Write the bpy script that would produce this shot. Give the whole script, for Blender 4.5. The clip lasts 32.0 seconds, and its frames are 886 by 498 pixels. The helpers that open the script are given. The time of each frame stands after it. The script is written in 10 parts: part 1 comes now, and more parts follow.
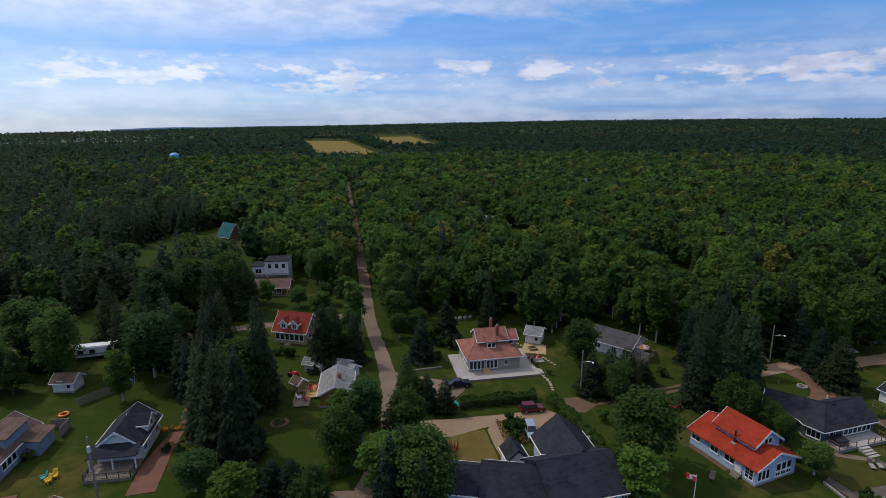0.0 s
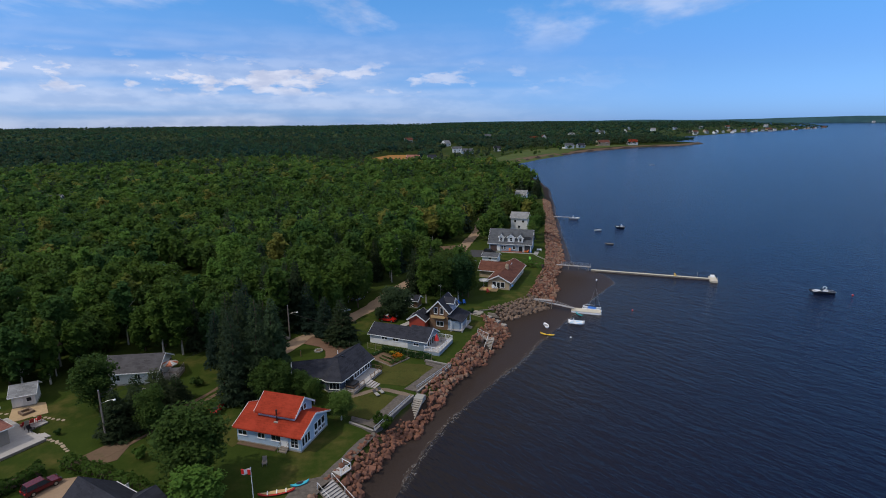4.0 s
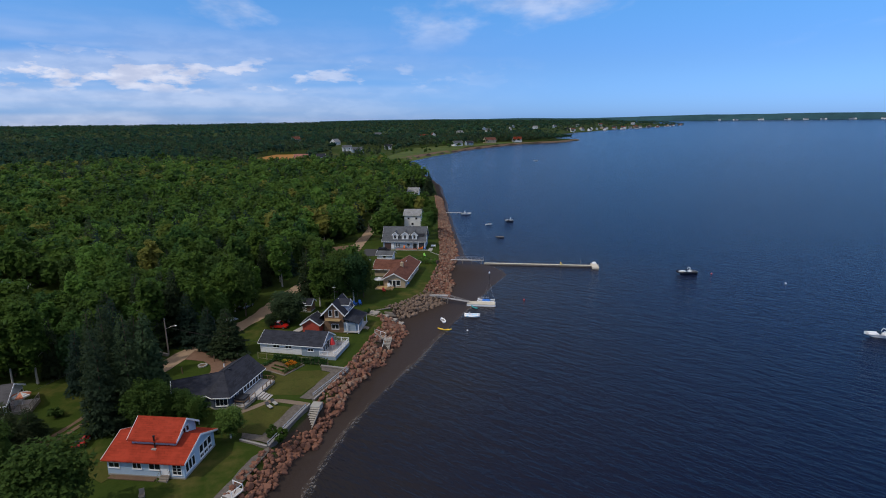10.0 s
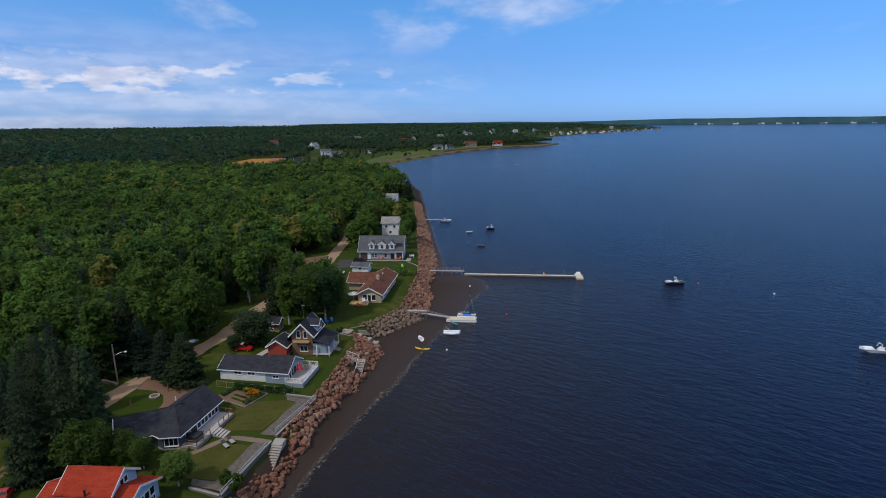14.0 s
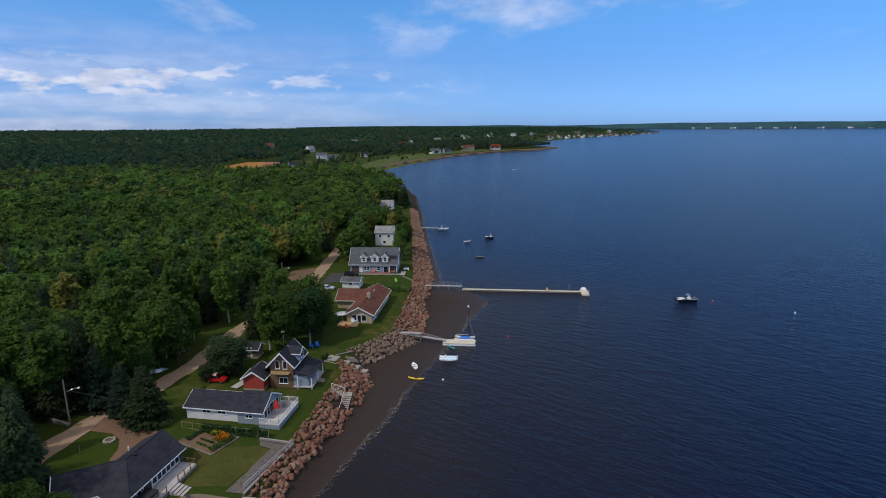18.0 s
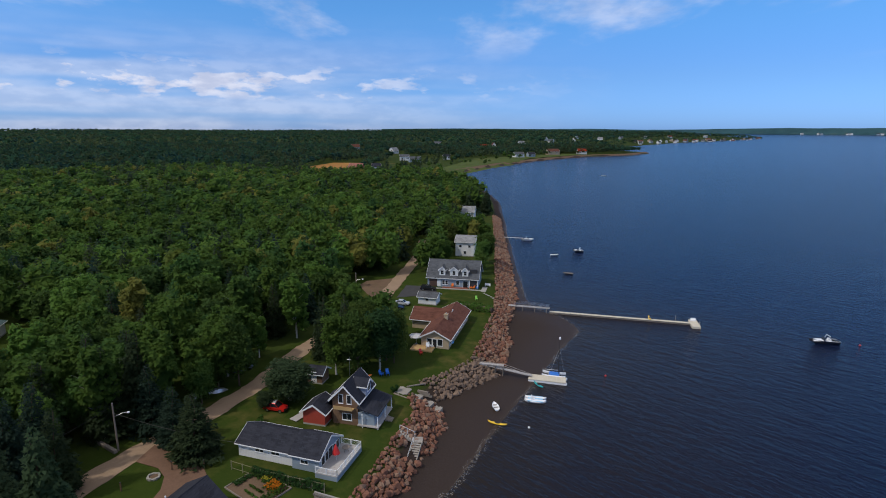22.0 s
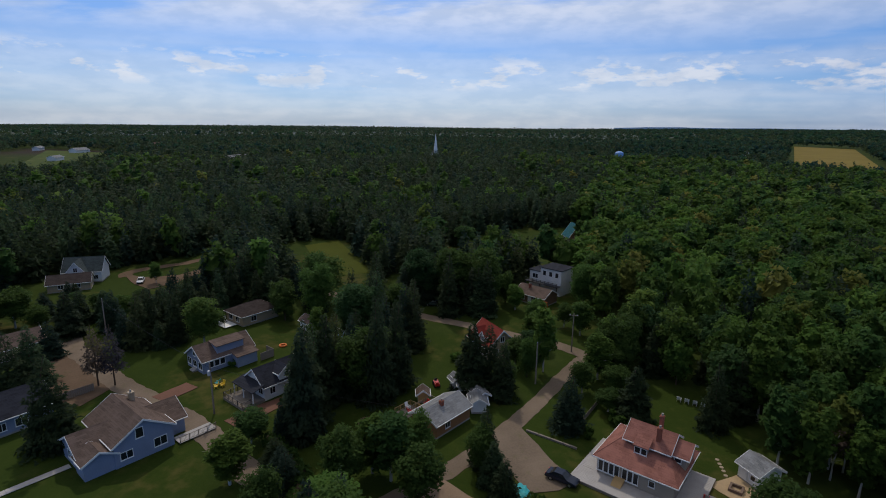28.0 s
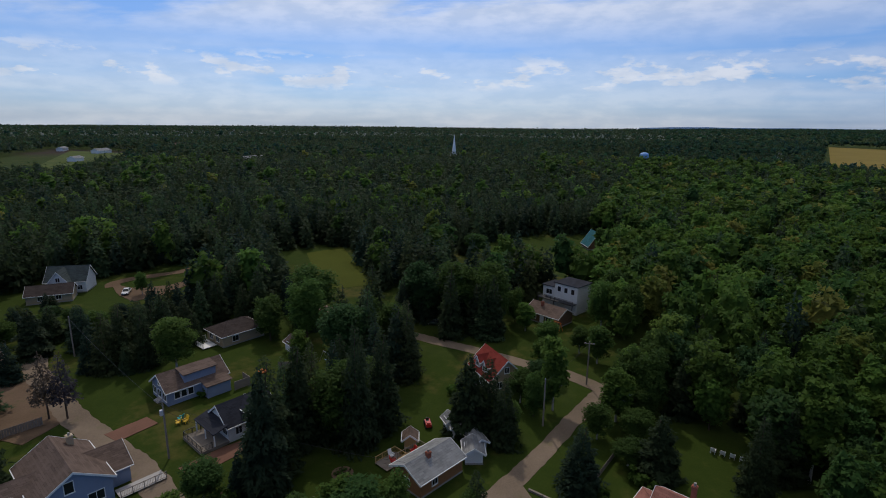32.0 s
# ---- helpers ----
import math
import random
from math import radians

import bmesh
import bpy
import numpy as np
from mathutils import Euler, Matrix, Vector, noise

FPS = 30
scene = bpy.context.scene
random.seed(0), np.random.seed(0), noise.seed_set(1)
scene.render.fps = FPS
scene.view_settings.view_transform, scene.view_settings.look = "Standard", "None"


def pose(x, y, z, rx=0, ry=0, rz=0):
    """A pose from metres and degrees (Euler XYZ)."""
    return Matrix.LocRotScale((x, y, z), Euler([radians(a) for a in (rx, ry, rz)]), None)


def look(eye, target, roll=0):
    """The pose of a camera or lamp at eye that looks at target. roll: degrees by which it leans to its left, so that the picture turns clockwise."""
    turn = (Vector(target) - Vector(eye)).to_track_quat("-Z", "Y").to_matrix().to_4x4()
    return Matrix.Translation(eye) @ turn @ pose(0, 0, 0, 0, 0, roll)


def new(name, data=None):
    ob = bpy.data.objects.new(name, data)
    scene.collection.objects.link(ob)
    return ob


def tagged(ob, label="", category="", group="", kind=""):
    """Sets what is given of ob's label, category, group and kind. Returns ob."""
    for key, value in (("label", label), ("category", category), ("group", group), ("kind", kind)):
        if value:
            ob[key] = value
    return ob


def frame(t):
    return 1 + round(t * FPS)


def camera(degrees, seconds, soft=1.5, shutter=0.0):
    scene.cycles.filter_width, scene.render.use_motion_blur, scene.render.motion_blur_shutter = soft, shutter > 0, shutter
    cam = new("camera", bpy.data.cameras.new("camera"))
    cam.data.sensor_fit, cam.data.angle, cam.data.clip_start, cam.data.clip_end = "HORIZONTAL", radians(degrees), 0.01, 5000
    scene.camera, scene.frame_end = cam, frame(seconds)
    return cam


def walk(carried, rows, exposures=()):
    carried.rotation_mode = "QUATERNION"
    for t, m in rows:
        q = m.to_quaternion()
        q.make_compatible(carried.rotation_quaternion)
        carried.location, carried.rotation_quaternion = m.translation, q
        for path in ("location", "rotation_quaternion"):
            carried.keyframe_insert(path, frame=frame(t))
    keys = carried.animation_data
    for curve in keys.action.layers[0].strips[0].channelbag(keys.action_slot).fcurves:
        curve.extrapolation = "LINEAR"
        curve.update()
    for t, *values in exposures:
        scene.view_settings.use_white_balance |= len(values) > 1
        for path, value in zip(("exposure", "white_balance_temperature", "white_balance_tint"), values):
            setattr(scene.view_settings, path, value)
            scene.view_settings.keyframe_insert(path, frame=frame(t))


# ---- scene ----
cam = camera(78.7, 32.0, 1.0)
PATH = [
    (0, (1.322, -7.193, 52.707), (-14.988, 3.417, 48.077), -0.4),
    (0.5, (1.311, -6.622, 52.678), (-14.169, 5.148, 48.038), -0.5),
    (1, (0.844, -6.331, 52.396), (-13.116, 7.219, 47.766), -0.3),
    (1.5, (0.791, -6.102, 52.256), (-12.099, 8.468, 47.636), -0.3),
    (2, (1.072, -5.633, 52.236), (-9.108, 10.947, 47.616), -0.3),
    (2.5, (0.759, -5.215, 51.799), (-5.541, 13.205, 47.219), -0.3),
    (3, (0.56, -4.984, 51.356), (-3.37, 14.086, 46.826), -0.3),
    (3.5, (0.376, -5.067, 51.161), (-2.604, 14.183, 46.641), -0.4),
    (4, (0.392, -5.008, 51.066), (-1.968, 14.332, 46.566), -0.5),
    (4.5, (0.6, -5.006, 50.969), (-0.8, 14.434, 46.479), -0.4),
    (6.5, (0.076, -4.884, 50.723), (0.816, 14.596, 46.273), -0.3),
    (7, (0.123, -4.816, 50.671), (1.013, 14.664, 46.211), -0.4),
    (7.5, (0.161, -4.786, 50.576), (1.151, 14.684, 46.106), -0.5),
    (8, (0.227, -4.683, 50.563), (1.327, 14.777, 46.063), -0.5),
    (8.5, (0.442, -4.574, 50.553), (1.622, 14.876, 46.033), -0.6),
    (9, (0.599, -4.298, 50.524), (1.879, 15.132, 45.974), -0.6),
    (9.5, (0.774, -3.879, 50.424), (2.124, 15.541, 45.864), -0.7),
    (10, (0.825, -3.305, 50.502), (2.305, 16.105, 45.912), -0.6),
    (10.5, (1.059, -2.625, 50.425), (2.639, 16.775, 45.845), -0.7),
    (11, (1.248, -1.791, 50.496), (2.928, 17.609, 45.916), -0.6),
    (11.5, (1.431, -0.798, 50.587), (3.221, 18.592, 46.007), -0.6),
    (12, (1.562, 0.252, 50.629), (3.462, 19.632, 46.069), -0.6),
    (12.5, (1.67, 1.419, 50.57), (3.68, 20.799, 46.04), -0.6),
    (13, (1.827, 2.754, 50.669), (3.927, 22.124, 46.149), -0.6),
    (13.5, (2.126, 3.979, 50.871), (4.276, 23.349, 46.371), -0.6),
    (14, (2.487, 5.211, 51.035), (4.657, 24.581, 46.555), -0.5),
    (14.5, (2.816, 6.523, 51.213), (5.006, 25.893, 46.733), -0.5),
    (16.5, (3.863, 12.128, 51.664), (6.073, 31.518, 47.254), -0.4),
    (17, (4.034, 13.751, 51.636), (6.254, 33.141, 47.246), -0.5),
    (17.5, (4.002, 15.451, 51.614), (6.262, 34.841, 47.244), -0.3),
    (18, (4.137, 17.296, 51.734), (6.407, 36.676, 47.364), -0.3),
    (18.5, (4.249, 19.106, 51.87), (6.539, 38.496, 47.5), -0.3),
    (19, (4.323, 21.185, 51.86), (6.623, 40.565, 47.5), -0.2),
    (19.5, (4.373, 23.247, 51.824), (6.693, 42.627, 47.484), -0.2),
    (20, (4.513, 25.32, 51.707), (6.843, 44.71, 47.387), -0.3),
    (20.5, (4.613, 27.532, 51.729), (6.943, 46.922, 47.429), -0.2),
    (21, (4.448, 29.694, 51.718), (6.788, 49.094, 47.438), -0.1),
    (21.5, (4.242, 32.032, 51.64), (6.472, 51.442, 47.38), -0.0),
    (22, (3.355, 33.513, 51.857), (2.755, 53.043, 47.577), 0.3),
    (22.5, (3.839, 34.149, 52.364), (-5.291, 51.409, 48.004), 0.4),
    (23, (4.309, 36.095, 52.31), (-8.561, 50.765, 47.93), 0.5),
    (23.5, (3.948, 38.108, 52.264), (-10.602, 51.088, 47.854), 0.5),
    (24, (3.427, 39.513, 52.503), (-12.553, 50.693, 48.063), 0.6),
    (24.5, (2.586, 41.126, 52.44), (-15.264, 48.966, 47.96), 0.6),
    (25, (1.359, 42.888, 52.288), (-17.391, 48.178, 47.758), 0.8),
    (25.5, (-0.267, 44.021, 52.011), (-19.417, 47.541, 47.451), 0.8),
    (26, (-1.513, 45.147, 52.095), (-20.933, 46.557, 47.505), 0.7),
    (26.5, (-2.698, 46.264, 52.29), (-21.968, 43.524, 47.69), 0.4),
    (28.5, (-9.015, 48.886, 52.956), (-27.725, 43.566, 48.286), 0.7),
    (29, (-10.727, 49.459, 53.004), (-29.397, 44.029, 48.314), 0.7),
    (29.5, (-12.611, 49.518, 52.995), (-31.251, 43.998, 48.315), 0.7),
    (30, (-14.468, 49.67, 53.048), (-33.088, 44.05, 48.368), 0.7),
    (30.5, (-16.491, 49.594, 52.951), (-35.071, 43.874, 48.281), 0.6),
    (31, (-18.429, 49.35, 52.906), (-36.989, 43.53, 48.236), 0.7),
    (31.5, (-20.399, 49.122, 52.837), (-38.929, 43.212, 48.177), 0.6),
    (32, (-22.284, 48.854, 52.911), (-40.794, 42.854, 48.251), 0.6),
]
walk(cam, [(t, look(eye, target, roll)) for t, eye, target, roll in PATH],
     ((0.0, -0.15), (1.5, -0.08), (3.0, 0.0), (21.5, 0.0), (23.0, -0.02), (24.5, -0.2), (26.0, -0.36), (29.0, -0.5), (32.0, -0.5)))

# ---------------------------------------------------------------- light
SUN_HEADING, SUN_ELEV = -118.0, 50.0
sun_data = bpy.data.lights.new("sun", "SUN")
sun_data.energy, sun_data.angle, sun_data.color = 2.05, radians(1.5), (1.0, 0.91, 0.78)
sun = new("sun", sun_data)
_h, _e = radians(SUN_HEADING), radians(SUN_ELEV)
sun.matrix_world = look((math.sin(_h) * math.cos(_e) * 900, math.cos(_h) * math.cos(_e) * 900, math.sin(_e) * 900), (0, 0, 0))

GZ = 3.0


class Nodes:
    """Short hand for building a node tree."""

    def __init__(self, tree):
        self.t = tree
        tree.nodes.clear()

    def n(self, kind, **values):
        node = self.t.nodes.new(kind)
        for key, value in values.items():
            if key[0] == "i" and key[1:].isdigit():
                sock = node.inputs[int(key[1:])]
                if isinstance(value, bpy.types.NodeSocket):
                    self.t.links.new(value, sock)
                else:
                    sock.default_value = value
            else:
                setattr(node, key, value)
        return node

    def math(self, op, a, b=0.0, clamp=False):
        return self.n("ShaderNodeMath", operation=op, use_clamp=clamp, i0=a, i1=b).outputs[0]

    def ramp(self, fac, a, b):
        """A smooth 0 to 1 step between a and b."""
        return self.n("ShaderNodeMapRange", interpolation_type="SMOOTHSTEP", i0=fac, i1=a, i2=b).outputs[0]

    def mix(self, fac, a, b):
        node = self.t.nodes.new("ShaderNodeMix")
        node.data_type = "RGBA"
        for sock, value in ((node.inputs[0], fac), (node.inputs[6], a), (node.inputs[7], b)):
            if isinstance(value, bpy.types.NodeSocket):
                self.t.links.new(value, sock)
            else:
                sock.default_value = value if isinstance(value, float) else (*value[:3], 1.0)
        return node.outputs[2]

    def noise(self, vec, scale, detail=3.0, rough=0.55):
        return self.n("ShaderNodeTexNoise", i0=vec, i2=scale, i3=detail, i4=rough).outputs[0]

    def scaled(self, vec, x, y, z):
        return self.n("ShaderNodeMapping", i0=vec, i3=(x, y, z)).outputs[0]


# sky with a low bank of cumulus and high thin streaks
world = bpy.data.worlds.new("sky")
scene.world = world
world.use_nodes = True
w = Nodes(world.node_tree)
sky = w.n("ShaderNodeTexSky", sky_type="NISHITA", sun_disc=False, sun_elevation=_e, sun_rotation=_h, altitude=60.0, air_density=1.0, dust_density=0.5, ozone_density=3.0)
way = w.n("ShaderNodeTexCoord").outputs["Generated"]
axes = w.n("ShaderNodeSeparateXYZ", i0=way)
wx, wy, wz = axes.outputs
azim = w.n("ShaderNodeMath", operation="ARCTAN2", i0=wx, i1=wy).outputs[0]
low = w.n("ShaderNodeCombineXYZ", i0=w.math("MULTIPLY", azim, 13.0), i1=w.math("MULTIPLY", wz, 36.0), i2=3.7).outputs[0]
heap = w.noise(low, 1.0, 7.0, 0.5)
heap_fine = w.noise(low, 2.6, 6.0, 0.62)
heap = w.math("ADD", w.math("MULTIPLY", heap, 0.74), w.math("MULTIPLY", heap_fine, 0.26))
west = w.ramp(azim, 0.32, -0.45)
bank = w.math("MULTIPLY", w.ramp(wz, 0.03, 0.065), w.ramp(wz, 0.125, 0.085))
bank = w.math("MULTIPLY", bank, west)
heap = w.math("MULTIPLY", w.math("MULTIPLY", w.ramp(heap, 0.47, 0.58), 0.8), bank)
above = w.math("ADD", w.math("ABSOLUTE", wz), 0.10)
plane = w.n("ShaderNodeCombineXYZ", i0=w.math("DIVIDE", wx, above), i1=w.math("DIVIDE", wy, above), i2=0.0).outputs[0]
streak = w.noise(w.scaled(plane, 0.62, 0.34, 1.0), 1.0, 7.0, 0.56)
sunward = w.ramp(azim, -0.6, -1.7)
streak = w.math("ADD", streak, w.math("MULTIPLY", sunward, 0.085))
veil = w.math("MULTIPLY", w.ramp(streak, 0.49, 0.60), w.ramp(wz, 0.09, 0.19))
veil = w.math("MULTIPLY", veil, w.math("ADD", 0.45, w.math("MULTIPLY", sunward, 0.28)))
thin = w.math("MULTIPLY", w.math("MULTIPLY", w.ramp(w.noise(w.scaled(low, 0.22, 0.9, 1.0), 1.0, 2.0), 0.22, 0.60), w.ramp(wz, 0.2, 0.05)), w.math("MULTIPLY", west, 0.42))
# Cloud overhead, out of view, added to lift the fill light.
high = w.math("MULTIPLY", w.ramp(wz, 0.45, 0.75), w.math("ADD", 0.5, w.math("MULTIPLY", w.ramp(w.noise(plane, 1.3, 5.0), 0.4, 0.6), 0.45)))
cover = w.math("MAXIMUM", w.math("MAXIMUM", w.math("MAXIMUM", heap, veil), thin), high)
shade = w.ramp(w.noise(w.n("ShaderNodeMapping", i0=low, i1=(0.25, 0.3, 0.0)).outputs[0], 1.4, 5.0), 0.35, 0.65)
cloud = w.mix(shade, (7.0, 7.1, 8.5), (10.3, 10.0, 10.7))
cloud = w.mix(sunward, cloud, w.mix(shade, (9.6, 10.3, 11.6), (12.6, 12.7, 13.2)))
blue = w.n("ShaderNodeMix", data_type="RGBA", blend_type="MULTIPLY")
blue.inputs[0].default_value = 1.0
w.t.links.new(sky.outputs[0], blue.inputs[6])
clear = w.mix(w.ramp(wz, 0.08, 0.22), w.mix(w.ramp(wz, -0.01, 0.10), (0.43, 0.82, 1.95), (0.50, 0.84, 1.50)), (0.58, 1.12, 1.66))
w.t.links.new(w.mix(w.math("MULTIPLY", sunward, 0.7), clear, (0.74, 0.98, 1.50)), blue.inputs[7])
# The added overhead cloud is warm white, to warm the fill.
cloud = w.mix(w.ramp(wz, 0.35, 0.7), cloud, (10.4, 9.9, 9.3))
tone = w.mix(w.math("MULTIPLY", cover, 0.9), blue.outputs[2], cloud)
back = w.n("ShaderNodeBackground", i0=tone, i1=0.092)
w.n("ShaderNodeOutputWorld", i0=back.outputs[0])

# ---------------------------------------------------------------- materials
def surface(name, base, rough=0.8, metal=0.0, vary=0.18, scale=0.6, fine=9.0, bump=0.15, piece=0.0, stain=(0.5, 0.45, 0.4), stains=0.0):
    """A plain surface with broad and fine variation, and if wanted stains and a change from piece to piece."""
    m = bpy.data.materials.new(name)
    m.use_nodes = True
    k = Nodes(m.node_tree)
    at = k.n("ShaderNodeTexCoord").outputs["Object"]
    broad, grain = k.noise(at, scale, 4.0), k.noise(at, fine, 3.0)
    amount = k.math("ADD", k.math("MULTIPLY", broad, 0.6), k.math("MULTIPLY", grain, 0.4))
    colour = k.mix(amount, tuple(c * (1 - 2.0 * vary) for c in base), tuple(min(1.0, c * (1 + 2.0 * vary)) for c in base))
    if piece:
        own = k.n("ShaderNodeObjectInfo").outputs["Random"]
        own = k.math("FRACT", k.math("ADD", k.math("MULTIPLY", own, 7.0), k.n("ShaderNodeNewGeometry").outputs["Random Per Island"]))
        colour = k.mix(own, colour, k.mix(0.6, colour, tuple(c * piece for c in base)))
    if stains:
        patch = k.ramp(k.noise(at, scale * 2.3, 5.0, 0.7), 0.55, 0.72)
        colour = k.mix(k.math("MULTIPLY", patch, stains), colour, stain)
    normal = k.n("ShaderNodeBump")
    normal.inputs["Strength"].default_value = bump
    normal.inputs["Distance"].default_value = 0.03
    k.t.links.new(grain, normal.inputs["Height"])
    b = k.n("ShaderNodeBsdfPrincipled")
    k.t.links.new(colour, b.inputs["Base Color"])
    k.t.links.new(normal.outputs[0], b.inputs["Normal"])
    b.inputs["Roughness"].default_value, b.inputs["Metallic"].default_value = rough, metal
    if rough > 0.8:
        b.inputs["Specular IOR Level"].default_value = 0.05 if rough > 0.92 else 0.15
    k.n("ShaderNodeOutputMaterial", i0=b.outputs[0])
    return m


def shingle(name, base, course=0.16, vary=0.25):
    """Roof shingles in courses along the slope, with streaks of weather."""
    m = bpy.data.materials.new(name)
    m.use_nodes = True
    k = Nodes(m.node_tree)
    at = k.n("ShaderNodeTexCoord").outputs["Object"]
    xyz = k.n("ShaderNodeSeparateXYZ", i0=at)
    flat = k.n("ShaderNodeCombineXYZ", i0=k.math("ADD", xyz.outputs[0], k.math("MULTIPLY", xyz.outputs[1], 0.37)), i1=k.math("MULTIPLY", xyz.outputs[2], 2.2), i2=0.0).outputs[0]
    brick = k.n("ShaderNodeTexBrick", i0=flat, i1=(*[c * (1 - vary) for c in base], 1), i2=(*[c * (1 + vary) for c in base], 1), i3=(*[c * 0.45 for c in base], 1), i4=1.0, i5=0.012, i8=0.9, i9=course * 2.2)
    broad = k.noise(at, 0.45, 5.0, 0.65)
    colour = k.mix(k.ramp(broad, 0.35, 0.75), brick.outputs[0], tuple(min(1, c * 1.3 + 0.002) for c in base))
    normal = k.n("ShaderNodeBump")
    normal.inputs["Strength"].default_value, normal.inputs["Distance"].default_value = 0.35, 0.02
    k.t.links.new(brick.outputs[1], normal.inputs["Height"])
    normal.invert = True
    b = k.n("ShaderNodeBsdfPrincipled")
    k.t.links.new(colour, b.inputs["Base Color"])
    k.t.links.new(normal.outputs[0], b.inputs["Normal"])
    b.inputs["Roughness"].default_value = 0.9
    b.inputs["Specular IOR Level"].default_value = 0.08
    k.n("ShaderNodeOutputMaterial", i0=b.outputs[0])
    return m


def siding(name, base, upright=False):
    """Painted boards with shadow lines put into the colour, slightly weathered."""
    m = bpy.data.materials.new(name)
    m.use_nodes = True
    k = Nodes(m.node_tree)
    at = k.n("ShaderNodeTexCoord").outputs["Object"]
    xyz = k.n("ShaderNodeSeparateXYZ", i0=at)
    run = k.math("ADD", xyz.outputs[0], xyz.outputs[1]) if upright else xyz.outputs[2]
    step = k.math("FRACT", k.math("MULTIPLY", run, 3.3 if upright else 5.5))
    line = k.ramp(step, 0.12, 0.0)
    broad = k.noise(at, 0.5, 4.0)
    colour = k.mix(broad, tuple(c * 0.82 for c in base), tuple(min(1, c * 1.12) for c in base))
    colour = k.mix(k.math("MULTIPLY", line, 0.45), colour, tuple(c * 0.4 for c in base))
    normal = k.n("ShaderNodeBump")
    normal.inputs["Strength"].default_value, normal.inputs["Distance"].default_value = 0.5, 0.02
    k.t.links.new(step, normal.inputs["Height"])
    b = k.n("ShaderNodeBsdfPrincipled")
    k.t.links.new(colour, b.inputs["Base Color"])
    k.t.links.new(normal.outputs[0], b.inputs["Normal"])
    b.inputs["Roughness"].default_value = 0.6
    k.n("ShaderNodeOutputMaterial", i0=b.outputs[0])
    return m


def foliage(name, dark, light, warm):
    """Leaves: a change from leaf to leaf, from tree to tree, fine grain, and some light through them."""
    m = bpy.data.materials.new(name)
    m.use_nodes = True
    k = Nodes(m.node_tree)
    geo = k.n("ShaderNodeNewGeometry")
    at = geo.outputs["Position"]
    leaf = geo.outputs["Random Per Island"]
    own = k.math("ADD", k.n("ShaderNodeAttribute", attribute_name="tint").outputs["Fac"], k.n("ShaderNodeObjectInfo").outputs["Random"])
    kinds = [k.math("FRACT", k.math("MULTIPLY", own, q)) for q in (1.0, 7.13, 13.7)]
    stand = k.noise(at, 0.010, 3.0)
    grain = k.math("ADD", k.math("MULTIPLY", k.noise(at, 1.7, 4.0, 0.7), 0.55), k.math("MULTIPLY", k.noise(at, 0.45, 3.0, 0.7), 0.45))
    fac = k.math("ADD", k.math("MULTIPLY", leaf, 0.20), k.math("ADD", k.math("MULTIPLY", kinds[0], 0.46), k.math("MULTIPLY", k.ramp(grain, 0.3, 0.7), 0.34)))
    colour = k.mix(fac, dark, light)
    colour = k.mix(k.math("MULTIPLY", k.ramp(kinds[1], 0.86, 0.97), 0.85), colour, warm)
    fresh_tone = (light[0] * 1.02, light[1] * 1.22, light[2] * 1.3)
    colour = k.mix(k.math("MULTIPLY", k.ramp(kinds[0], 0.62, 0.92), 0.8), colour, fresh_tone)
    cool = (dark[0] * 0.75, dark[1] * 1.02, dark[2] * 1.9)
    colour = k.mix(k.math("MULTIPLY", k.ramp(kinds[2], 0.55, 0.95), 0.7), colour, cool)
    colour = k.mix(k.math("MULTIPLY", k.ramp(stand, 0.45, 0.65), 0.3), colour, dark)
    rough = k.n("ShaderNodeVectorMath", operation="SUBTRACT", i0=k.n("ShaderNodeTexNoise", i0=at, i2=2.4, i3=3.0, i4=0.7).outputs["Color"], i1=(0.5, 0.5, 0.5)).outputs[0]
    rough = k.n("ShaderNodeVectorMath", operation="MULTIPLY", i0=rough, i1=(1.1, 1.1, 1.1)).outputs[0]
    lean = k.n("ShaderNodeVectorMath", operation="ADD", i0=k.n("ShaderNodeVectorMath", operation="ADD", i0=geo.outputs["Normal"], i1=(0.0, 0.0, 1.4)).outputs[0], i1=rough).outputs[0]
    lean = k.n("ShaderNodeVectorMath", operation="NORMALIZE", i0=lean).outputs[0]
    d = k.n("ShaderNodeBsdfPrincipled")
    k.t.links.new(colour, d.inputs["Base Color"])
    k.t.links.new(lean, d.inputs["Normal"])
    d.inputs["Roughness"].default_value = 0.75
    d.inputs["Specular IOR Level"].default_value = 0.10
    tr = k.n("ShaderNodeBsdfTranslucent", i0=colour)
    k.n("ShaderNodeOutputMaterial", i0=k.n("ShaderNodeMixShader", i0=0.5, i1=d.outputs[0], i2=tr.outputs[0]).outputs[0])
    return m


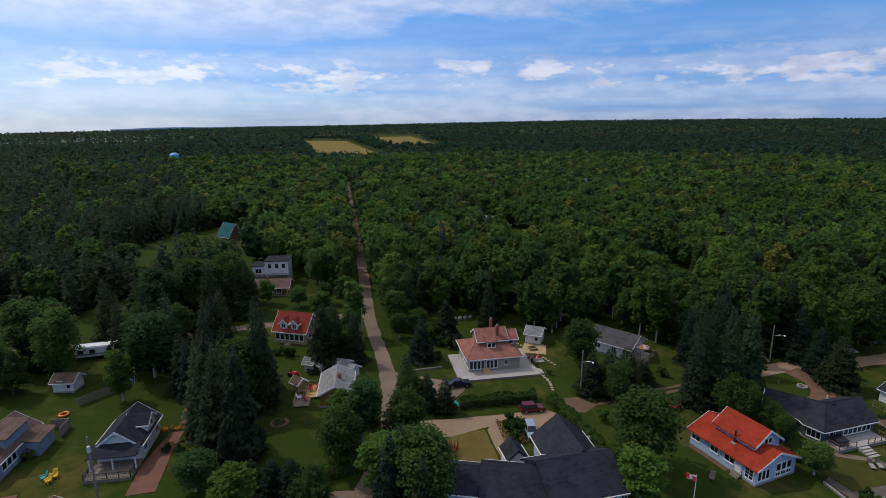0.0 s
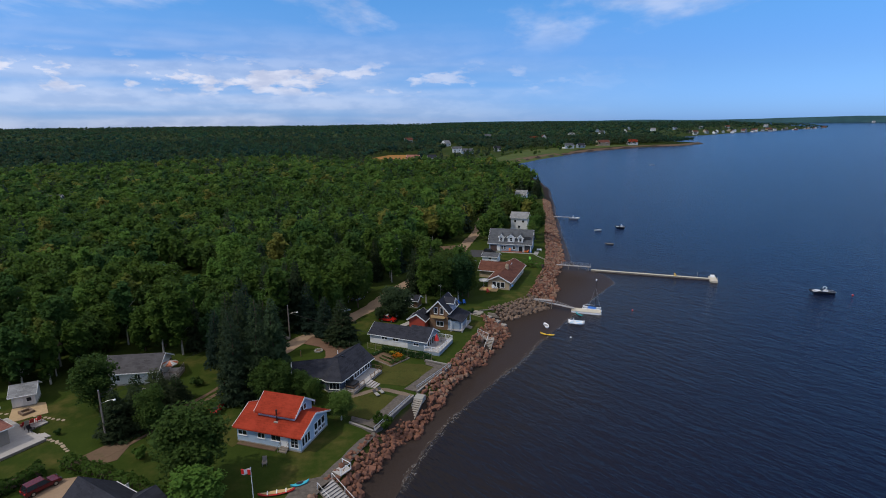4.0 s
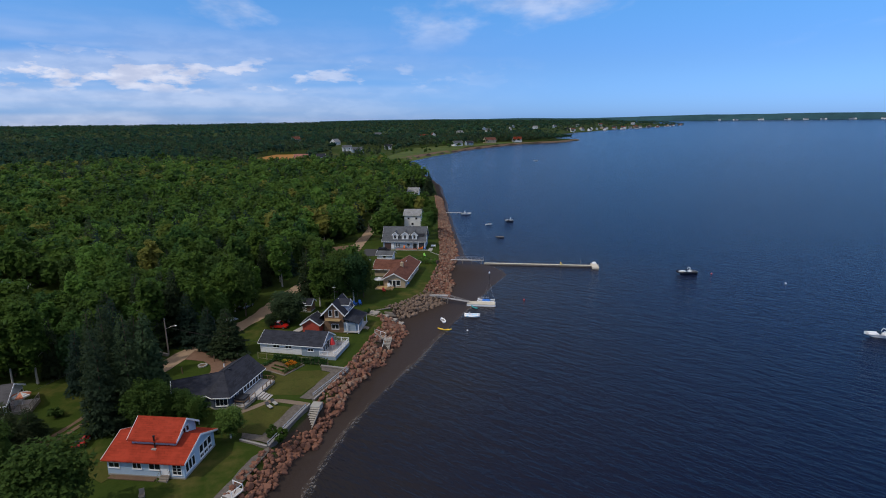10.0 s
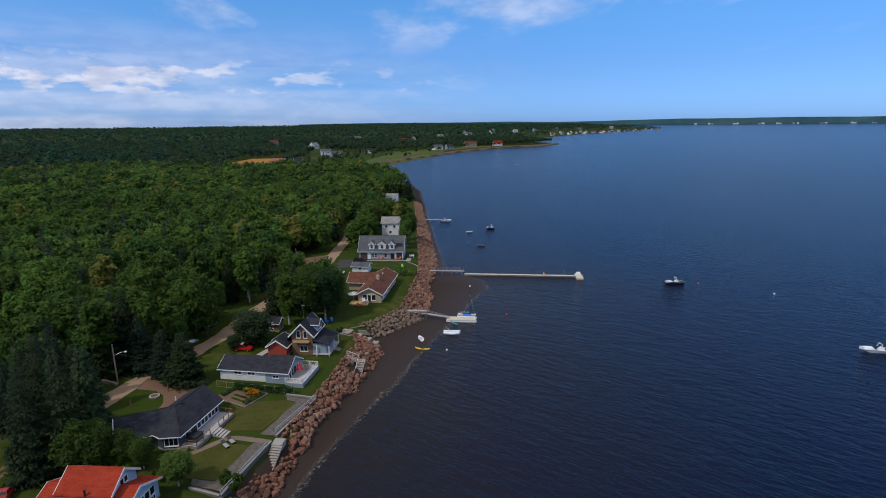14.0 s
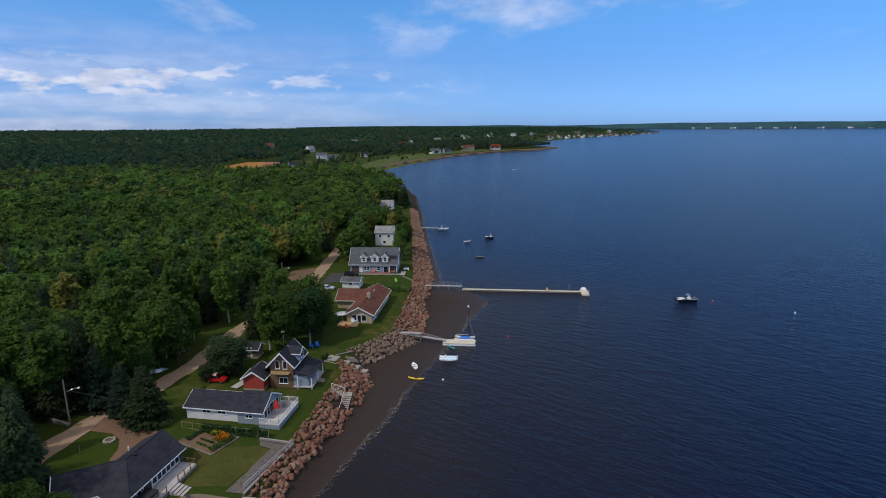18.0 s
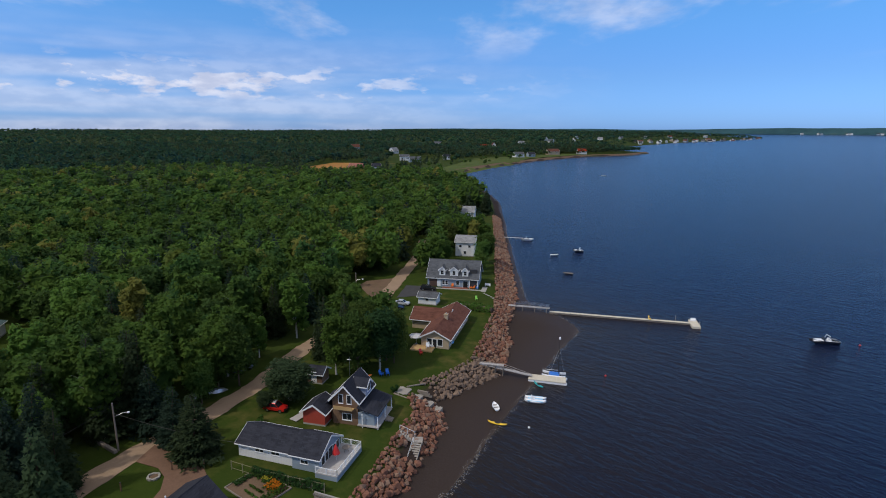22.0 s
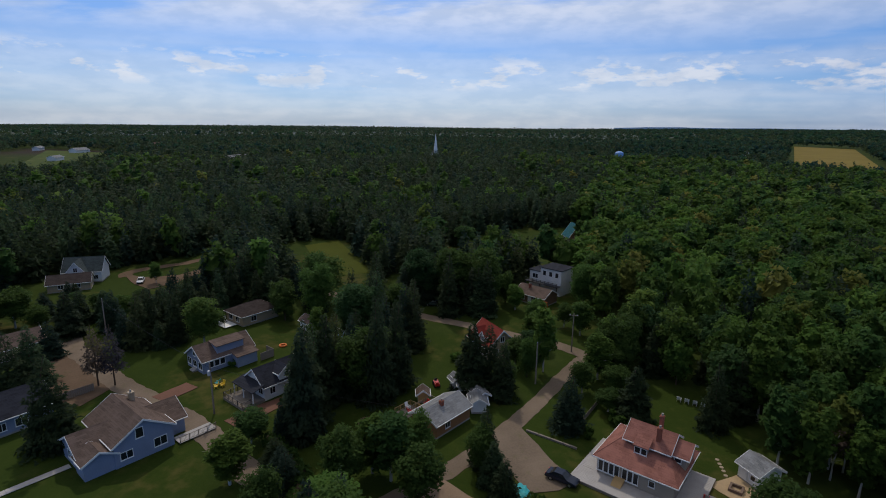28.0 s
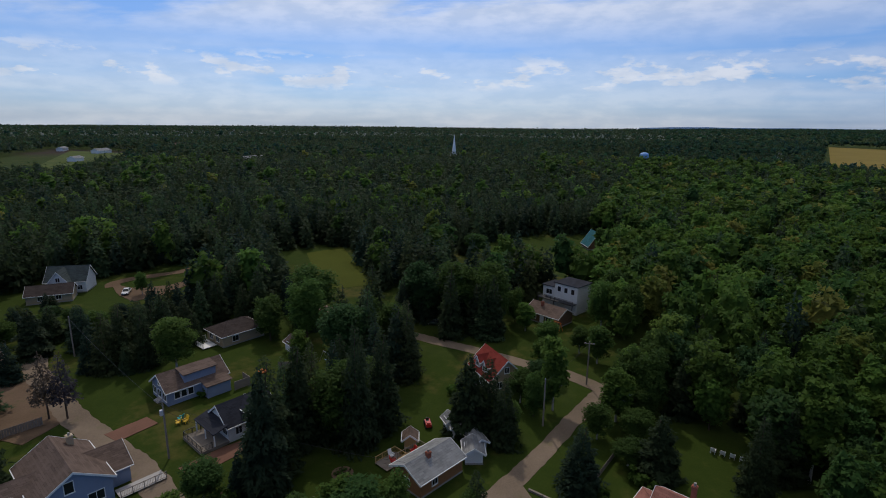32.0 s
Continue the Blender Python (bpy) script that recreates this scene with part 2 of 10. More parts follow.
def grass_material():
    m = bpy.data.materials.new("grass_ground")
    m.use_nodes = True
    k = Nodes(m.node_tree)
    at = k.n("ShaderNodeNewGeometry").outputs["Position"]
    patch, mid, tuft = k.noise(at, 0.055, 4.0, 0.6), k.noise(at, 0.35, 4.0, 0.6), k.noise(at, 3.5, 3.0, 0.7)
    colour = k.mix(k.math("ADD", k.math("MULTIPLY", mid, 0.5), k.math("MULTIPLY", tuft, 0.5)), (0.014, 0.030, 0.005), (0.046, 0.066, 0.011))
    dry = k.ramp(k.math("ADD", k.math("MULTIPLY", patch, 0.65), k.math("MULTIPLY", mid, 0.35)), 0.50, 0.68)
    colour = k.mix(k.math("MULTIPLY", dry, 0.6), colour, (0.115, 0.088, 0.030))
    z = k.n("ShaderNodeSeparateXYZ", i0=at).outputs[2]
    earth = k.ramp(k.math("ADD", z, k.math("MULTIPLY", mid, 0.8)), 3.1, 2.4)
    colour = k.mix(earth, colour, k.mix(tuft, (0.026, 0.0190, 0.0155), (0.054, 0.0395, 0.033)))
    normal = k.n("ShaderNodeBump")
    normal.inputs["Strength"].default_value, normal.inputs["Distance"].default_value = 0.5, 0.08
    k.t.links.new(tuft, normal.inputs["Height"])
    b = k.n("ShaderNodeBsdfPrincipled")
    k.t.links.new(colour, b.inputs["Base Color"])
    k.t.links.new(normal.outputs[0], b.inputs["Normal"])
    under = k.n("ShaderNodeAttribute", attribute_name="woods").outputs["Fac"]
    litter = k.mix(mid, (0.022, 0.036, 0.008), (0.048, 0.068, 0.014))
    k.t.links.new(k.mix(under, colour, litter), b.inputs["Base Color"])
    b.inputs["Specular IOR Level"].default_value = 0.05
    wet = k.ramp(z, 0.6, 0.05)
    k.t.links.new(k.math("SUBTRACT", 0.95, k.math("MULTIPLY", wet, 0.5)), b.inputs["Roughness"])
    k.n("ShaderNodeOutputMaterial", i0=b.outputs[0])
    return m


def water_material():
    m = bpy.data.materials.new("sea_water")
    m.use_nodes = True
    k = Nodes(m.node_tree)
    at = k.n("ShaderNodeNewGeometry").outputs["Position"]
    silt = k.n("ShaderNodeAttribute", attribute_name="silt").outputs["Fac"]
    cloudy = k.noise(at, 0.03, 4.0, 0.6)
    silt = k.math("MULTIPLY", silt, k.math("ADD", 0.5, cloudy), True)
    colour = k.mix(silt, (0.0006, 0.0056, 0.0262), (0.0175, 0.0142, 0.0130))
    turned = k.n("ShaderNodeMapping", vector_type="TEXTURE", i0=at, i2=(0.0, 0.0, radians(-44.0)), i3=(2.5, 1.0, 1.0)).outputs[0]
    wave = k.math("ADD", k.math("MULTIPLY", k.noise(turned, 0.70, 3.0), 0.85), k.math("ADD", k.math("MULTIPLY", k.noise(turned, 1.9, 3.0), 0.34), k.math("MULTIPLY", k.noise(turned, 0.25, 2.0), 0.6)))
    normal = k.n("ShaderNodeBump")
    normal.inputs["Strength"].default_value, normal.inputs["Distance"].default_value = 1.0, 0.60
    k.t.links.new(wave, normal.inputs["Height"])
    b = k.n("ShaderNodeBsdfPrincipled")
    k.t.links.new(colour, b.inputs["Base Color"])
    k.t.links.new(normal.outputs[0], b.inputs["Normal"])
    b.inputs["Roughness"].default_value, b.inputs["IOR"].default_value = 0.21, 1.33
    b.inputs["Specular IOR Level"].default_value = 0.16
    k.n("ShaderNodeOutputMaterial", i0=b.outputs[0])
    return m


def foam_material():
    m = bpy.data.materials.new("sea_foam")
    m.use_nodes = True
    k = Nodes(m.node_tree)
    at = k.n("ShaderNodeNewGeometry").outputs["Position"]
    lace = k.ramp(k.noise(at, 1.6, 8.0, 0.8), 0.46, 0.72)
    broken = k.ramp(k.noise(at, 0.12, 3.0), 0.30, 0.58)
    b = k.n("ShaderNodeBsdfPrincipled")
    b.inputs["Base Color"].default_value, b.inputs["Roughness"].default_value = (0.50, 0.47, 0.43, 1), 0.8
    clear = k.n("ShaderNodeBsdfTransparent")
    k.n("ShaderNodeOutputMaterial", i0=k.n("ShaderNodeMixShader", i0=k.math("MULTIPLY", k.math("MULTIPLY", lace, broken), 0.46), i1=clear.outputs[0], i2=b.outputs[0]).outputs[0])
    return m


def glass_material():
    m = bpy.data.materials.new("window_glass")
    m.use_nodes = True
    k = Nodes(m.node_tree)
    b = k.n("ShaderNodeBsdfPrincipled")
    b.inputs["Base Color"].default_value = (0.016, 0.020, 0.024, 1)
    b.inputs["Roughness"].default_value, b.inputs["IOR"].default_value = 0.06, 1.5
    k.n("ShaderNodeOutputMaterial", i0=b.outputs[0])
    return m


GRASS, WATER, FOAM, GLASS = grass_material(), water_material(), foam_material(), glass_material()
WHITE = surface("white_paint", (0.74, 0.75, 0.75), 0.55, vary=0.06)
TRIM = surface("trim_paint", (0.72, 0.73, 0.74), 0.5, vary=0.05)
DARKTRIM = surface("dark_trim", (0.035, 0.035, 0.04), 0.5)
GRAVEL = surface("gravel_road", (0.182, 0.141, 0.105), 0.95, vary=0.3, scale=0.18, fine=4.0, bump=0.5, stain=(0.12, 0.12, 0.05), stains=0.35)
SANDY = surface("pale_sandy_drive", (0.27, 0.195, 0.135), 0.95, vary=0.15, scale=0.25, fine=4.0, bump=0.4, stain=(0.16, 0.115, 0.075), stains=0.45)
DIRT = surface("bare_earth", (0.135, 0.092, 0.062), 0.95, vary=0.25, scale=0.25, fine=3.0, bump=0.5, stain=(0.07, 0.08, 0.03), stains=0.5)
PAVER = surface("red_paving", (0.16, 0.082, 0.058), 0.9, vary=0.2, scale=0.4, fine=5.0)
ASPHALT = surface("asphalt", (0.05, 0.05, 0.052), 0.9, vary=0.15)
CONCRETE = surface("concrete", (0.30, 0.29, 0.265), 0.85, vary=0.14, stain=(0.2, 0.19, 0.17), stains=0.4)
DECKWOOD = surface("grey_deck_wood", (0.37, 0.35, 0.335), 0.75, vary=0.16, fine=6.0)
OLDWOOD = surface("weathered_wood", (0.22, 0.19, 0.16), 0.85, vary=0.22, fine=8.0)
NEWWOOD = surface("yellow_wood", (0.46, 0.30, 0.13), 0.75, vary=0.15)
BROWNWOOD = surface("brown_shingle_wall", (0.17, 0.105, 0.065), 0.85, vary=0.25, fine=6.0)
BARK = surface("bark", (0.10, 0.075, 0.055), 0.95, vary=0.3, fine=6.0, bump=0.6)
PALEBARK = surface("pale_bark", (0.42, 0.40, 0.36), 0.9, vary=0.25, fine=5.0)
ROCK = surface("red_granite", (0.205, 0.098, 0.066), 0.9, vary=0.30, scale=0.9, fine=5.0, bump=0.6, piece=0.45, stain=(0.14, 0.088, 0.070), stains=0.5)
TANROCK = surface("tan_granite", (0.25, 0.158, 0.112), 0.9, vary=0.30, scale=0.9, fine=5.0, bump=0.6, piece=0.5, stain=(0.15, 0.105, 0.08), stains=0.4)
GREYROCK = surface("grey_granite", (0.20, 0.142, 0.106), 0.9, vary=0.28, scale=0.9, fine=5.0, bump=0.6, piece=0.5)
GRAVELBED = surface("stone_chips", (0.112, 0.098, 0.086), 0.95, vary=0.48, scale=1.5, fine=3.2, bump=0.6)
WALLSTONE = surface("grey_wall_stone", (0.165, 0.15, 0.135), 0.9, vary=0.25, scale=0.9, fine=5.0, bump=0.5, piece=0.6)
DRYLAWN = surface("dry_lawn", (0.058, 0.060, 0.015), 0.95, vary=0.35, scale=0.22, fine=3.0, stain=(0.032, 0.050, 0.010), stains=0.9)
BRICK = surface("brick", (0.28, 0.10, 0.065), 0.9, vary=0.25, fine=7.0)
STEEL = surface("galvanised_steel", (0.50, 0.51, 0.52), 0.35, 0.9, vary=0.1)
BLACK = surface("black_metal", (0.02, 0.02, 0.022), 0.45, 0.3)
RUBBER = surface("tyre_rubber", (0.02, 0.02, 0.02), 0.9)
RED = surface("red_paint", (0.52, 0.025, 0.02), 0.4, vary=0.08)
ORANGE = surface("orange_plastic", (0.72, 0.17, 0.02), 0.5, vary=0.08)
YELLOW = surface("yellow_plastic", (0.75, 0.48, 0.02), 0.45, vary=0.08)
BLUE = surface("blue_plastic", (0.03, 0.16, 0.55), 0.45, vary=0.08)
TEAL = surface("teal_fabric", (0.02, 0.33, 0.36), 0.7, vary=0.15)
GELCOAT = surface("white_gelcoat", (0.78, 0.79, 0.80), 0.25, vary=0.04)
NAVY = surface("dark_hull", (0.03, 0.035, 0.05), 0.3)
LEAF = foliage("broad_leaves", (0.042, 0.088, 0.016), (0.108, 0.178, 0.031), (0.215, 0.208, 0.047))
LEAFDARK = foliage("shade_leaves", (0.034, 0.071, 0.017), (0.082, 0.138, 0.028), (0.125, 0.146, 0.033))
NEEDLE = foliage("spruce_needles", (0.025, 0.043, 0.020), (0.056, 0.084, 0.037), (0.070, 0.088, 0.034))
STAIRWOOD = surface("silvered_timber", (0.30, 0.275, 0.245), 0.85, vary=0.22, fine=7.0)
# Cooler than the near leaves: distance haze put into the leaf colour.
LEAFHAZE = foliage("hazed_leaves", (0.021, 0.058, 0.031), (0.046, 0.098, 0.046), (0.072, 0.110, 0.046))
HEDGE = foliage("hedge_leaves", (0.030, 0.064, 0.012), (0.076, 0.135, 0.022), (0.090, 0.140, 0.024))
BROWNLEAF = foliage("dead_twigs", (0.072, 0.056, 0.044), (0.15, 0.12, 0.095), (0.17, 0.14, 0.11))


# ---------------------------------------------------------------- mesh helpers
def mesh_of(name, verts, faces, material):
    """A mesh from arrays: verts n x 3, faces m x 3 or m x 4."""
    verts, faces = np.asarray(verts, np.float32), np.asarray(faces, np.int32)
    me = bpy.data.meshes.new(name)
    me.vertices.add(len(verts))
    me.vertices.foreach_set("co", verts.ravel())
    count, sides = faces.shape
    me.loops.add(count * sides)
    me.loops.foreach_set("vertex_index", faces.ravel())
    me.polygons.add(count)
    me.polygons.foreach_set("loop_start", np.arange(0, count * sides, sides, dtype=np.int32))
    me.polygons.foreach_set("loop_total", np.full(count, sides, np.int32))
    me.polygons.foreach_set("use_smooth", np.zeros(count, bool))
    me.update(calc_edges=True)
    me.materials.append(material)
    return me


def thing(name, label, category, x, y, z=GZ, rz=0.0, group="", kind=""):
    ob = new(name)
    ob.empty_display_size = 0.3
    ob.matrix_world = pose(x, y, z, 0, 0, rz)
    return tagged(ob, label, category, group, kind)


LAST = [None]


def part(name, bm, material, parent, label=""):
    me = bpy.data.meshes.new(name)
    bm.to_mesh(me)
    bm.free()
    me.materials.append(material)
    ob = new(name, me)
    ob.parent = parent
    LAST[0] = ob
    return tagged(ob, label)


def add_hull(bm, bottom, top):
    """A closed prism between two rings of the same number of corners."""
    a = [bm.verts.new(v) for v in bottom]
    b = [bm.verts.new(v) for v in top]
    n = len(a)
    bm.faces.new(list(reversed(a)))
    bm.faces.new(b)
    for i in range(n):
        bm.faces.new((a[i], a[(i + 1) % n], b[(i + 1) % n], b[i]))


def boxes(*items):
    """One bmesh of boxes (x0, y0, z0, x1, y1, z1)."""
    bm = bmesh.new()
    for x0, y0, z0, x1, y1, z1 in items:
        ring = ((x0, y0), (x1, y0), (x1, y1), (x0, y1))
        add_hull(bm, [(*p, z0) for p in ring], [(*p, z1) for p in ring])
    return bm


def prism_x(profile, x0, x1, bm=None):
    """A profile of (y, z), counterclockwise seen from +x, pulled along x."""
    bm = bm or bmesh.new()
    add_hull(bm, [(x0, y, z) for y, z in profile], [(x1, y, z) for y, z in profile])
    return bm


def prism_y(profile, y0, y1, bm=None):
    bm = bm or bmesh.new()
    add_hull(bm, [(x, y1, z) for x, z in profile], [(x, y0, z) for x, z in profile])
    return bm


def prism_z(ring, z0, z1, bm=None):
    bm = bm or bmesh.new()
    add_hull(bm, [(x, y, z0) for x, y in ring], [(x, y, z1) for x, y in ring])
    return bm


def rod(bm, a, b, r0, r1=None, n=6):
    """A round bar from a to b."""
    a, b = Vector(a), Vector(b)
    r1 = r0 if r1 is None else r1
    d = (b - a).normalized()
    u = d.orthogonal().normalized()
    v = d.cross(u)
    turn = [(math.cos(2 * math.pi * i / n), math.sin(2 * math.pi * i / n)) for i in range(n)]
    add_hull(bm, [a + (u * c + v * s) * r0 for c, s in turn], [b + (u * c + v * s) * r1 for c, s in turn])
    return bm


def rods(*items, n=6):
    bm = bmesh.new()
    for item in items:
        rod(bm, *item, n=n)
    return bm


def lathe(profile, n=12):
    """Rings (radius, height) turned about z, closed at the ends."""
    bm = bmesh.new()
    rings = [[bm.verts.new((r * math.cos(2 * math.pi * i / n), r * math.sin(2 * math.pi * i / n), z)) for i in range(n)] for r, z in profile]
    for a, b in zip(rings, rings[1:]):
        for i in range(n):
            bm.faces.new((a[i], a[(i + 1) % n], b[(i + 1) % n], b[i]))
    bm.faces.new(list(reversed(rings[0])))
    bm.faces.new(rings[-1])
    return bm


# ---------------------------------------------------------------- the lie of the land
SHORE = [(-330, -900), (-250, -520), (-112, -200), (-62, -75), (-46, -20), (-33, 25), (-24.3, 56), (-20.5, 69.5), (-15.8, 79), (-11.2, 96), (-8.6, 105), (-6.0, 114.5),
         (-4.2, 121), (-5.4, 127.2), (-4.8, 132), (1.2, 136.6), (6.8, 144.2), (9.8, 159), (13.2, 176), (15.2, 194), (16.8, 225), (18.8, 255), (21.4, 310), (23.0, 346), (25.7, 430), (19.5, 505),
         (-17, 575), (-13, 698), (36, 830), (142, 1035), (268, 1212), (378, 1278), (462, 1405), (440, 1450), (430, 1700), (560, 1950), (706, 2145), (916, 2385), (1120, 2555), (1370, 2740), (1650, 2990), (1735, 3120), (1690, 3250), (1610, 3600), (1900, 4800)]
EDGE = [(-322, -905), (-240, -525), (-100, -205), (-50, -78), (-33, -22), (-23.5, 25), (-14.0, 61), (-12.4, 70), (-8.8, 81), (-3.4, 92.6), (3.2, 105), (12.4, 125.0), (20.6, 141), (28.3, 157), (36.0, 170.6), (33.6, 180), (25.4, 190), (24.6, 200), (25.2, 212), (25.6, 233), (26.6, 262),
        (27.6, 295), (28.8, 330), (30, 346), (33, 430), (27, 505), (-8, 578), (-4, 695), (44, 826), (149, 1028), (273, 1203), (384, 1268), (472, 1405), (450, 1456), (440, 1700), (568, 1944), (713, 2138), (922, 2378), (1126, 2547), (1376, 2732), (1656, 2982), (1746, 3120), (1700, 3254), (1620, 3600), (1910, 4800)]


def side(px, py, line):
    """Signed distance to a line of points: positive on its left (landward)."""
    best = np.full(px.shape, 1e9)
    sign = np.ones(px.shape)
    for (ax, ay), (bx, by) in zip(line, line[1:]):
        dx, dy = bx - ax, by - ay
        u = np.clip(((px - ax) * dx + (py - ay) * dy) / (dx * dx + dy * dy), 0, 1)
        d = np.hypot(px - ax - u * dx, py - ay - u * dy)
        s = np.sign(dx * (py - ay) - dy * (px - ax))
        near = d < best - 1e-6
        sign = np.where(near, s, sign)
        best = np.where(near, d, best)
    return best * sign


def swell(d):
    """How the distance rises towards the horizon."""
    return 44.0 * np.clip((d - 700.0) / 4100.0, 0, 1) ** 1.15


def height(px, py):
    px, py = np.asarray(px, float), np.asarray(py, float)
    inland = side(px, py, SHORE)
    tide = side(px, py, EDGE)
    walled = np.clip((py - 70.0) / 2.0, 0, 1) * np.clip((85.5 - py) / 2.0, 0, 1)
    bank = 3.0 + np.where(inland < 0, inland * 0.52, 0.0) - walled * np.clip(1.3 - inland, 0, 1.3)
    flat = np.where(tide > 0, np.minimum(tide * 0.03, 0.5), np.maximum(tide * 0.05, -4.0))
    far = np.hypot(px, py)
    hills = 8.0 * np.clip((far - 1500) / 3000, 0, 1) * (np.sin(px * 0.0021 + 1.3) + np.sin(py * 0.0017 + px * 0.0009))
    north = np.clip(-0.45 + 1.55 * py / (far + 1.0), -0.6, 1.0)
    return np.maximum(bank, flat) + np.where(inland > 0, (swell(far) + hills * 0.5) * north * np.clip(inland / 150.0, 0, 1), 0.0)


def spread(lo, hi, a, b, step, grow):
    """Coordinates with an even step between a and b, growing outwards."""
    mid = list(np.arange(a, b + 0.01, step))
    s, v = step, a
    while v > lo:
        s *= grow
        v -= s
        mid.insert(0, max(v, lo))
    s, v = step, b
    while v < hi:
        s *= grow
        v += s
        mid.append(min(v, hi))
    return np.array(mid)


def grid(name, xs, ys, z, material):
    gx, gy = np.meshgrid(xs, ys)
    verts = np.stack([gx, gy, z(gx, gy)], -1).reshape(-1, 3)
    n = len(xs)
    i = (np.arange(len(ys) - 1)[:, None] * n + np.arange(n - 1)[None]).ravel()
    me = mesh_of(name, verts, np.stack([i, i + 1, i + n + 1, i + n], -1), material)
    me.polygons.foreach_set("use_smooth", np.ones(len(me.polygons), bool))
    return me


def sea_level(px, py):
    return 47.0 * np.clip((np.hypot(px, py) - 1800.0) / 3000.0, 0, 1) ** 1.6


sea_mesh = grid("water", spread(-420, 4700, -60, 60, 4, 1.09), spread(-1500, 4700, 30, 240, 4, 1.09), sea_level, WATER)
sea_xy = np.empty(len(sea_mesh.vertices) * 3, np.float32)
sea_mesh.vertices.foreach_get("co", sea_xy)
sea_xy = sea_xy.reshape(-1, 3)
silt = np.clip(1.0 - (-side(sea_xy[:, 0], sea_xy[:, 1], EDGE)) / 80.0, 0, 1) ** 1.4 * np.clip((250.0 - sea_xy[:, 1]) / 80.0, 0, 1)
sea_mesh.attributes.new("silt", "FLOAT", "POINT").data.foreach_set("value", silt.astype(np.float32))
tagged(new("water", sea_mesh), "rippled dark blue sea, brown with silt near the beach", "water", kind="structure")


def ribbon(name, line, width, z, material, label, category, kind="structure", wobble=0.2, step=0.9, thick=0.05, lift=None):
    """A strip along a line of points, its edges a little uneven."""
    pts = []
    for (ax, ay), (bx, by) in zip(line, line[1:]):
        n = max(1, int(math.hypot(bx - ax, by - ay) / step))
        pts += [(ax + (bx - ax) * i / n, ay + (by - ay) * i / n) for i in range(n)]
    pts.append(line[-1])
    for _ in range(3):
        pts = [pts[0]] + [((a[0] + 2 * b[0] + c[0]) / 4, (a[1] + 2 * b[1] + c[1]) / 4) for a, b, c in zip(pts, pts[1:], pts[2:])] + [pts[-1]]
    verts, faces = [], []
    for i, p in enumerate(pts):
        a, b = pts[max(0, i - 1)], pts[min(len(pts) - 1, i + 1)]
        dx, dy = b[0] - a[0], b[1] - a[1]
        d = math.hypot(dx, dy) or 1
        for s in (-1, 1):
            off = s * width / 2 * (1 + wobble * (noise.noise((p[0] * 0.3, p[1] * 0.3, s * 7.0)) + 0.7 * noise.noise((p[0] * 0.9, p[1] * 0.9, s * 3.0))))
            x, y = p[0] - dy / d * off, p[1] + dx / d * off
            verts.append((x, y, z if lift is None else float(lift(x, y)) + z))
        if i:
            k = 2 * i
            faces.append((k - 2, k, k + 1, k - 1))
    n = len(verts)
    base = [(x, y, h - thick) for x, y, h in verts]
    edge = [(k - 2, k - 2 + n, k + n, k) for k in range(2, n, 2)] + [(k - 1, k + 1, k + 1 + n, k - 1 + n) for k in range(2, n, 2)]
    ob = new(name, mesh_of(name, verts + base, faces + edge, material))
    return tagged(ob, label, category, kind=kind)


def plot(name, ring, z, material, label, category="ground", step=1.5, kind="structure", thick=0.06):
    """A flat piece of ground inside a ring, its outline a little uneven."""
    pts = []
    for (ax, ay), (bx, by) in zip(ring, ring[1:] + ring[:1]):
        n = max(1, int(math.hypot(bx - ax, by - ay) / step))
        for i in range(n):
            x, y = ax + (bx - ax) * i / n, ay + (by - ay) * i / n
            j = 0.25 if 0 < i else 0.0
            pts.append((x + j * noise.noise((x * 0.7, y * 0.7, 1.0)), y + j * noise.noise((x * 0.7, y * 0.7, 5.0))))
    bm = prism_z(pts, z - thick, z)
    bmesh.ops.recalc_face_normals(bm, faces=bm.faces)
    me = bpy.data.meshes.new(name)
    bm.to_mesh(me)
    bm.free()
    me.materials.append(material)
    return tagged(new(name, me), label, category, kind=kind)


foam_line = [p for p in EDGE if 20 < p[1] < 360]
foam_line = [(ax + (bx - ax) * u + 0.9 * noise.noise((ay * 0.5 + u * 3, 2.0, 0.0)), ay + (by - ay) * u) for (ax, ay), (bx, by) in zip(foam_line, foam_line[1:]) for u in (0.0, 0.2, 0.4, 0.6, 0.8)]
ribbon("foam", foam_line, 1.3, 0.06, FOAM, "thin broken line of pale foam along the beach", "foam", wobble=0.9, step=1.2, thick=0.01)

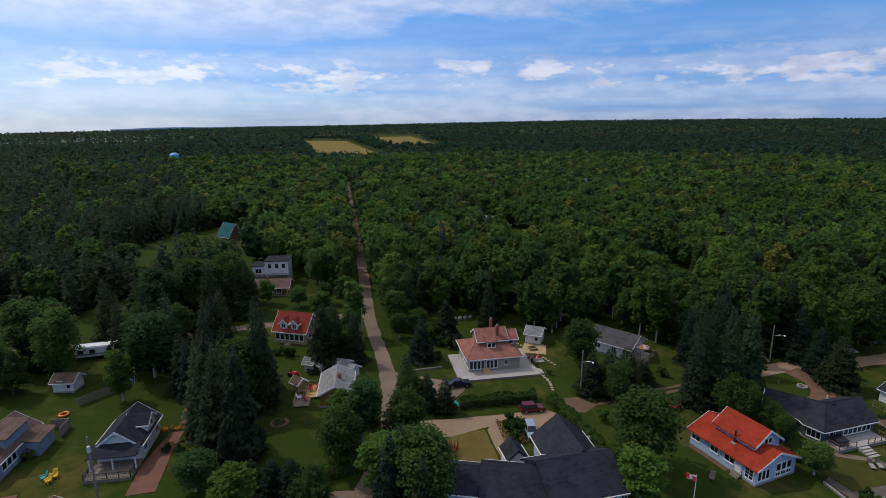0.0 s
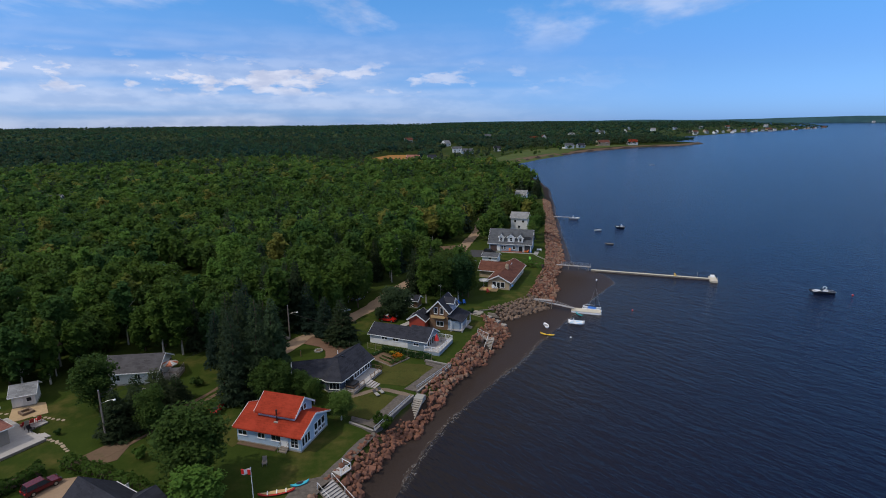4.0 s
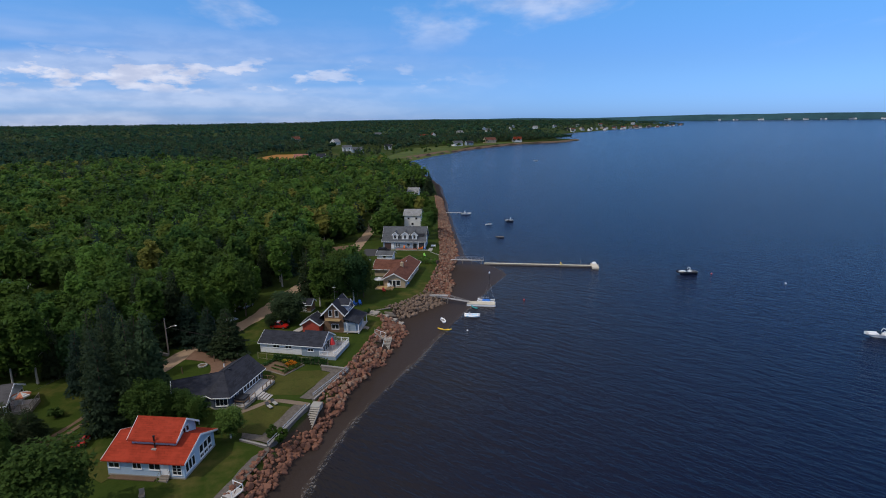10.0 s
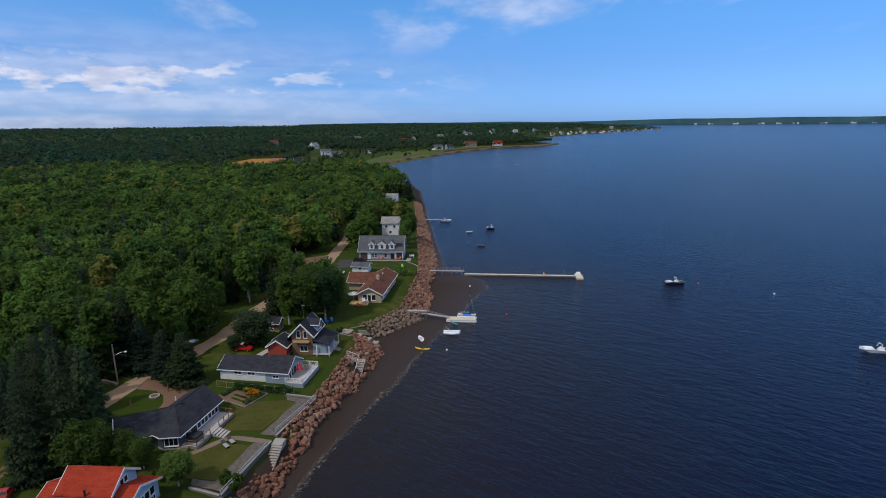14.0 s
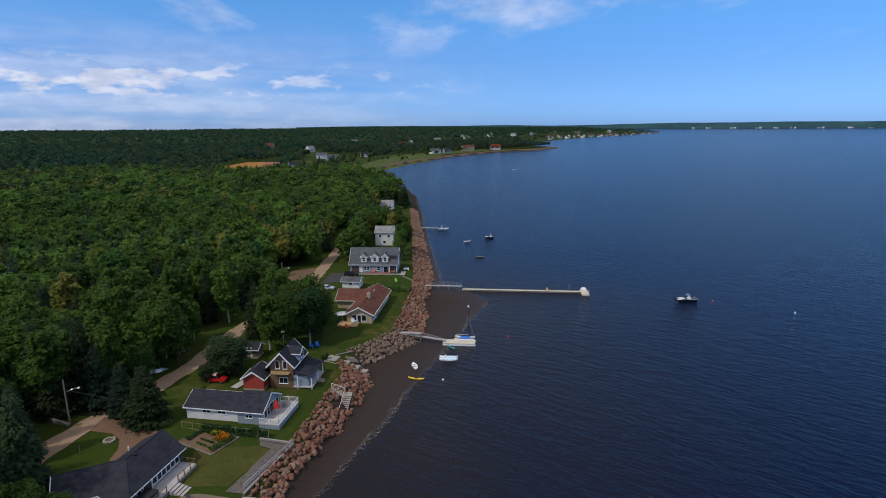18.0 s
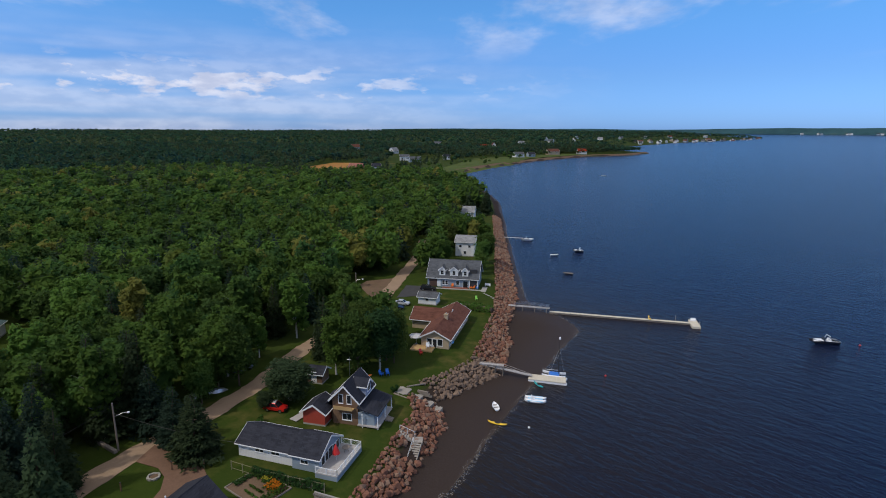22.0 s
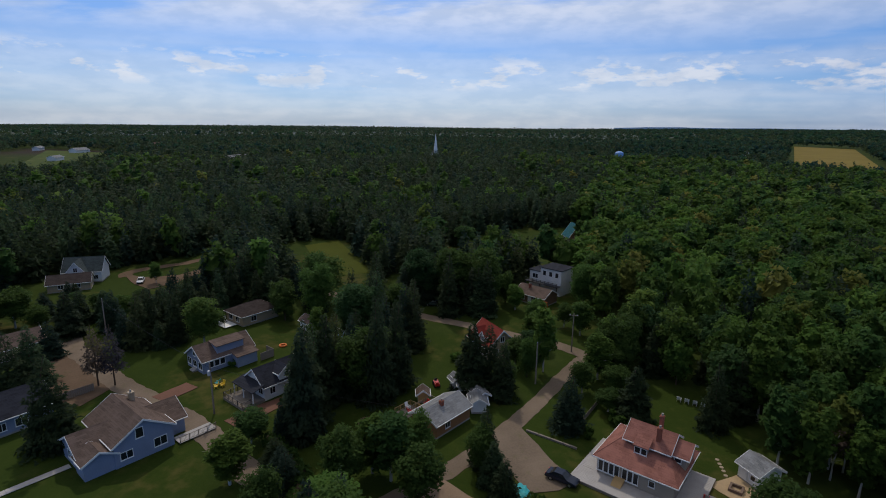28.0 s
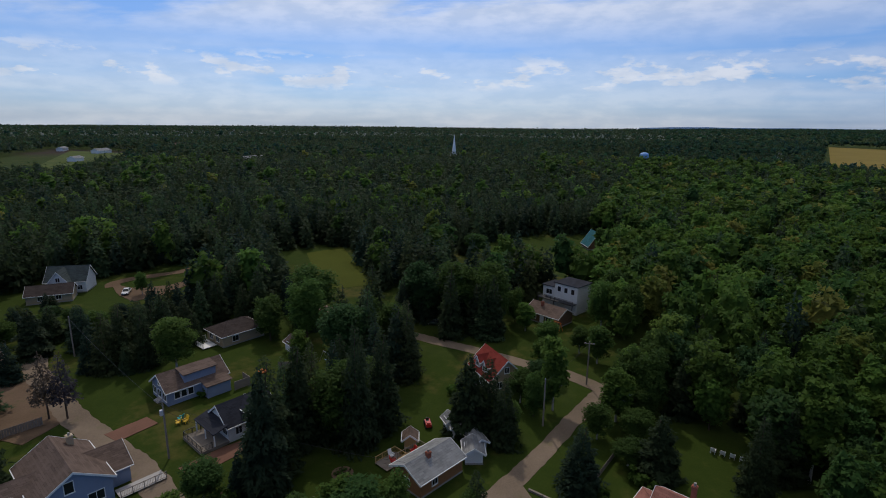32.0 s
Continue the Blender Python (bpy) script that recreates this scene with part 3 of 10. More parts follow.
# roads, drives and paths
ROADS = [
    ([(-54, 14), (-62, 22), (-71, 29), (-79.5, 33.6), (-88.2, 37.6), (-96.9, 40.9), (-108.7, 44.7), (-119, 48.4), (-126.5, 51.6), (-141.2, 57.8)], 3.1, GRAVEL, "pale gravel lane with wheel tracks between trees"),
    ([(-141.2, 57.8), (-214, 88), (-310, 127), (-420, 172)], 3.2, GRAVEL, "narrow gravel lane running far into the woods"),
    ([(-121.4, 49.0), (-126.0, 42.0), (-127.6, 34), (-131.2, 20), (-133.6, 8), (-140, -14), (-150, -40)], 3.6, GRAVEL, "narrow gravel side lane"),
    ([(-49.6, 95), (-48.2, 101.2), (-46.0, 106.6), (-43.8, 111.6), (-40.4, 118), (-36, 129), (-32.5, 146), (-26, 166), (-19.5, 183), (-18.3, 195), (-15.8, 217), (-13, 240), (-13, 275)], 4.2, SANDY, "unpaved shore lane through the lots"),
    ([(-100, -72), (-91, -58), (-81.5, -36), (-73.5, -11.5), (-64, 6), (-58, 17)], 4.2, GRAVEL, "pale gravel lane in front of the houses"),
    ([(-139, -93), (-141.4, -96.3), (-147.1, -95.1), (-157.4, -87.8), (-166.9, -84.3), (-190, -72)], 4.0, DIRT, "earth drive of a house among trees"),
]
for i, (line, width, stuff_of, label) in enumerate(ROADS):
    ribbon("road", line, width, 0.045 + 0.007 * i, stuff_of, label, "road", lift=height)
plot("driveway", [(-44.8, 104.4), (-44.4, 108.8), (-41.0, 107.2), (-34.6, 104.0), (-31.6, 100.4), (-32.4, 96.6), (-35.0, 91.6), (-37.6, 95.4), (-37.6, 98.2), (-38.6, 101.0), (-40.6, 103.0), (-43.0, 103.8)], GZ + 0.105, surface("red_gravel", (0.150, 0.092, 0.064), 0.95, vary=0.25, scale=0.3, fine=4.0, bump=0.4), "reddish gravel drive up to a dark roofed house", "driveway")
plot("driveway", [(-73, 29), (-70.7, 33.3), (-66.8, 41), (-63.4, 48.3), (-61.8, 54.4), (-58.4, 55.6), (-54.5, 52.5), (-57.0, 48.4), (-59.2, 47.6), (-61.8, 44.2), (-62.4, 42), (-63.2, 36.4), (-66.0, 30.3), (-68, 27)], GZ + 0.085, SANDY, "pale sandy driveway beside a clipped hedge", "driveway")
for off in (-0.85, 0.85):
    ribbon("track", [(-59.5 - off * 0.3, 58.0), (-58.4 + off, 63), (-56.6 + off, 68), (-55.4 + off, 73), (-53.2 + off, 79.5), (-51 + off, 88), (-48 + off, 96)], 0.75, GZ + (0.05 if off < 0 else 0.058), DIRT, "worn wheel track of bare earth across grass", "track", wobble=0.6)
plot("pavement", [(-62.5, 59.5), (-59.5, 57.2), (-56.4, 59.6), (-57.2, 64), (-60, 64.5)], GZ + 0.04, DIRT, "bare earth patch where a track begins", "ground")
for dry in ([(-27.5, 75.6), (-24.4, 75.2), (-21.6, 74.4), (-18.6, 82.4), (-25.2, 84.6), (-28.2, 81)], [(-25.0, 87.6), (-18.2, 86.8), (-13.6, 95.2), (-16.4, 96.6), (-25.6, 96.4)], [(-45, 67), (-41, 64.5), (-38.5, 69), (-42.5, 72.4), (-47, 71)]):
    plot("lawn", dry, GZ + 0.045, DRYLAWN, "dry yellow-brown patch of lawn", "lawn")
plot("pavement", [(-89, 39.2), (-84.4, 42.8), (-80.4, 45.6), (-77.2, 49.2), (-74.4, 46.6), (-72.6, 42.6), (-76.6, 39.2), (-79, 35), (-84, 36)], GZ + 0.10, GRAVEL, "packed earth parking place beside a lane", "parking")
plot("pavement", [(-90, -58), (-82, -36.5), (-73, -36), (-72.5, -45), (-76, -56), (-82.4, -61.4)], GZ + 0.07, DIRT, "wide earth and gravel parking place", "parking")
plot("pavement", [(-141.4, -96.3), (-136.0, -88.6), (-133.3, -84.0), (-130.7, -76.2), (-138.4, -73.5), (-151.7, -73.9), (-154.6, -77.1), (-146.0, -78.6), (-143.4, -82.0), (-140.2, -87.6)], GZ + 0.12, DIRT, "earth forecourt round a small grass island", "driveway")
plot("pavement", [(-79.2, -26.6), (-85.6, -24.5), (-84.7, -21.1), (-78.4, -22.9)], GZ + 0.115, PAVER, "red paved parking bay edged with stone", "driveway")
plot("pavement", [(-76.2, -8.9), (-82.6, -6.4), (-90, -1.5), (-89, 0.4), (-82.8, -2.5), (-74.9, -5.3)], GZ + 0.08, PAVER, "red paved drive beside a cottage", "driveway")
plot("pavement", [(-15.2, 187.6), (-13.6, 200.8), (-7.6, 200.4), (-4.0, 197.2), (-3.0, 191.6)], GZ + 0.08, ASPHALT, "black asphalt forecourt", "driveway")
plot("pavement", [(-29, 200), (-27, 205.5), (-17, 210), (-15, 202), (-18, 184), (-21, 184)], GZ + 0.06, DIRT, "bare earth turning place", "ground")
plot("pavement", [(-82, 66.8), (-77.8, 70.8), (-81.4, 74.2), (-86.2, 72.6)], GZ + 0.08, surface("sand_paving", (0.40, 0.29, 0.17), 0.9, vary=0.2, fine=3.0), "sandy yellow paving round a fire pit", "patio")

# ---------------------------------------------------------------- trees
rng = np.random.default_rng(11)


def unit(v):
    return v / np.linalg.norm(v, axis=-1, keepdims=True)


def leaf_cards(centres, normals, size, jitter=0.65):
    """Pointed clumps of leaves at centres, facing roughly along normals."""
    n = len(centres)
    face = unit(normals + rng.normal(0, jitter, (n, 3)))
    u = unit(np.cross(face, rng.normal(0, 1, (n, 3))))
    v = np.cross(face, u)
    s = (size * rng.uniform(0.6, 1.4, n))[:, None]
    tri = np.stack([centres - u * s * 0.8 - v * s * 0.55, centres + u * s * 0.8 - v * s * 0.55, centres + v * s * 1.1], 1)
    return tri.reshape(-1, 3), np.arange(3 * n).reshape(-1, 3)


def broad_crown(count, size, lobes=13, wide=3.4, low=3.6, top=13.0, seed=0, core=0.0):
    """A crown of lobes covered with leaf clumps, uneven and open in places."""
    r = np.random.default_rng(seed)
    mid, half = (low + top) / 2, (top - low) / 2
    way = unit(r.normal(0, 1, (lobes, 3)) + (0, 0, 0.12))
    body = np.array([wide * 0.74, wide * 0.74, half * 0.86])
    spots = way * body * r.uniform(0.35, 1.06, (lobes, 1)) ** 0.6 + (0, 0, mid)
    radius = r.uniform(0.17, 0.34, lobes) * wide
    pick = r.choice(lobes, count, p=radius ** 2 / np.sum(radius ** 2))
    out = unit(r.normal(0, 1, (count, 3)) + (0, 0, 0.35))
    rad = radius[pick][:, None] * r.uniform(0.55, 1.25, (count, 1)) * (1, 1, 0.95)
    centres = spots[pick] + out * rad
    hub = np.array([0, 0, mid - half * 0.3])
    normals = unit(out * 0.7 + unit(centres - hub) * 0.6 + np.array([0, 0, 0.25]))
    v, f = leaf_cards(centres, normals, size)
    if core:
        # the dense inner mass of the crown
        ring = [(math.cos(a) * c_, math.sin(a) * c_, h_) for c_, h_ in ((0.62, -0.7), (1.0, -0.1), (0.7, 0.6)) for a in np.arange(6) * math.pi / 3 + h_]
        tris = []
        for k in range(2):
            for i in range(6):
                p, q = k * 6 + i, k * 6 + (i + 1) % 6
                tris += [(p, q, q + 6), (p, q + 6, p + 6)]
        tris += [(12, 12 + i, 13 + i) for i in range(1, 5)] + [(0, i + 1, i) for i in range(1, 5)]
        f = np.concatenate([f, np.array(tris) + len(v)])
        v = np.concatenate([v, np.array(ring) * body * core * r.uniform(0.8, 1.15, (18, 1)) + (0, 0, mid)])
    return v, f


def spruce_crown(count, size, tall=14.0, wide=2.6, low=1.0, seed=0, power=0.72):
    """Whorls of drooping boughs that narrow to a point."""
    r = np.random.default_rng(seed)
    h = low + (tall - low) * (1 - np.sqrt(r.uniform(0, 1, count)))
    tier = np.round((h - low) / 0.8) * 0.8 + low
    h = np.clip(tier + r.normal(0, 0.2, count), low, tall)
    a = r.uniform(0, 2 * np.pi, count)
    ragged = 0.88 + 0.14 * np.sin(tier * 5.1 + seed) + 0.16 * np.sin(2 * a + tier * 1.9 + seed) + 0.12 * np.sin(5 * a - tier * 3.3)
    reach = wide * np.clip((tall - h) / (tall - low) + 0.03, 0, 1) ** power * r.uniform(0.25, 1.0, count) ** 0.6 * ragged + 0.06
    out = np.stack([np.cos(a), np.sin(a), np.zeros(count)], -1)
    centres = out * reach[:, None] + np.stack([np.zeros(count), np.zeros(count), h - reach * 0.16], -1)
    face = unit(out * 0.5 + np.array([0, 0, 0.8]) + r.normal(0, 0.5, (count, 3)))
    u = unit(out - face * np.sum(out * face, -1, keepdims=True) + r.normal(0, 0.3, (count, 3)))
    v = unit(np.cross(face, u))
    s = (size * r.uniform(0.6, 1.3, count) * (0.55 + 0.6 * (tall - h) / tall))[:, None]
    tri = np.stack([centres - v * s * 0.62 - u * s * 0.3, centres + v * s * 0.62 - u * s * 0.3, centres + u * s * 1.2 - face * s * 0.3], 1)
    return tri.reshape(-1, 3), np.arange(3 * count).reshape(-1, 3)


def trunk_mesh(name, tall, base, limbs, material, seed, low=0.35):
    r = random.Random(seed)
    bm = bmesh.new()
    p, rad = Vector((0, 0, -0.3)), base
    spine = []
    for i in range(5):
        q = Vector((r.uniform(-0.12, 0.12) * i, r.uniform(-0.12, 0.12) * i, tall * (i + 1) / 5))
        rod(bm, p, q, rad, rad * 0.78, 7)
        spine.append((q, rad * 0.78))
        p, rad = q, rad * 0.78
    for i in range(limbs):
        q, rr = spine[r.randrange(1, 4)]
        a = r.uniform(0, 6.283)
        reach = r.uniform(0.12, 0.24) * tall
        mid = q + Vector((math.cos(a) * reach * 0.5, math.sin(a) * reach * 0.5, reach * 0.45))
        end = mid + Vector((math.cos(a + 0.4) * reach * 0.6, math.sin(a + 0.4) * reach * 0.6, reach * 0.5))
        rod(bm, q - Vector((0, 0, tall * 0.06)), mid, rr * 0.55, rr * 0.35, 5)
        rod(bm, mid, end, rr * 0.35, rr * 0.12, 5)
    me = bpy.data.meshes.new(name)
    bm.to_mesh(me)
    bm.free()
    me.materials.append(material)
    return me


BROAD = []
for i, (wide, low, top, material) in enumerate(((3.6, 0.5, 12.5, LEAF), (3.0, 0.8, 13.5, LEAF), (4.2, 0.4, 12.0, LEAFDARK), (2.6, 0.9, 14.0, LEAF), (3.9, 0.3, 11.0, LEAFDARK))):
    BROAD.append((mesh_of("crown", *broad_crown(2100, 0.37, 48, wide, low, top, 20 + i, 0.74), material), trunk_mesh("trunk", top * 0.66, 0.2, 7, PALEBARK if i in (1, 3) else BARK, i)))
BIGBROAD = []
for i, (low, lobes) in enumerate(((1.4, 90), (1.4, 90), (0.2, 170))):
    BIGBROAD.append((mesh_of("crown", *broad_crown(7000 + 1500 * i, 0.19, lobes, 3.6, low, 12.0, 220 + i, 0.72), NEEDLE if i == 2 else LEAFDARK), BROAD[min(i, 1)][1]))
SPRUCE = []
for i, (tall, wide) in enumerate(((14.0, 2.7), (16.0, 3.0), (10.0, 2.2), (12.5, 3.1))):
    SPRUCE.append((mesh_of("crown", *spruce_crown(1900, 0.46, tall, wide * 1.06, 0.7, 40 + i), NEEDLE), trunk_mesh("trunk", tall * 0.93, 0.18, 0, BARK, 50 + i)))


# trees that stand singly in the lots, with finer leaves
LOTBROAD = []
for i, (wide, low, top, material) in enumerate(((3.6, 0.6, 12.5, LEAFDARK), (3.0, 1.0, 13.5, LEAF), (4.2, 0.5, 12.0, LEAFDARK), (2.6, 1.2, 14.0, LEAF), (3.9, 0.4, 11.0, LEAFDARK))):
    LOTBROAD.append((mesh_of("crown", *broad_crown(4700, 0.23, 75, wide, low, top, 320 + i, 0.74), material), BROAD[i][1]))
LOTSPRUCE = []
for i, (tall, wide) in enumerate(((14.0, 2.7), (16.0, 3.0), (10.0, 2.2), (12.5, 3.1))):
    LOTSPRUCE.append((mesh_of("crown", *spruce_crown(4200, 0.32, tall, wide * 1.05, 0.7, 340 + i), NEEDLE), SPRUCE[i][1]))


def tree(kind, variant, x, y, size, label, turn=None, group="", tall=1.0):
    crown, trunk = {"spruce": SPRUCE, "lotspruce": LOTSPRUCE, "big": BIGBROAD, "lotbroad": LOTBROAD, "broad": BROAD}[kind][variant]
    name = "spruce_tree" if "spruce" in kind else "broadleaf_tree"
    ob = new(name)
    ob.matrix_world = pose(x, y, float(height(x, y)), 0, 0, rng.uniform(0, 360) if turn is None else turn) @ Matrix.Diagonal((size, size, size * tall, 1))
    tagged(ob, label, "tree", group)
    for piece, me in (("trunk", trunk), ("crown", crown)):
        p = new(piece, me)
        p.parent = ob
    return ob


# open ground: lots, lawns, fields (rings), and house lots (centre, reach)
CLEAR = [
    [(-46, 55), (-40, 62), (-43, 73), (-42, 92), (-52, 96), (-54, 106), (-46, 112), (-34, 134), (-18, 140), (-6, 140), (-10, 150), (-12, 162), (-14, 180), (-20, 184), (-14, 214), (11, 216), (13, 240), (1, 240), (0, 256), (12, 256), (16, 310), (5, 322), (5, 334), (18, 350), (40, 350), (60, 150), (0, 40), (-30, 20)],
    [(-113, 56), (-109, 73), (-90, 77), (-74, 76), (-62, 66), (-52, 62), (-34, 52), (-28, 42), (-36, 20), (-50, 22), (-62, 27), (-72, 33), (-80, 40), (-94, 47)],
    [(-80, 80), (-64, 77), (-53, 72), (-52, 90), (-62, 96), (-68, 93), (-79, 92)],
    [(-62, 4), (-70, 4), (-82, 8), (-110, 12), (-127, 8), (-128, 36), (-122, 42), (-108, 40), (-96, 36), (-86, 34), (-72, 30), (-60, 20), (-30, 10), (-30, -60), (-70, -80), (-96, -80), (-100, -60), (-92, -44), (-104, -36), (-128, -44), (-132, -26), (-124, -12), (-112, 2), (-96, 2)],
    [(-136, -22), (-142, 4), (-126, 6), (-124, -14)],
    [(-148, 24), (-176, 28), (-176, 46), (-150, 48), (-136, 52), (-136, 28)],
    [(-150, -40), (-188, -74), (-213, -56), (-168, -18), (-146, -10), (-136, -20)], [(-160, -20), (-176, 8), (-166, 14), (-150, -10)],
    [(-116, -112), (-136, -116), (-146, -92), (-130, -84), (-104, -62), (-92, -76)], [(-108, -112), (-140, -114), (-150, -99), (-168, -90), (-168, -80), (-156, -70), (-142, -62), (-120, -60), (-100, -58), (-88, -76)], [(-78, 36), (-94, 40), (-120, 49), (-117, 59), (-104, 57), (-90, 52), (-76, 46)],
    [(-123, 30), (-123, 46), (-138, 50), (-138, 26)], [(-222, 30), (-270, 34), (-268, 54), (-222, 48)], [(-200, 10), (-236, 24), (-232, 38), (-200, 26)],
    [(-122, 143), (-118, 157), (-103, 158), (-78, 134), (-87, 123), (-112, 142)], [(-208, 144), (-204, 156), (-184, 155), (-138, 130), (-144, 120), (-190, 139)], [(-268, 274), (-272, 288), (-258, 288), (-236, 262), (-242, 256)],
    [(-700, 252), (-640, 338), (-1320, 560), (-1420, 470)], [(-860, 450), (-800, 540), (-1480, 850), (-1540, 720)],
    [(-195, 610), (-110, 610), (-130, 850), (-195, 850)], [(-110, 600), (-40, 600), (-30, 800), (20, 1000), (-110, 1000), (-110, 800)], [(-50, 610), (4, 612), (40, 830), (130, 1028), (262, 1207), (235, 1225), (40, 1005), (-30, 800)],
    [(-82, 78), (-70, 68), (-62, 62), (-46, 55), (-40, 62), (-43, 73), (-38, 84), (-40, 92), (-42, 100), (-58, 100), (-68, 95.5), (-82, 91)],
    [(-222, -14), (-201, -6), (-176, 2), (-178, 12), (-200, 14), (-186, 32), (-186, 42), (-238, 52), (-260, 48), (-260, 16)], [(-142, -16), (-169, -11), (-174, -4), (-160, 2), (-140, -6)],
    [(-25, 152), (-34, 206), (-20, 214), (-14, 244), (-9, 244), (-10, 200), (-12, 158)], [(2, 286), (2, 348), (13, 348), (13, 286)], [(-2, 206), (-2, 258), (14, 258), (14, 206)],
    [(-300, -395), (-345, -370), (-640, -600), (-640, -790), (-360, -560)], [(-1250, -20), (-1250, 60), (-1400, 70), (-1400, -20)],
]
INLAND = [(560, 2250), (690, 2420), (420, 2080), (840, 2560), (300, 1850), (1010, 2720), (180, 1640), (520, 2500), (90, 1480), (1240, 2860), (-60, 1560), (-240, 1300), (-130, 1130), (330, 2150)]
for hx, hy in INLAND:
    hd = math.hypot(hx, hy)
    ux, uy = hx / hd, hy / hd
    CLEAR.append([(hx + ux * 25 - uy * 22, hy + uy * 25 + ux * 22), (hx - ux * 130 - uy * 20, hy - uy * 130 + ux * 20), (hx - ux * 130 + uy * 20, hy - uy * 130 - ux * 20), (hx + ux * 25 + uy * 22, hy + uy * 25 - ux * 22)])
LANES = [(line, width / 2 + (2.2 if width != 3.2 else 2.1)) for line, width, _, _ in ROADS]


def inside(px, py, ring):
    hit = np.zeros(px.shape, bool)
    for (ax, ay), (bx, by) in zip(ring, ring[1:] + ring[:1]):
        cross = ((ay > py) != (by > py)) & (px < (bx - ax) * (py - ay) / ((by - ay) or 1e-9) + ax)
        hit ^= cross
    return hit


def wooded(px, py):
    free = side(px, py, SHORE) < np.where((px > 690) & (py < 3200), 62.0, 7.0)
    for ring in CLEAR:
        free |= inside(px, py, ring)
    for line, reach in LANES:
        free |= np.abs(side(px, py, line)) < reach
    return ~free


ground_mesh = grid("ground", spread(-4700, 4700, -100, 42, 2.5, 1.07), spread(-4700, 4700, -60, 230, 2.5, 1.07), height, GRASS)
ground_xy = np.empty(len(ground_mesh.vertices) * 3, np.float32)
ground_mesh.vertices.foreach_get("co", ground_xy)
ground_xy = ground_xy.reshape(-1, 3)
ground_mesh.attributes.new("woods", "FLOAT", "POINT").data.foreach_set("value", wooded(ground_xy[:, 0].astype(float), ground_xy[:, 1].astype(float)).astype(np.float32))
tagged(new("ground", ground_mesh), "mown grass and dry patches running down to a dark wet beach", "ground", kind="structure")


def scatter(step, near, far):
    """Jittered tree places between two distances of the middle of the flight."""
    cx, cy = -10.0, 40.0
    span = np.arange(-far, far, step)
    gx, gy = np.meshgrid(span + cx, span + cy)
    gx = gx + rng.uniform(-0.42, 0.42, gx.shape) * step
    gy = gy + rng.uniform(-0.42, 0.42, gy.shape) * step
    gx, gy = gx.ravel(), gy.ravel()
    d = np.hypot(gx - cx, gy - cy)
    az = np.degrees(np.arctan2(gx - cx, gy - cy))
    keep = (d >= near) & (d < far) & (az > (-165 if far < 400 else -152)) & (az < 60)
    gx, gy = gx[keep], gy[keep]
    ok = wooded(gx, gy)
    return gx[ok], gy[ok]


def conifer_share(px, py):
    """Where spruce stands thick: the southwest, far off in place of haze, and here and there elsewhere."""
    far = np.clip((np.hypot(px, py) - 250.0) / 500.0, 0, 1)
    # The share rises with distance: dark blue-green spruce stands in for haze.
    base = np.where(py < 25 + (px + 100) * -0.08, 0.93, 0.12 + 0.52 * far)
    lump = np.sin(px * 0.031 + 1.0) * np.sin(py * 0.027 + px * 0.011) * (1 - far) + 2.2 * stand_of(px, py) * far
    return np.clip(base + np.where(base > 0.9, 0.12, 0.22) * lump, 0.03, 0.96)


def stand_of(px, py):
    """Slow change from one stand of trees to the next, from -1 to 1."""
    return (np.sin(px * 0.0131 + 2.1 * np.sin(py * 0.0047)) * np.sin(py * 0.0094 + 1.7 * np.sin(px * 0.0056) + 0.6) + 0.5 * np.sin(px * 0.027 + py * 0.019)) / 1.5


def crowd(name, templates, px, py, scale_lo, scale_hi, material, label, squash=1.0):
    """Many trees joined into one mesh."""
    vs, fs, tints, base = [], [], [], 0
    which = rng.integers(0, len(templates), len(px))
    pz = height(px, py)
    for i, (tv, tf) in enumerate(templates):
        sel = which == i
        n = int(sel.sum())
        if not n:
            continue
        s = rng.uniform(scale_lo, scale_hi, n) * (1 + 0.14 * stand_of(px[sel] * 0.7, py[sel] * 0.7 + 300))
        a = rng.uniform(0, 2 * np.pi, n)
        c, sn = (np.cos(a) * s)[:, None], (np.sin(a) * s)[:, None]
        up = (s * (rng.uniform(0.9, 1.08, n) + 0.2 * (rng.uniform(0, 1, n) > 0.86)) * squash)[:, None]
        x = tv[:, 0][None] * c - tv[:, 1][None] * sn + px[sel][:, None]
        y = tv[:, 0][None] * sn + tv[:, 1][None] * c + py[sel][:, None]
        z = tv[:, 2][None] * up + pz[sel][:, None]
        vs.append(np.stack([x, y, z], -1).reshape(-1, 3))
        fs.append((tf[None] + (np.arange(n) * len(tv))[:, None, None] + base).reshape(-1, 3))
        tints.append(np.repeat(rng.uniform(0, 1, n), len(tv)))
        base += n * len(tv)
    me = mesh_of(name, np.concatenate(vs), np.concatenate(fs), material)
    me.attributes.new("tint", "FLOAT", "POINT").data.foreach_set("value", np.concatenate(tints).astype(np.float32))
    return tagged(new(name, me), label, "forest", kind="stuff")


# woods: single trees close by, then joined stands, coarser with distance
near_x, near_y = scatter(5.4, 0, 150)
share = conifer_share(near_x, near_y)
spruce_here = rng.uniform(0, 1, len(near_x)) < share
order = np.argsort(np.hypot(near_x + 10, near_y - 70))
made = {True: 0, False: 0}
rest = []
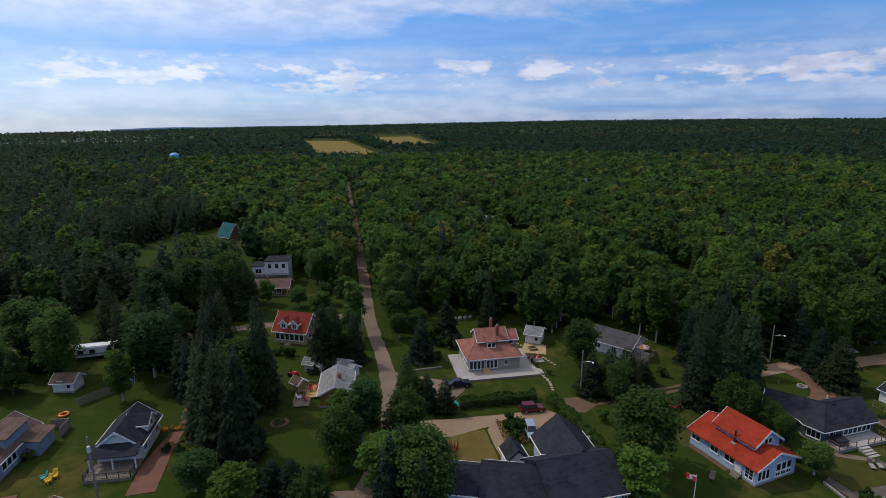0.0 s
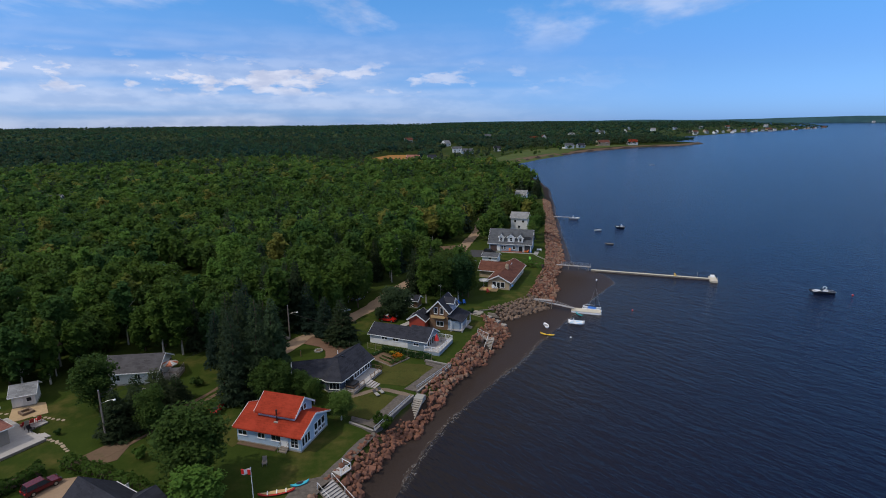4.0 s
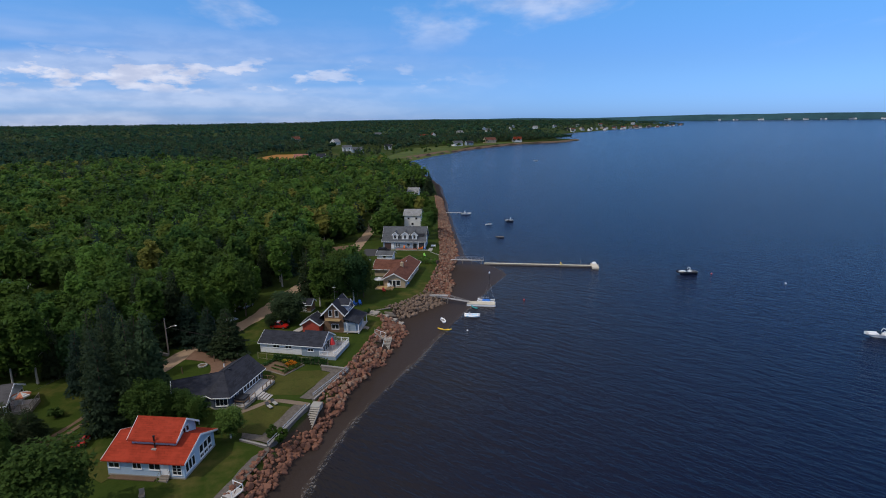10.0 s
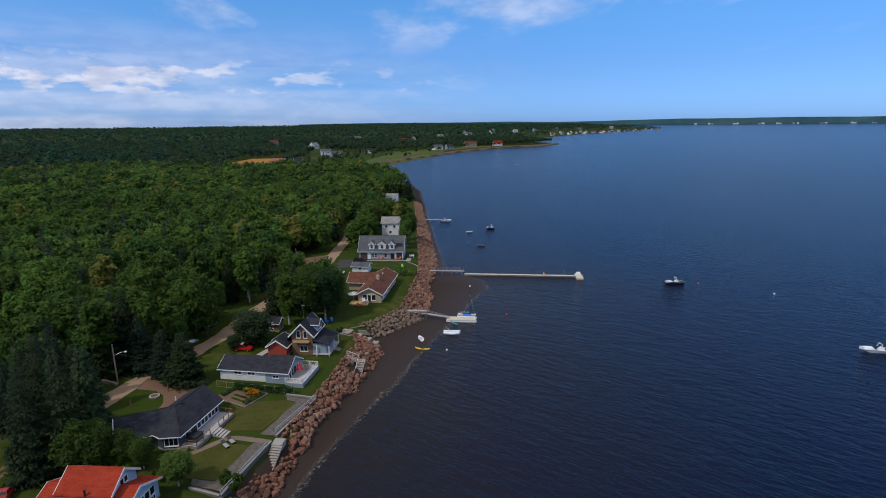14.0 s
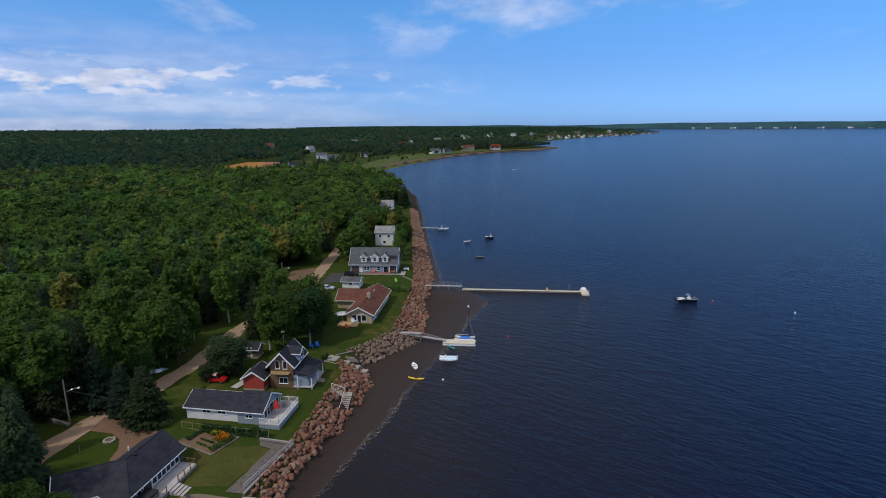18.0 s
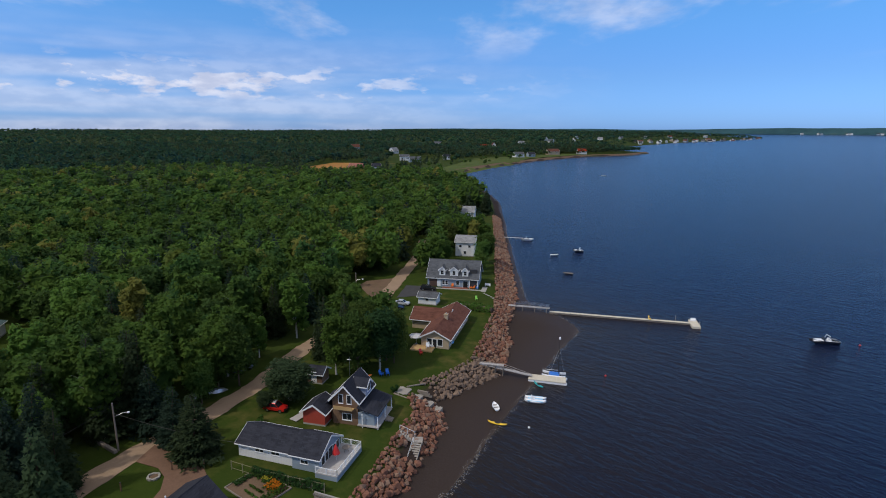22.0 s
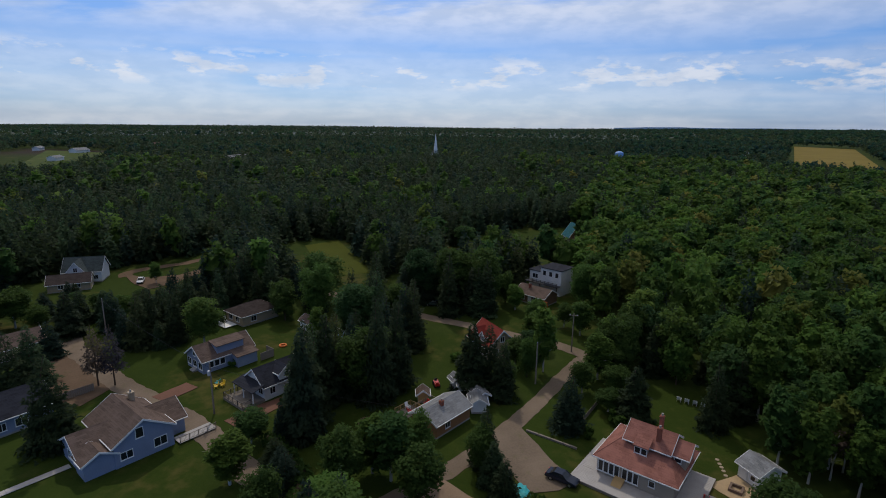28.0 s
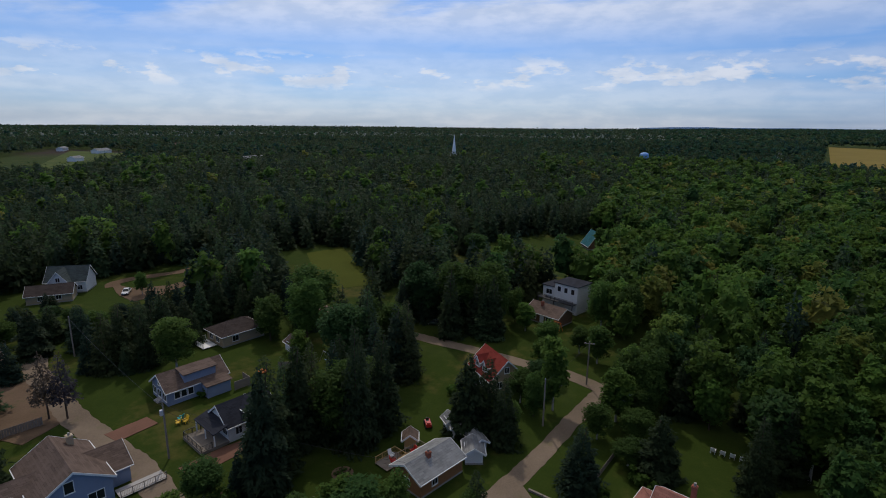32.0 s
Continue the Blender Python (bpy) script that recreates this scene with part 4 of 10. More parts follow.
for i in order:
    con = bool(spruce_here[i])
    if made[con] >= (130 if con else 220):
        rest.append(i)
        continue
    made[con] += 1
    if con:
        tree("spruce", int(rng.integers(0, 4)), near_x[i], near_y[i], rng.uniform(0.65, 1.15), "dark green spruce standing in the woods", group="spruces in the woods")
    else:
        v = int(rng.integers(0, 5))
        tree("broad", v, near_x[i], near_y[i], rng.uniform(0.8, 1.35), "leafy green broadleaf tree in the woods", group="broadleaf trees in the woods")
rest = np.array(rest, int)
mid_broad = [broad_crown(215, 0.72, 30, w_, l_ - 1, t_, 60 + i, 0.97) for i, (w_, l_, t_) in enumerate(((3.9, 2.5, 12.5), (3.4, 3.0, 13.0), (4.4, 2.4, 12.2), (3.2, 3.0, 13.2)))]
mid_spruce = [spruce_crown(215, 1.0, t_, w_, 1.0, 70 + i) for i, (t_, w_) in enumerate(((13.5, 2.8), (14.8, 3.0), (11.5, 2.6)))]
fine_broad = [broad_crown(430, 0.50, 40, w_, l_ - 1.6, t_, 160 + i, 0.92) for i, (w_, l_, t_) in enumerate(((3.9, 2.2, 12.5), (3.3, 2.6, 13.2), (4.4, 2.0, 12.0), (3.0, 2.6, 13.6)))]
fine_spruce = [spruce_crown(360, 0.8, t_, w_, 0.8, 170 + i) for i, (t_, w_) in enumerate(((13.5, 2.8), (14.8, 3.0), (11.5, 2.6)))]
far_broad = [broad_crown(52, 1.05, 22, w_, 5.0, t_, 80 + i, 1.02) for i, (w_, t_) in enumerate(((4.2, 12.0), (4.6, 12.4), (3.8, 12.6)))]
far_spruce = [spruce_crown(58, 1.5, t_, w_, 4.0, 90 + i, 0.75) for i, (t_, w_) in enumerate(((13, 3.0), (14.2, 3.2)))]
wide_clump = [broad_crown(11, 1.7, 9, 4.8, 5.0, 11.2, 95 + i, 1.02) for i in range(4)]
wide_spike = [spruce_crown(15, 2.5, 13, 3.8, 5.0, 99 + i) for i in range(3)]
high_clump = [broad_crown(10, 3.0, 6, 5.0, 6.0, 11.5, 105 + i) for i in range(3)]
high_spike = [spruce_crown(9, 3.2, 14, 4.4, 5.0, 109 + i) for i in range(3)]
mx, my = scatter(5.0, 150, 300)
fx, fy = scatter(6.7, 300, 640)
dx, dy = scatter(10.4, 640, 1500)
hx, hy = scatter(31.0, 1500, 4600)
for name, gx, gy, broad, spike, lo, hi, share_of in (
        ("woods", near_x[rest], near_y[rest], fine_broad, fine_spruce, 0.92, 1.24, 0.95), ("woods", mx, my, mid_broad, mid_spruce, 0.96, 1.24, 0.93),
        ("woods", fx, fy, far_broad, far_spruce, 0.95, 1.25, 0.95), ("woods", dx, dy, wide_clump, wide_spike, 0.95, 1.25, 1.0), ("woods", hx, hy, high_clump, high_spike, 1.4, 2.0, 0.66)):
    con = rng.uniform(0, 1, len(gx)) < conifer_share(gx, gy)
    # The two farthest rings take the leaf colour with haze in it.
    crowd(name, broad, gx[~con], gy[~con], lo, hi, LEAFHAZE if hi > 1.9 or broad is wide_clump else LEAF, "wide green broadleaf forest reaching to the horizon", share_of)
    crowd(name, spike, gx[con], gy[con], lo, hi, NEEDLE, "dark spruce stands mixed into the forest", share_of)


# ---------------------------------------------------------------- houses
def face_box(face, wall, u0, u1, z0, z1, d0, d1):
    """A box on a wall: u runs along the wall, d outwards from it."""
    if face == "S":
        return (u0, -wall - d1, z0, u1, -wall - d0, z1)
    if face == "N":
        return (u0, wall + d0, z0, u1, wall + d1, z1)
    if face == "E":
        return (wall + d0, u0, z0, wall + d1, u1, z1)
    return (-wall - d1, u0, z0, -wall - d0, u1, z1)


def window(parent, face, wall, u, z, w, h, bars=1, frame_of=None, rows=0):
    t = 0.09
    fb = lambda *a: face_box(face, wall, *a)
    items = [fb(u - w / 2 - t, u + w / 2 + t, z - t, z, 0.003, 0.07), fb(u - w / 2 - t, u + w / 2 + t, z + h, z + h + t, 0.003, 0.07),
             fb(u - w / 2 - t, u - w / 2, z, z + h, 0.003, 0.07), fb(u + w / 2, u + w / 2 + t, z, z + h, 0.003, 0.07)]
    for i in range(bars):
        c = u - w / 2 + w * (i + 1) / (bars + 1)
        items.append(fb(c - 0.035, c + 0.035, z, z + h, 0.003, 0.055))
    for i in range(rows):
        c = z + h * (i + 1) / (rows + 1)
        items.append(fb(u - w / 2, u + w / 2, c - 0.025, c + 0.025, 0.003, 0.05))
    win = part("window", boxes(*items), frame_of or TRIM, parent)
    part("pane", boxes(fb(u - w / 2, u + w / 2, z, z + h, 0.003, 0.03)), GLASS, win)
    part("sill", boxes(fb(u - w / 2 - 0.13, u + w / 2 + 0.13, z - t - 0.05, z - t, 0.003, 0.13)), frame_of or TRIM, win)
    return win


def door(parent, face, wall, u, z, material, w=0.95, h=2.05, glazed=False, frame_of=None):
    fb = lambda *a: face_box(face, wall, *a)
    leaf = part("door", boxes(fb(u - w / 2, u + w / 2, z, z + h, 0.003, 0.05)), GLASS if glazed else material, parent)
    part("door_frame", boxes(fb(u - w / 2 - 0.1, u - w / 2, z, z + h, 0.003, 0.08), fb(u + w / 2, u + w / 2 + 0.1, z, z + h, 0.003, 0.08), fb(u - w / 2 - 0.1, u + w / 2 + 0.1, z + h, z + h + 0.12, 0.003, 0.08)), frame_of or TRIM, leaf)
    part("handle", boxes(fb(u + w / 2 - 0.14, u + w / 2 - 0.06, z + 0.95, z + 1.1, 0.05, 0.1)), STEEL, leaf)
    return leaf


def gable_body(L, W, eave, ridge, z0=-0.3, ox=0.0, oy=0.0, axis="x"):
    prof = [(-W / 2 + oy, z0), (W / 2 + oy, z0), (W / 2 + oy, eave), (oy, ridge), (-W / 2 + oy, eave)] if axis == "x" else [(-W / 2 + ox, z0), (W / 2 + ox, z0), (W / 2 + ox, eave), (ox, ridge), (-W / 2 + ox, eave)]
    return prism_x(prof, ox - L / 2, ox + L / 2) if axis == "x" else prism_y(list(reversed(prof)), oy - L / 2, oy + L / 2)


def gable_roof(parent, L, W, eave, ridge, material, ox=0.0, oy=0.0, axis="x", over=0.4, thick=0.16, trim=None, name="roof", seam=(), gutter=None):
    """Two roof slopes, a ridge cap, and bargeboards and gutters at the edges."""
    rise = (ridge - eave) / (W / 2)
    lift = 0.06
    lo = (W / 2 + over, eave - over * rise + lift)
    up = thick * math.sqrt(1 + rise * rise)
    pull = prism_x if axis == "x" else (lambda p, a, b, bm=None: prism_y(list(reversed(p)), a, b, bm))
    c, a0, a1 = (oy, ox - L / 2 - over, ox + L / 2 + over) if axis == "x" else (ox, oy - L / 2 - over, oy + L / 2 + over)
    bm = bmesh.new()
    pull([(c - lo[0], lo[1]), (c, ridge + lift), (c, ridge + lift + up), (c - lo[0], lo[1] + up)], a0, a1, bm)
    pull([(c + lo[0], lo[1] + up), (c, ridge + lift + up), (c, ridge + lift), (c + lo[0], lo[1])], a0, a1, bm)
    bmesh.ops.recalc_face_normals(bm, faces=bm.faces)
    roof = part(name, bm, material, parent)
    cap = bmesh.new()
    pull([(c - 0.16, ridge + lift + up - 0.16 * rise + 0.015), (c + 0.16, ridge + lift + up - 0.16 * rise + 0.015), (c, ridge + lift + up + 0.045)], a0 + 0.01, a1 - 0.01, cap)
    bmesh.ops.recalc_face_normals(cap, faces=cap.faces)
    part("ridge_cap", cap, material, roof)
    for end, (e0, e1) in enumerate(((a0 - 0.05, a0 - 0.004), (a1 + 0.004, a1 + 0.05))):
        for s in (-1, 1):
            edge = pull([(c + s * lo[0], lo[1] - 0.1), (c, ridge + lift - 0.1), (c, ridge + lift + up + 0.03), (c + s * lo[0], lo[1] + up + 0.03)], e0, e1)
            bmesh.ops.recalc_face_normals(edge, faces=edge.faces)
            part("bargeboard", edge, material if end in seam else trim or TRIM, roof)
    for s in (-1, 1):
        gut = pull([(c + s * (lo[0] + 0.004), lo[1] - 0.04), (c + s * (lo[0] + 0.12), lo[1] + 0.02), (c + s * (lo[0] + 0.12), lo[1] + up * 0.8), (c + s * (lo[0] + 0.004), lo[1] + up * 0.8)], a0, a1)
        bmesh.ops.recalc_face_normals(gut, faces=gut.faces)
        part("gutter", gut, gutter or trim or TRIM, roof)
    return roof


def hip_roof(parent, L, W, eave, ridge, material, ox=0.0, oy=0.0, over=0.45, trim=None, run=None):
    """Four slopes; the ridge runs along x."""
    a, b = L / 2 + over, W / 2 + over
    k = max(0.05, (run if run is not None else L / 2 - W / 2 * 0.85))
    z0 = eave - 0.1
    bm = bmesh.new()
    lo = [bm.verts.new((ox + x, oy + y, z0)) for x, y in ((-a, -b), (a, -b), (a, b), (-a, b))]
    mid = [bm.verts.new((ox + x, oy + y, z0 + 0.17)) for x, y in ((-a, -b), (a, -b), (a, b), (-a, b))]
    r0, r1 = bm.verts.new((ox - k, oy, ridge)), bm.verts.new((ox + k, oy, ridge))
    bm.faces.new(list(reversed(lo)))
    for i in range(4):
        bm.faces.new((lo[i], lo[(i + 1) % 4], mid[(i + 1) % 4], mid[i]))
    bm.faces.new((mid[0], mid[1], r1, r0))
    bm.faces.new((mid[1], mid[2], r1))
    bm.faces.new((mid[2], mid[3], r0, r1))
    bm.faces.new((mid[3], mid[0], r0))
    roof = part("roof", bm, material, parent)
    caps = bmesh.new()
    for p, q in ((r0c, q) for r0c, q in (((ox - k, oy, ridge), (ox - a, oy - b, z0 + 0.17)), ((ox - k, oy, ridge), (ox - a, oy + b, z0 + 0.17)), ((ox + k, oy, ridge), (ox + a, oy - b, z0 + 0.17)), ((ox + k, oy, ridge), (ox + a, oy + b, z0 + 0.17)), ((ox - k, oy, ridge), (ox + k, oy, ridge)))):
        rod(caps, p, q, 0.06, 0.06, 5)
    part("ridge_cap", caps, material, roof)
    part("gutter", boxes((ox - a - 0.09, oy - b - 0.09, z0 - 0.02, ox + a + 0.09, oy - b - 0.004, z0 + 0.13), (ox - a - 0.09, oy + b + 0.004, z0 - 0.02, ox + a + 0.09, oy + b + 0.09, z0 + 0.13),
                         (ox - a - 0.09, oy - b, z0 - 0.02, ox - a - 0.004, oy + b, z0 + 0.13), (ox + a + 0.004, oy - b, z0 - 0.02, ox + a + 0.09, oy + b, z0 + 0.13)), trim or TRIM, roof)
    return roof


def chimney(parent, x, y, z0, z1, w=0.6, material=None):
    c = part("chimney", boxes((x - w / 2, y - w / 2, z0, x + w / 2, y + w / 2, z1), (x - w / 2 - 0.06, y - w / 2 - 0.06, z1 - 0.2, x + w / 2 + 0.06, y + w / 2 + 0.06, z1 - 0.08)), material or BRICK, parent)
    part("chimney_cap", rods(((x, y, z1), (x, y, z1 + 0.35), 0.16), n=8), CONCRETE, c)
    return c


def steps(parent, face, wall, u, w, top, count=4, material=None):
    """A flight of steps leading down from a wall."""
    items = [face_box(face, wall, u - w / 2, u + w / 2, top * (count - 1 - i) / count, top * (count - i) / count, 0.28 * i + 0.003, 0.28 * (i + 1) + 0.05) for i in range(count)]
    for i, item in enumerate(items):
        part("step", boxes(item), material or DECKWOOD, parent)


def railing(parent, pts, z, high=0.95, gap=1.4, material=None, bars=True):
    """Posts, top rail and thin bars along points at height z."""
    material = material or WHITE
    rail = bmesh.new()
    bar = None
    for (ax, ay), (bx, by) in zip(pts, pts[1:]):
        d = math.hypot(bx - ax, by - ay)
        rod(rail, (ax, ay, z + high), (bx, by, z + high), 0.05, n=4)
        rod(rail, (ax, ay, z + 0.12), (bx, by, z + 0.12), 0.035, n=4)
        n = max(1, round(d / gap))
        for i in range(n + 1):
            x, y = ax + (bx - ax) * i / n, ay + (by - ay) * i / n
            part("post", boxes((x - 0.05, y - 0.05, z, x + 0.05, y + 0.05, z + high + 0.08)), material, parent)
        if bars:
            m = int(d / 0.2)
            for i in range(1, m):
                x, y = ax + (bx - ax) * i / m, ay + (by - ay) * i / m
                if bar is None:
                    bar = part("baluster", rods(((0, 0, 0.12), (0, 0, high), 0.018), n=4), material, parent)
                    one = bar
                else:
                    one = new("baluster", bar.data)
                    one.parent = parent
                one.location = (x, y, z)
    part("rail", rail, material, parent)


def planks(parent, x0, y0, x1, y1, z, material, width=0.3, thick=0.06, along="x"):
    """A deck of boards, each on its own."""
    n = max(1, round(((y1 - y0) if along == "x" else (x1 - x0)) / width))
    for i in range(n):
        if along == "x":
            s = (y1 - y0) / n
            b = (x0, y0 + s * i + 0.008, z - thick, x1, y0 + s * (i + 1) - 0.008, z)
        else:
            s = (x1 - x0) / n
            b = (x0 + s * i + 0.008, y0, z - thick, x0 + s * (i + 1) - 0.008, y1, z)
        part("plank", boxes(b), material, parent)


def plain_house(label, x, y, rz, L, W, eave, ridge, wall_of, roof_of, windows=(), doors=(), name="house", category="house", chimneys=(), hip=False, trim=None, group=""):
    """windows: (face, u, z, w, h, bars); doors: (face, u, material); heights above the ground."""
    h = thing(name, label, category, x, y, GZ, rz, group)
    if hip:
        part("wall", boxes((-L / 2, -W / 2, -0.3, L / 2, W / 2, eave)), wall_of, h)
        hip_roof(h, L, W, eave, ridge, roof_of, trim=trim)
    else:
        part("wall", gable_body(L, W, eave, ridge), wall_of, h)
        gable_roof(h, L, W, eave, ridge, roof_of, trim=trim)
    part("foundation", boxes((-L / 2 - 0.04, -W / 2 - 0.04, -0.2, L / 2 + 0.04, W / 2 + 0.04, 0.28)), CONCRETE, h)
    for face, u, z, w_, h_, bars in windows:
        window(h, face, (W if face in "SN" else L) / 2, u, z, w_, h_, bars)
    for face, u, material in doors:
        door(h, face, (W if face in "SN" else L) / 2, u, 0.3, material)
    for cx, cy, cz in chimneys:
        chimney(h, cx, cy, eave, cz)
    return h


SHINGLE_RED = shingle("red_roof", (0.255, 0.034, 0.017), vary=0.16)
SHINGLE_PINK = shingle("faded_red_roof", (0.245, 0.108, 0.084), vary=0.15)
SHINGLE_DARK = shingle("charcoal_roof", (0.027, 0.029, 0.038))
SHINGLE_GREY = shingle("grey_roof", (0.078, 0.084, 0.092))
SHINGLE_BROWN = shingle("brown_roof", (0.108, 0.047, 0.034))
SHINGLE_PALE = shingle("pale_grey_roof", (0.20, 0.205, 0.21))
SHINGLE_GREEN = shingle("green_roof", (0.11, 0.165, 0.168))
SHINGLE_UMBER = shingle("umber_roof", (0.050, 0.039, 0.036))
SHINGLE_MOSS = shingle("dark_green_grey_roof", (0.050, 0.062, 0.062))
SHINGLE_TAN = shingle("tan_brown_roof", (0.115, 0.083, 0.068))
SIDE_BLUE = siding("pale_blue_siding", (0.40, 0.53, 0.66))
SIDE_WHITE = siding("white_siding", (0.70, 0.71, 0.71))
SIDE_UPRIGHT = siding("white_upright_siding", (0.68, 0.69, 0.69), True)
SIDE_GREY = siding("blue_grey_siding", (0.25, 0.31, 0.37))
SIDE_TAUPE = siding("taupe_siding", (0.34, 0.30, 0.25))
SIDE_BARNRED = siding("barn_red_siding", (0.36, 0.055, 0.035), True)
SIDE_DENIM = siding("denim_blue_siding", (0.23, 0.28, 0.40))
SIDE_TAN = siding("tan_siding", (0.42, 0.33, 0.22))
SIDE_DUSK = siding("slate_blue_siding", (0.045, 0.062, 0.095))


def red_roof_house():
    h = thing("house", "pale blue cottage with a bright red shingle roof and white trim", "house", -34.7, 69.3, GZ, -10.5)
    L, W = 11.3, 8.0
    part("wall", gable_body(L, W, 2.6, 4.3), SIDE_BLUE, h)
    part("foundation", boxes((-L / 2 - 0.04, -W / 2 - 0.04, -0.2, L / 2 + 0.04, W / 2 + 0.04, 0.25)), CONCRETE, h)
    gable_roof(h, L, W, 2.6, 4.3, SHINGLE_RED, over=0.45, gutter=SHINGLE_RED)
    part("upper_wall", gable_body(6.6, 5.0, 4.55, 6.3, 3.0, 0.2, 0.6), SIDE_BLUE, h)
    gable_roof(h, 6.6, 5.0, 4.55, 6.3, SHINGLE_RED, 0.2, 0.6, name="upper_roof", gutter=SHINGLE_RED)
    part("stove_pipe", rods(((0.6, -2.3, 3.2), (0.6, -2.3, 5.2), 0.11), ((0.6, -2.3, 5.2), (0.6, -2.3, 5.35), 0.17), n=8), BLACK, h, "rusty dark stove pipe")
    part("flashing", boxes((0.25, -2.75, 3.12, 0.95, -2.0, 3.5)), CONCRETE, h)
    for u, w_, hh in ((-4.6, 1.5, 0.7), (-1.2, 1.2, 0.8), (1.4, 1.6, 0.9)):
        window(h, "S", W / 2, u, 1.3, w_, hh, 1)
    for u in (4.3, 4.95):
        window(h, "S", W / 2, u, 0.7, 0.55, 1.5, 0, rows=2)
    door(h, "S", W / 2, 2.9, 0.3, WHITE)
    steps(h, "S", W / 2, 2.9, 1.3, 0.55, 3, OLDWOOD)
    part("step_rail", rods(((2.2, -W / 2 - 0.1, 0.0), (2.2, -W / 2 - 0.1, 1.3), 0.03), ((3.6, -W / 2 - 0.1, 0.0), (3.6, -W / 2 - 0.1, 1.3), 0.03), ((2.2, -W / 2 - 0.1, 1.3), (2.2, -W / 2 - 1.0, 0.8), 0.03), ((3.6, -W / 2 - 0.1, 1.3), (3.6, -W / 2 - 1.0, 0.8), 0.03), ((2.2, -W / 2 - 1.0, 0.0), (2.2, -W / 2 - 1.0, 0.8), 0.03), ((3.6, -W / 2 - 1.0, 0), (3.6, -W / 2 - 1.0, 0.8), 0.03)), OLDWOOD, h)
    for u in (-3.3, -2.5, -1.7):
        window(h, "E", L / 2, u, 0.75, 0.6, 1.4, 0)
    for u in (0.4, 1.5, 2.6):
        window(h, "E", L / 2, u, 1.35, 0.85, 1.1, 0)
        window(h, "E", L / 2, u, 0.55, 0.85, 0.5, 1)
    window(h, "E", 3.5, 0.6 - 0.35, 4.3, 0.6, 0.8, 0)
    window(h, "E", 3.5, 0.6 + 0.45, 4.3, 0.6, 0.8, 0)
    part("flower_bed", boxes((-5.2, -W / 2 - 0.9, -0.1, 1.6, -W / 2 - 0.06, 0.12)), DIRT, h)
    return h


def angled_house():
    """One bungalow whose ridge bends, with a hipped corner at the deck."""
    h = thing("house", "low dark blue bungalow under a bent charcoal shingle roof", "house", -31.0, 88.0, GZ)
    base, top = 2.42, 4.65
    outer = [(-25.7, 93.5), (-29.0, 82.5), (-32.1, 82.5), (-33.4, 83.5), (-38.2, 81.6), (-41.0, 88.9), (-34.7, 91.2), (-32.95, 96.7)]
    outer = [Vector((x + 31.0, y - 88.0)) for x, y in outer]
    r0, r1, r2 = (Vector((x + 31.0, y - 88.0, top)) for x, y in ((-29.3, 95.3), (-31.6, 88.2), (-39.6, 85.2)))
    a, b, c, d, e, f, g, k = range(8)
    bm = bmesh.new()
    lo = [bm.verts.new((p.x, p.y, base - 0.14)) for p in outer]
    up = [bm.verts.new((p.x, p.y, base)) for p in outer]
    rid = [bm.verts.new(p) for p in (r0, r1, r2)]
    for ring in ((up[a], rid[0], rid[1], up[b]), (up[b], rid[1], up[c]), (up[c], rid[1], up[d]), (up[d], rid[1], rid[2], up[e]), (up[f], rid[2], rid[1], up[g]), (up[g], rid[1], rid[0], up[k]), (up[e], rid[2], up[f]), (up[k], rid[0], up[a])):
        bm.faces.new(ring)
    for i in range(8):
        bm.faces.new((lo[i], lo[(i + 1) % 8], up[(i + 1) % 8], up[i]))
    bm.faces.new(lo)
    bmesh.ops.triangulate(bm, faces=bm.faces[:])
    bmesh.ops.recalc_face_normals(bm, faces=bm.faces)
    roof = part("roof", bm, SHINGLE_DARK, h)
    flat = lambda p, z: (p.x, p.y, z)
    part("ridge_cap", rods((r0, r1, 0.07), (r1, r2, 0.07), (r1, flat(outer[b], base), 0.06), n=5), SHINGLE_DARK, roof)
    for i, j in ((a, b), (b, c), (c, d), (d, e)):
        part("fascia", rods((flat(outer[i], base - 0.08), flat(outer[j], base - 0.08), 0.09), n=4), TRIM, roof)
    for i, rr in ((e, r2), (f, r2)):
        part("bargeboard", rods((flat(outer[i], base - 0.06), rr - Vector((0, 0, 0.06)), 0.09), n=4), TRIM, roof)
    mid = sum(outer, Vector((0, 0))) / 8
    inner = []
    for i, p in enumerate(outer):
        u, v = (p - outer[i - 1]).normalized(), (outer[(i + 1) % 8] - p).normalized()
        n = (Vector((u.y, -u.x)) + Vector((v.y, -v.x)))
        inner.append(p + n.normalized() * 0.5 / max(0.5, n.length / 2))
    part("wall", prism_z([(p.x, p.y) for p in inner], -0.3, base - 0.145), SIDE_DUSK, h)
    part("foundation", prism_z([(p.x + (p.x - mid.x) * 0.006, p.y + (p.y - mid.y) * 0.006) for p in inner], -0.32, 0.3), CONCRETE, h)
    before = set(h.children)
    for u in (-0.6, 0.35, 1.3, 2.25, 3.2, 4.15):
        window(h, "S", 0.0, u, 0.95, 0.78, 1.15, 0)
    door(h, "S", 0.0, -2.0, 0.6, WHITE, 1.5, 1.7, True)
    window(h, "S", 0.0, -3.6, 0.95, 0.7, 1.1, 0)
    p, q = inner[a], inner[b]
    for ob in h.children:
        if ob not in before:
            ob.matrix_basis = pose((p.x + q.x) / 2, (p.y + q.y) / 2, 0, 0, 0, math.degrees(math.atan2(p.y - q.y, p.x - q.x)))
    window(h, "S", 0.0, 0.0, 0.75, 1.9, 1.2, 2)
    p, q = inner[b], inner[c]
